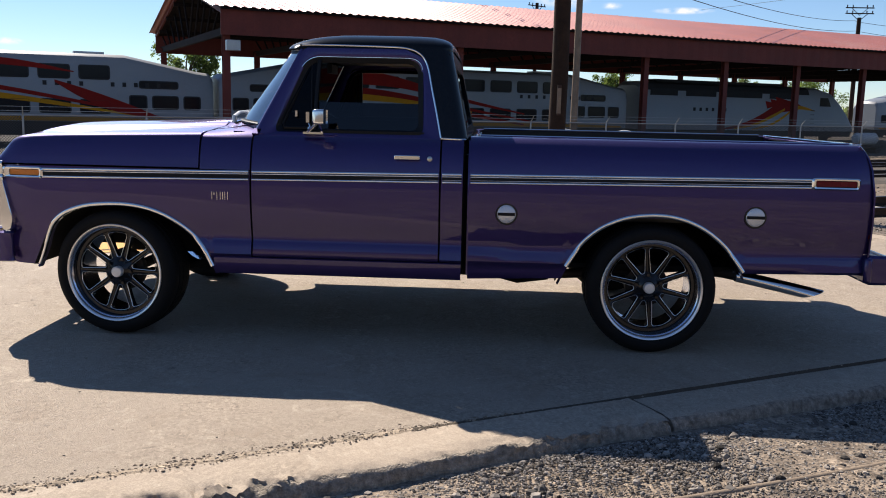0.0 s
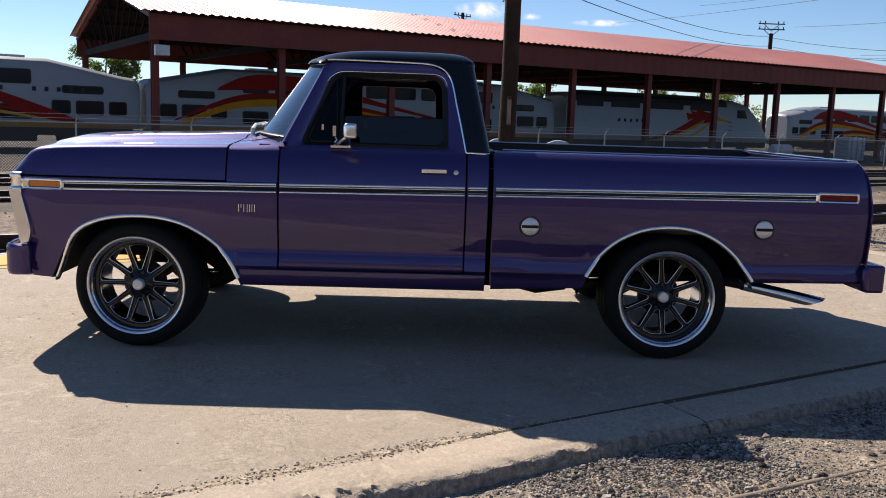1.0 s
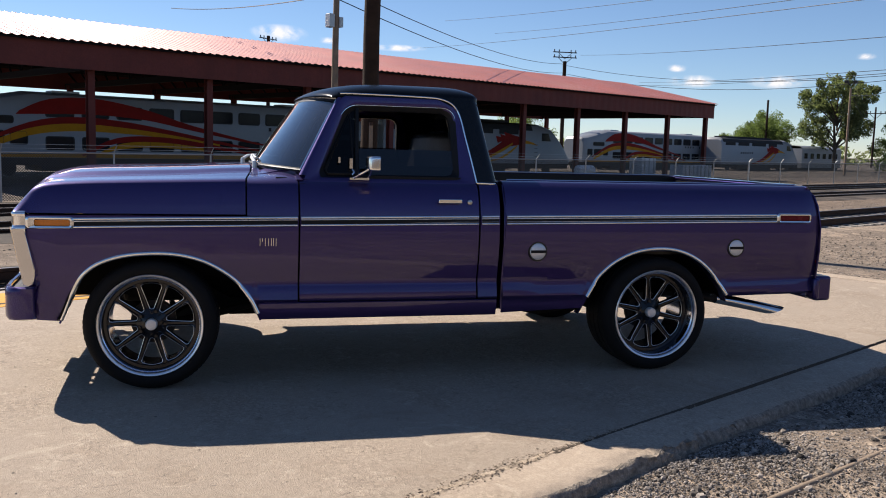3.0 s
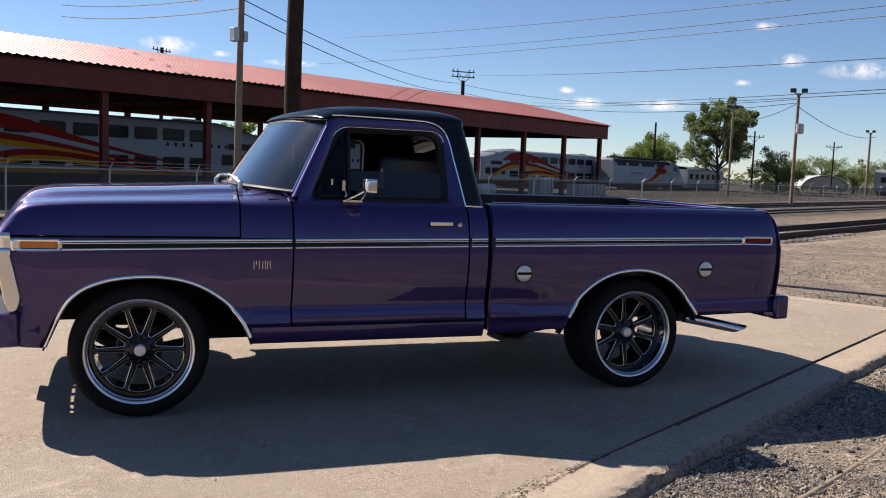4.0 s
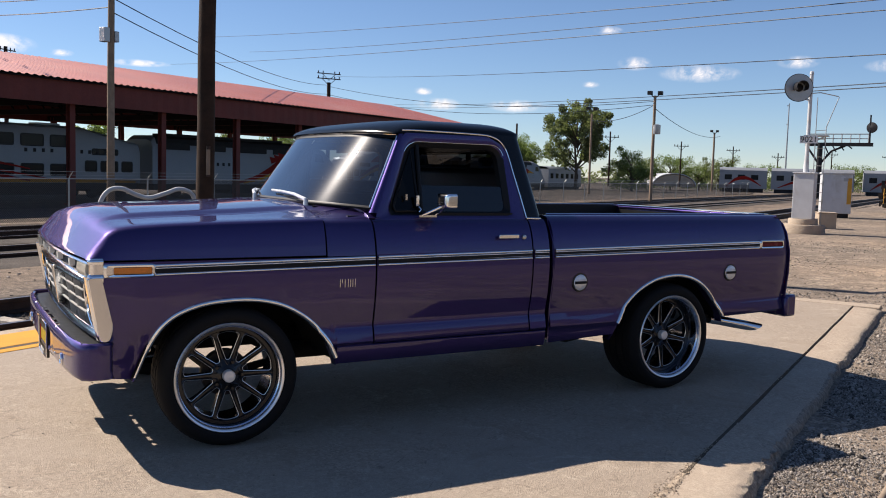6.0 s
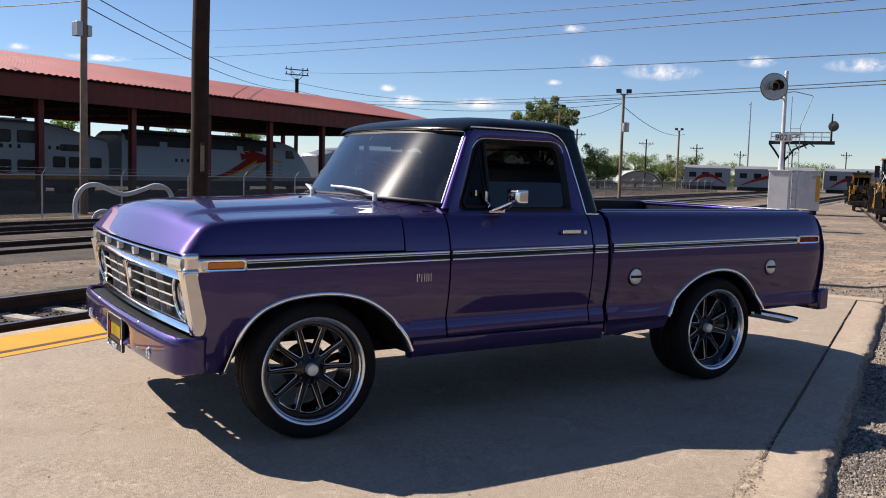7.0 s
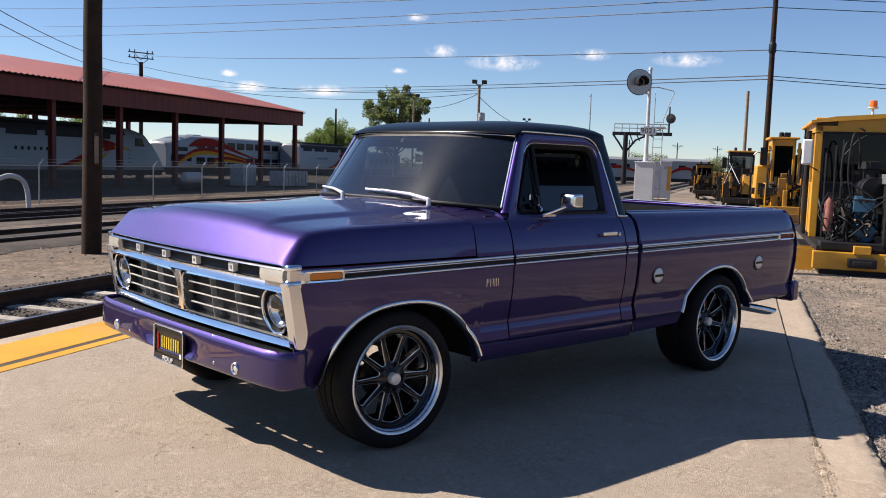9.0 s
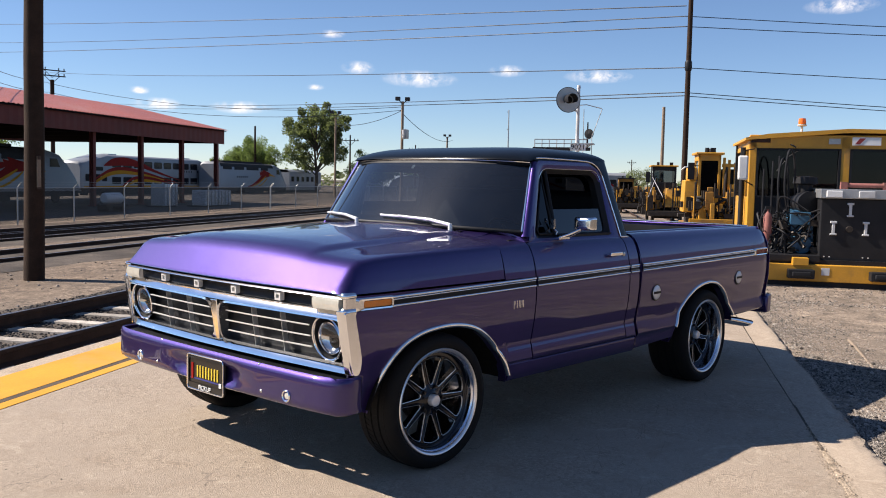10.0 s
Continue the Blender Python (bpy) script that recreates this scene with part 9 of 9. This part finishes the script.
cab_car(at_uv(23.6, -4.22, -0.30, 4), 3, "yellow track machine with a tall narrow glazed cab", 0.9, 3.22, 4.6, 2.5, 1.36, MACH_YELLOW, 0.78)
cab_car(at_uv(39.0, -2.75, -0.30, 5), 8, "rusty yellow track machine with a low glazed dark-roofed cab", 1.2, 3.15, 5.2, 2.0, 0.7, MACH_DARK, 1.30, 0.66, False)
cab_car(at_uv(54.0, -0.75, -0.30, 5), 13, "rusty yellow track machine with exposed pipes", 1.8, 2.55, 4.8, 2.0, 1.0)
siding = thing("railway_track", "rusty siding rails under the track machines", "railway track", at_uv(9.6, -4.9, 0, 5.0), kind="structure")
for d in (0.0, 1.435):
    part("rail", rail_shape(d, 1.0, 60, lambda u: -0.20), [RUST, RAIL_TOP], siding, smooth=30)


# ---- clouds: small, thin and so far off that they do not shift ----
def cloud_material():
    m, n, l, b = tree_of("thin_cloud")
    n.remove(b)
    co = n.new("ShaderNodeTexCoord").outputs["Generated"]
    mp = n.new("ShaderNodeMapping")
    mp.inputs["Location"].default_value = (-0.5, -0.5, -0.5)
    l.new(co, mp.inputs["Vector"])
    ln = n.new("ShaderNodeVectorMath")
    ln.operation = "LENGTH"
    l.new(mp.outputs[0], ln.inputs[0])
    oc = n.new("ShaderNodeTexCoord").outputs["Object"]
    nz = noise_node(n, l, 0.035, 7.0, 0.68, oc, 0.6)
    oi = n.new("ShaderNodeObjectInfo").outputs["Random"]
    nz.noise_dimensions = "4D"
    l.new(oi, nz.inputs["W"])
    mr = n.new("ShaderNodeMapRange")
    mr.inputs["From Min"].default_value, mr.inputs["From Max"].default_value = 0.5, 0.12
    l.new(ln.outputs["Value"], mr.inputs["Value"])
    mu = n.new("ShaderNodeMath")
    mu.operation = "MULTIPLY"
    l.new(mr.outputs["Result"], mu.inputs[0])
    sh = ramp(n, l, nz.outputs["Fac"], 0.38, 0.66)
    l.new(sh.outputs["Color"], mu.inputs[1])
    # even glow in place of the sunlight that clouds scatter
    em = n.new("ShaderNodeEmission")
    em.inputs["Color"].default_value = (1.0, 0.97, 0.94, 1)
    em.inputs["Strength"].default_value = 0.70
    tr = n.new("ShaderNodeBsdfTransparent")
    mx = n.new("ShaderNodeMixShader")
    l.new(mu.outputs[0], mx.inputs[0])
    l.new(tr.outputs[0], mx.inputs[1])
    l.new(em.outputs[0], mx.inputs[2])
    l.new(mx.outputs[0], n["Material Output"].inputs["Surface"])
    return m


CLOUD = cloud_material()
for az, el, wide, high in ((47.8, 7.1, 1.8, 0.73), (43.9, 6.5, 4.0, 0.91), (49.5, 9.1, 1.5, 0.44), (38.3, 7.1, 2.0, 0.65), (32.6, 6.8, 3.5, 0.73), (50.5, 5.8, 1.0, 0.33), (55.3, 4.3, 2.2, 0.58), (59.6, 4.4, 1.6, 0.65), (61.0, 5.1, 0.9, 0.29), (18.7, 10.6, 3.3, 0.80), (60.1, 4.4, 2.5, 0.65), (61.1, 5.2, 1.1, 0.36), (85.8, 6.7, 2.9, 0.95), (78.5, 6.1, 3.1, 0.36), (55.0, 4.4, 3.3, 0.65), (85.9, 6.8, 2.9, 0.73), (82.8, 6.4, 1.2, 0.36), (78.4, 6.1, 2.9, 0.36), (118.8, 3.2, 1.8, 0.36)):
    p = Vector((math.cos(radians(az)) * math.cos(radians(el)), math.sin(radians(az)) * math.cos(radians(el)), math.sin(radians(el)))) * 1700
    w, h, x, y = radians(wide) * 720, radians(high) * 900, p.x, p.y
    ob = part("cloud", Shape().add([(-w * 1.5, 0, -h * 1.2), (w * 1.5, 0, -h * 1.2), (w * 1.5, 0, h * 1.2), (-w * 1.5, 0, h * 1.2)], [(0, 1, 2, 3)]), CLOUD, None, smooth=0, place=Matrix.Translation(p) @ pose(0, 0, 0, 0, 0, math.degrees(math.atan2(y, x)) - 90))
    ob.visible_shadow = False
    tagged(ob, "thin white wisp of cloud", "cloud", kind="structure")


# plain dark wall added unseen behind the walk; cuts fill light and darkens reflections
w = Shape().box(-60, 70, -24.4, -24.0, -0.6, 4.6)
tagged(part("wall_south", w, UNSEEN_WALL, None, smooth=0, place=YARD), "plain dark wall added out of view behind the walk", "wall", kind="structure")
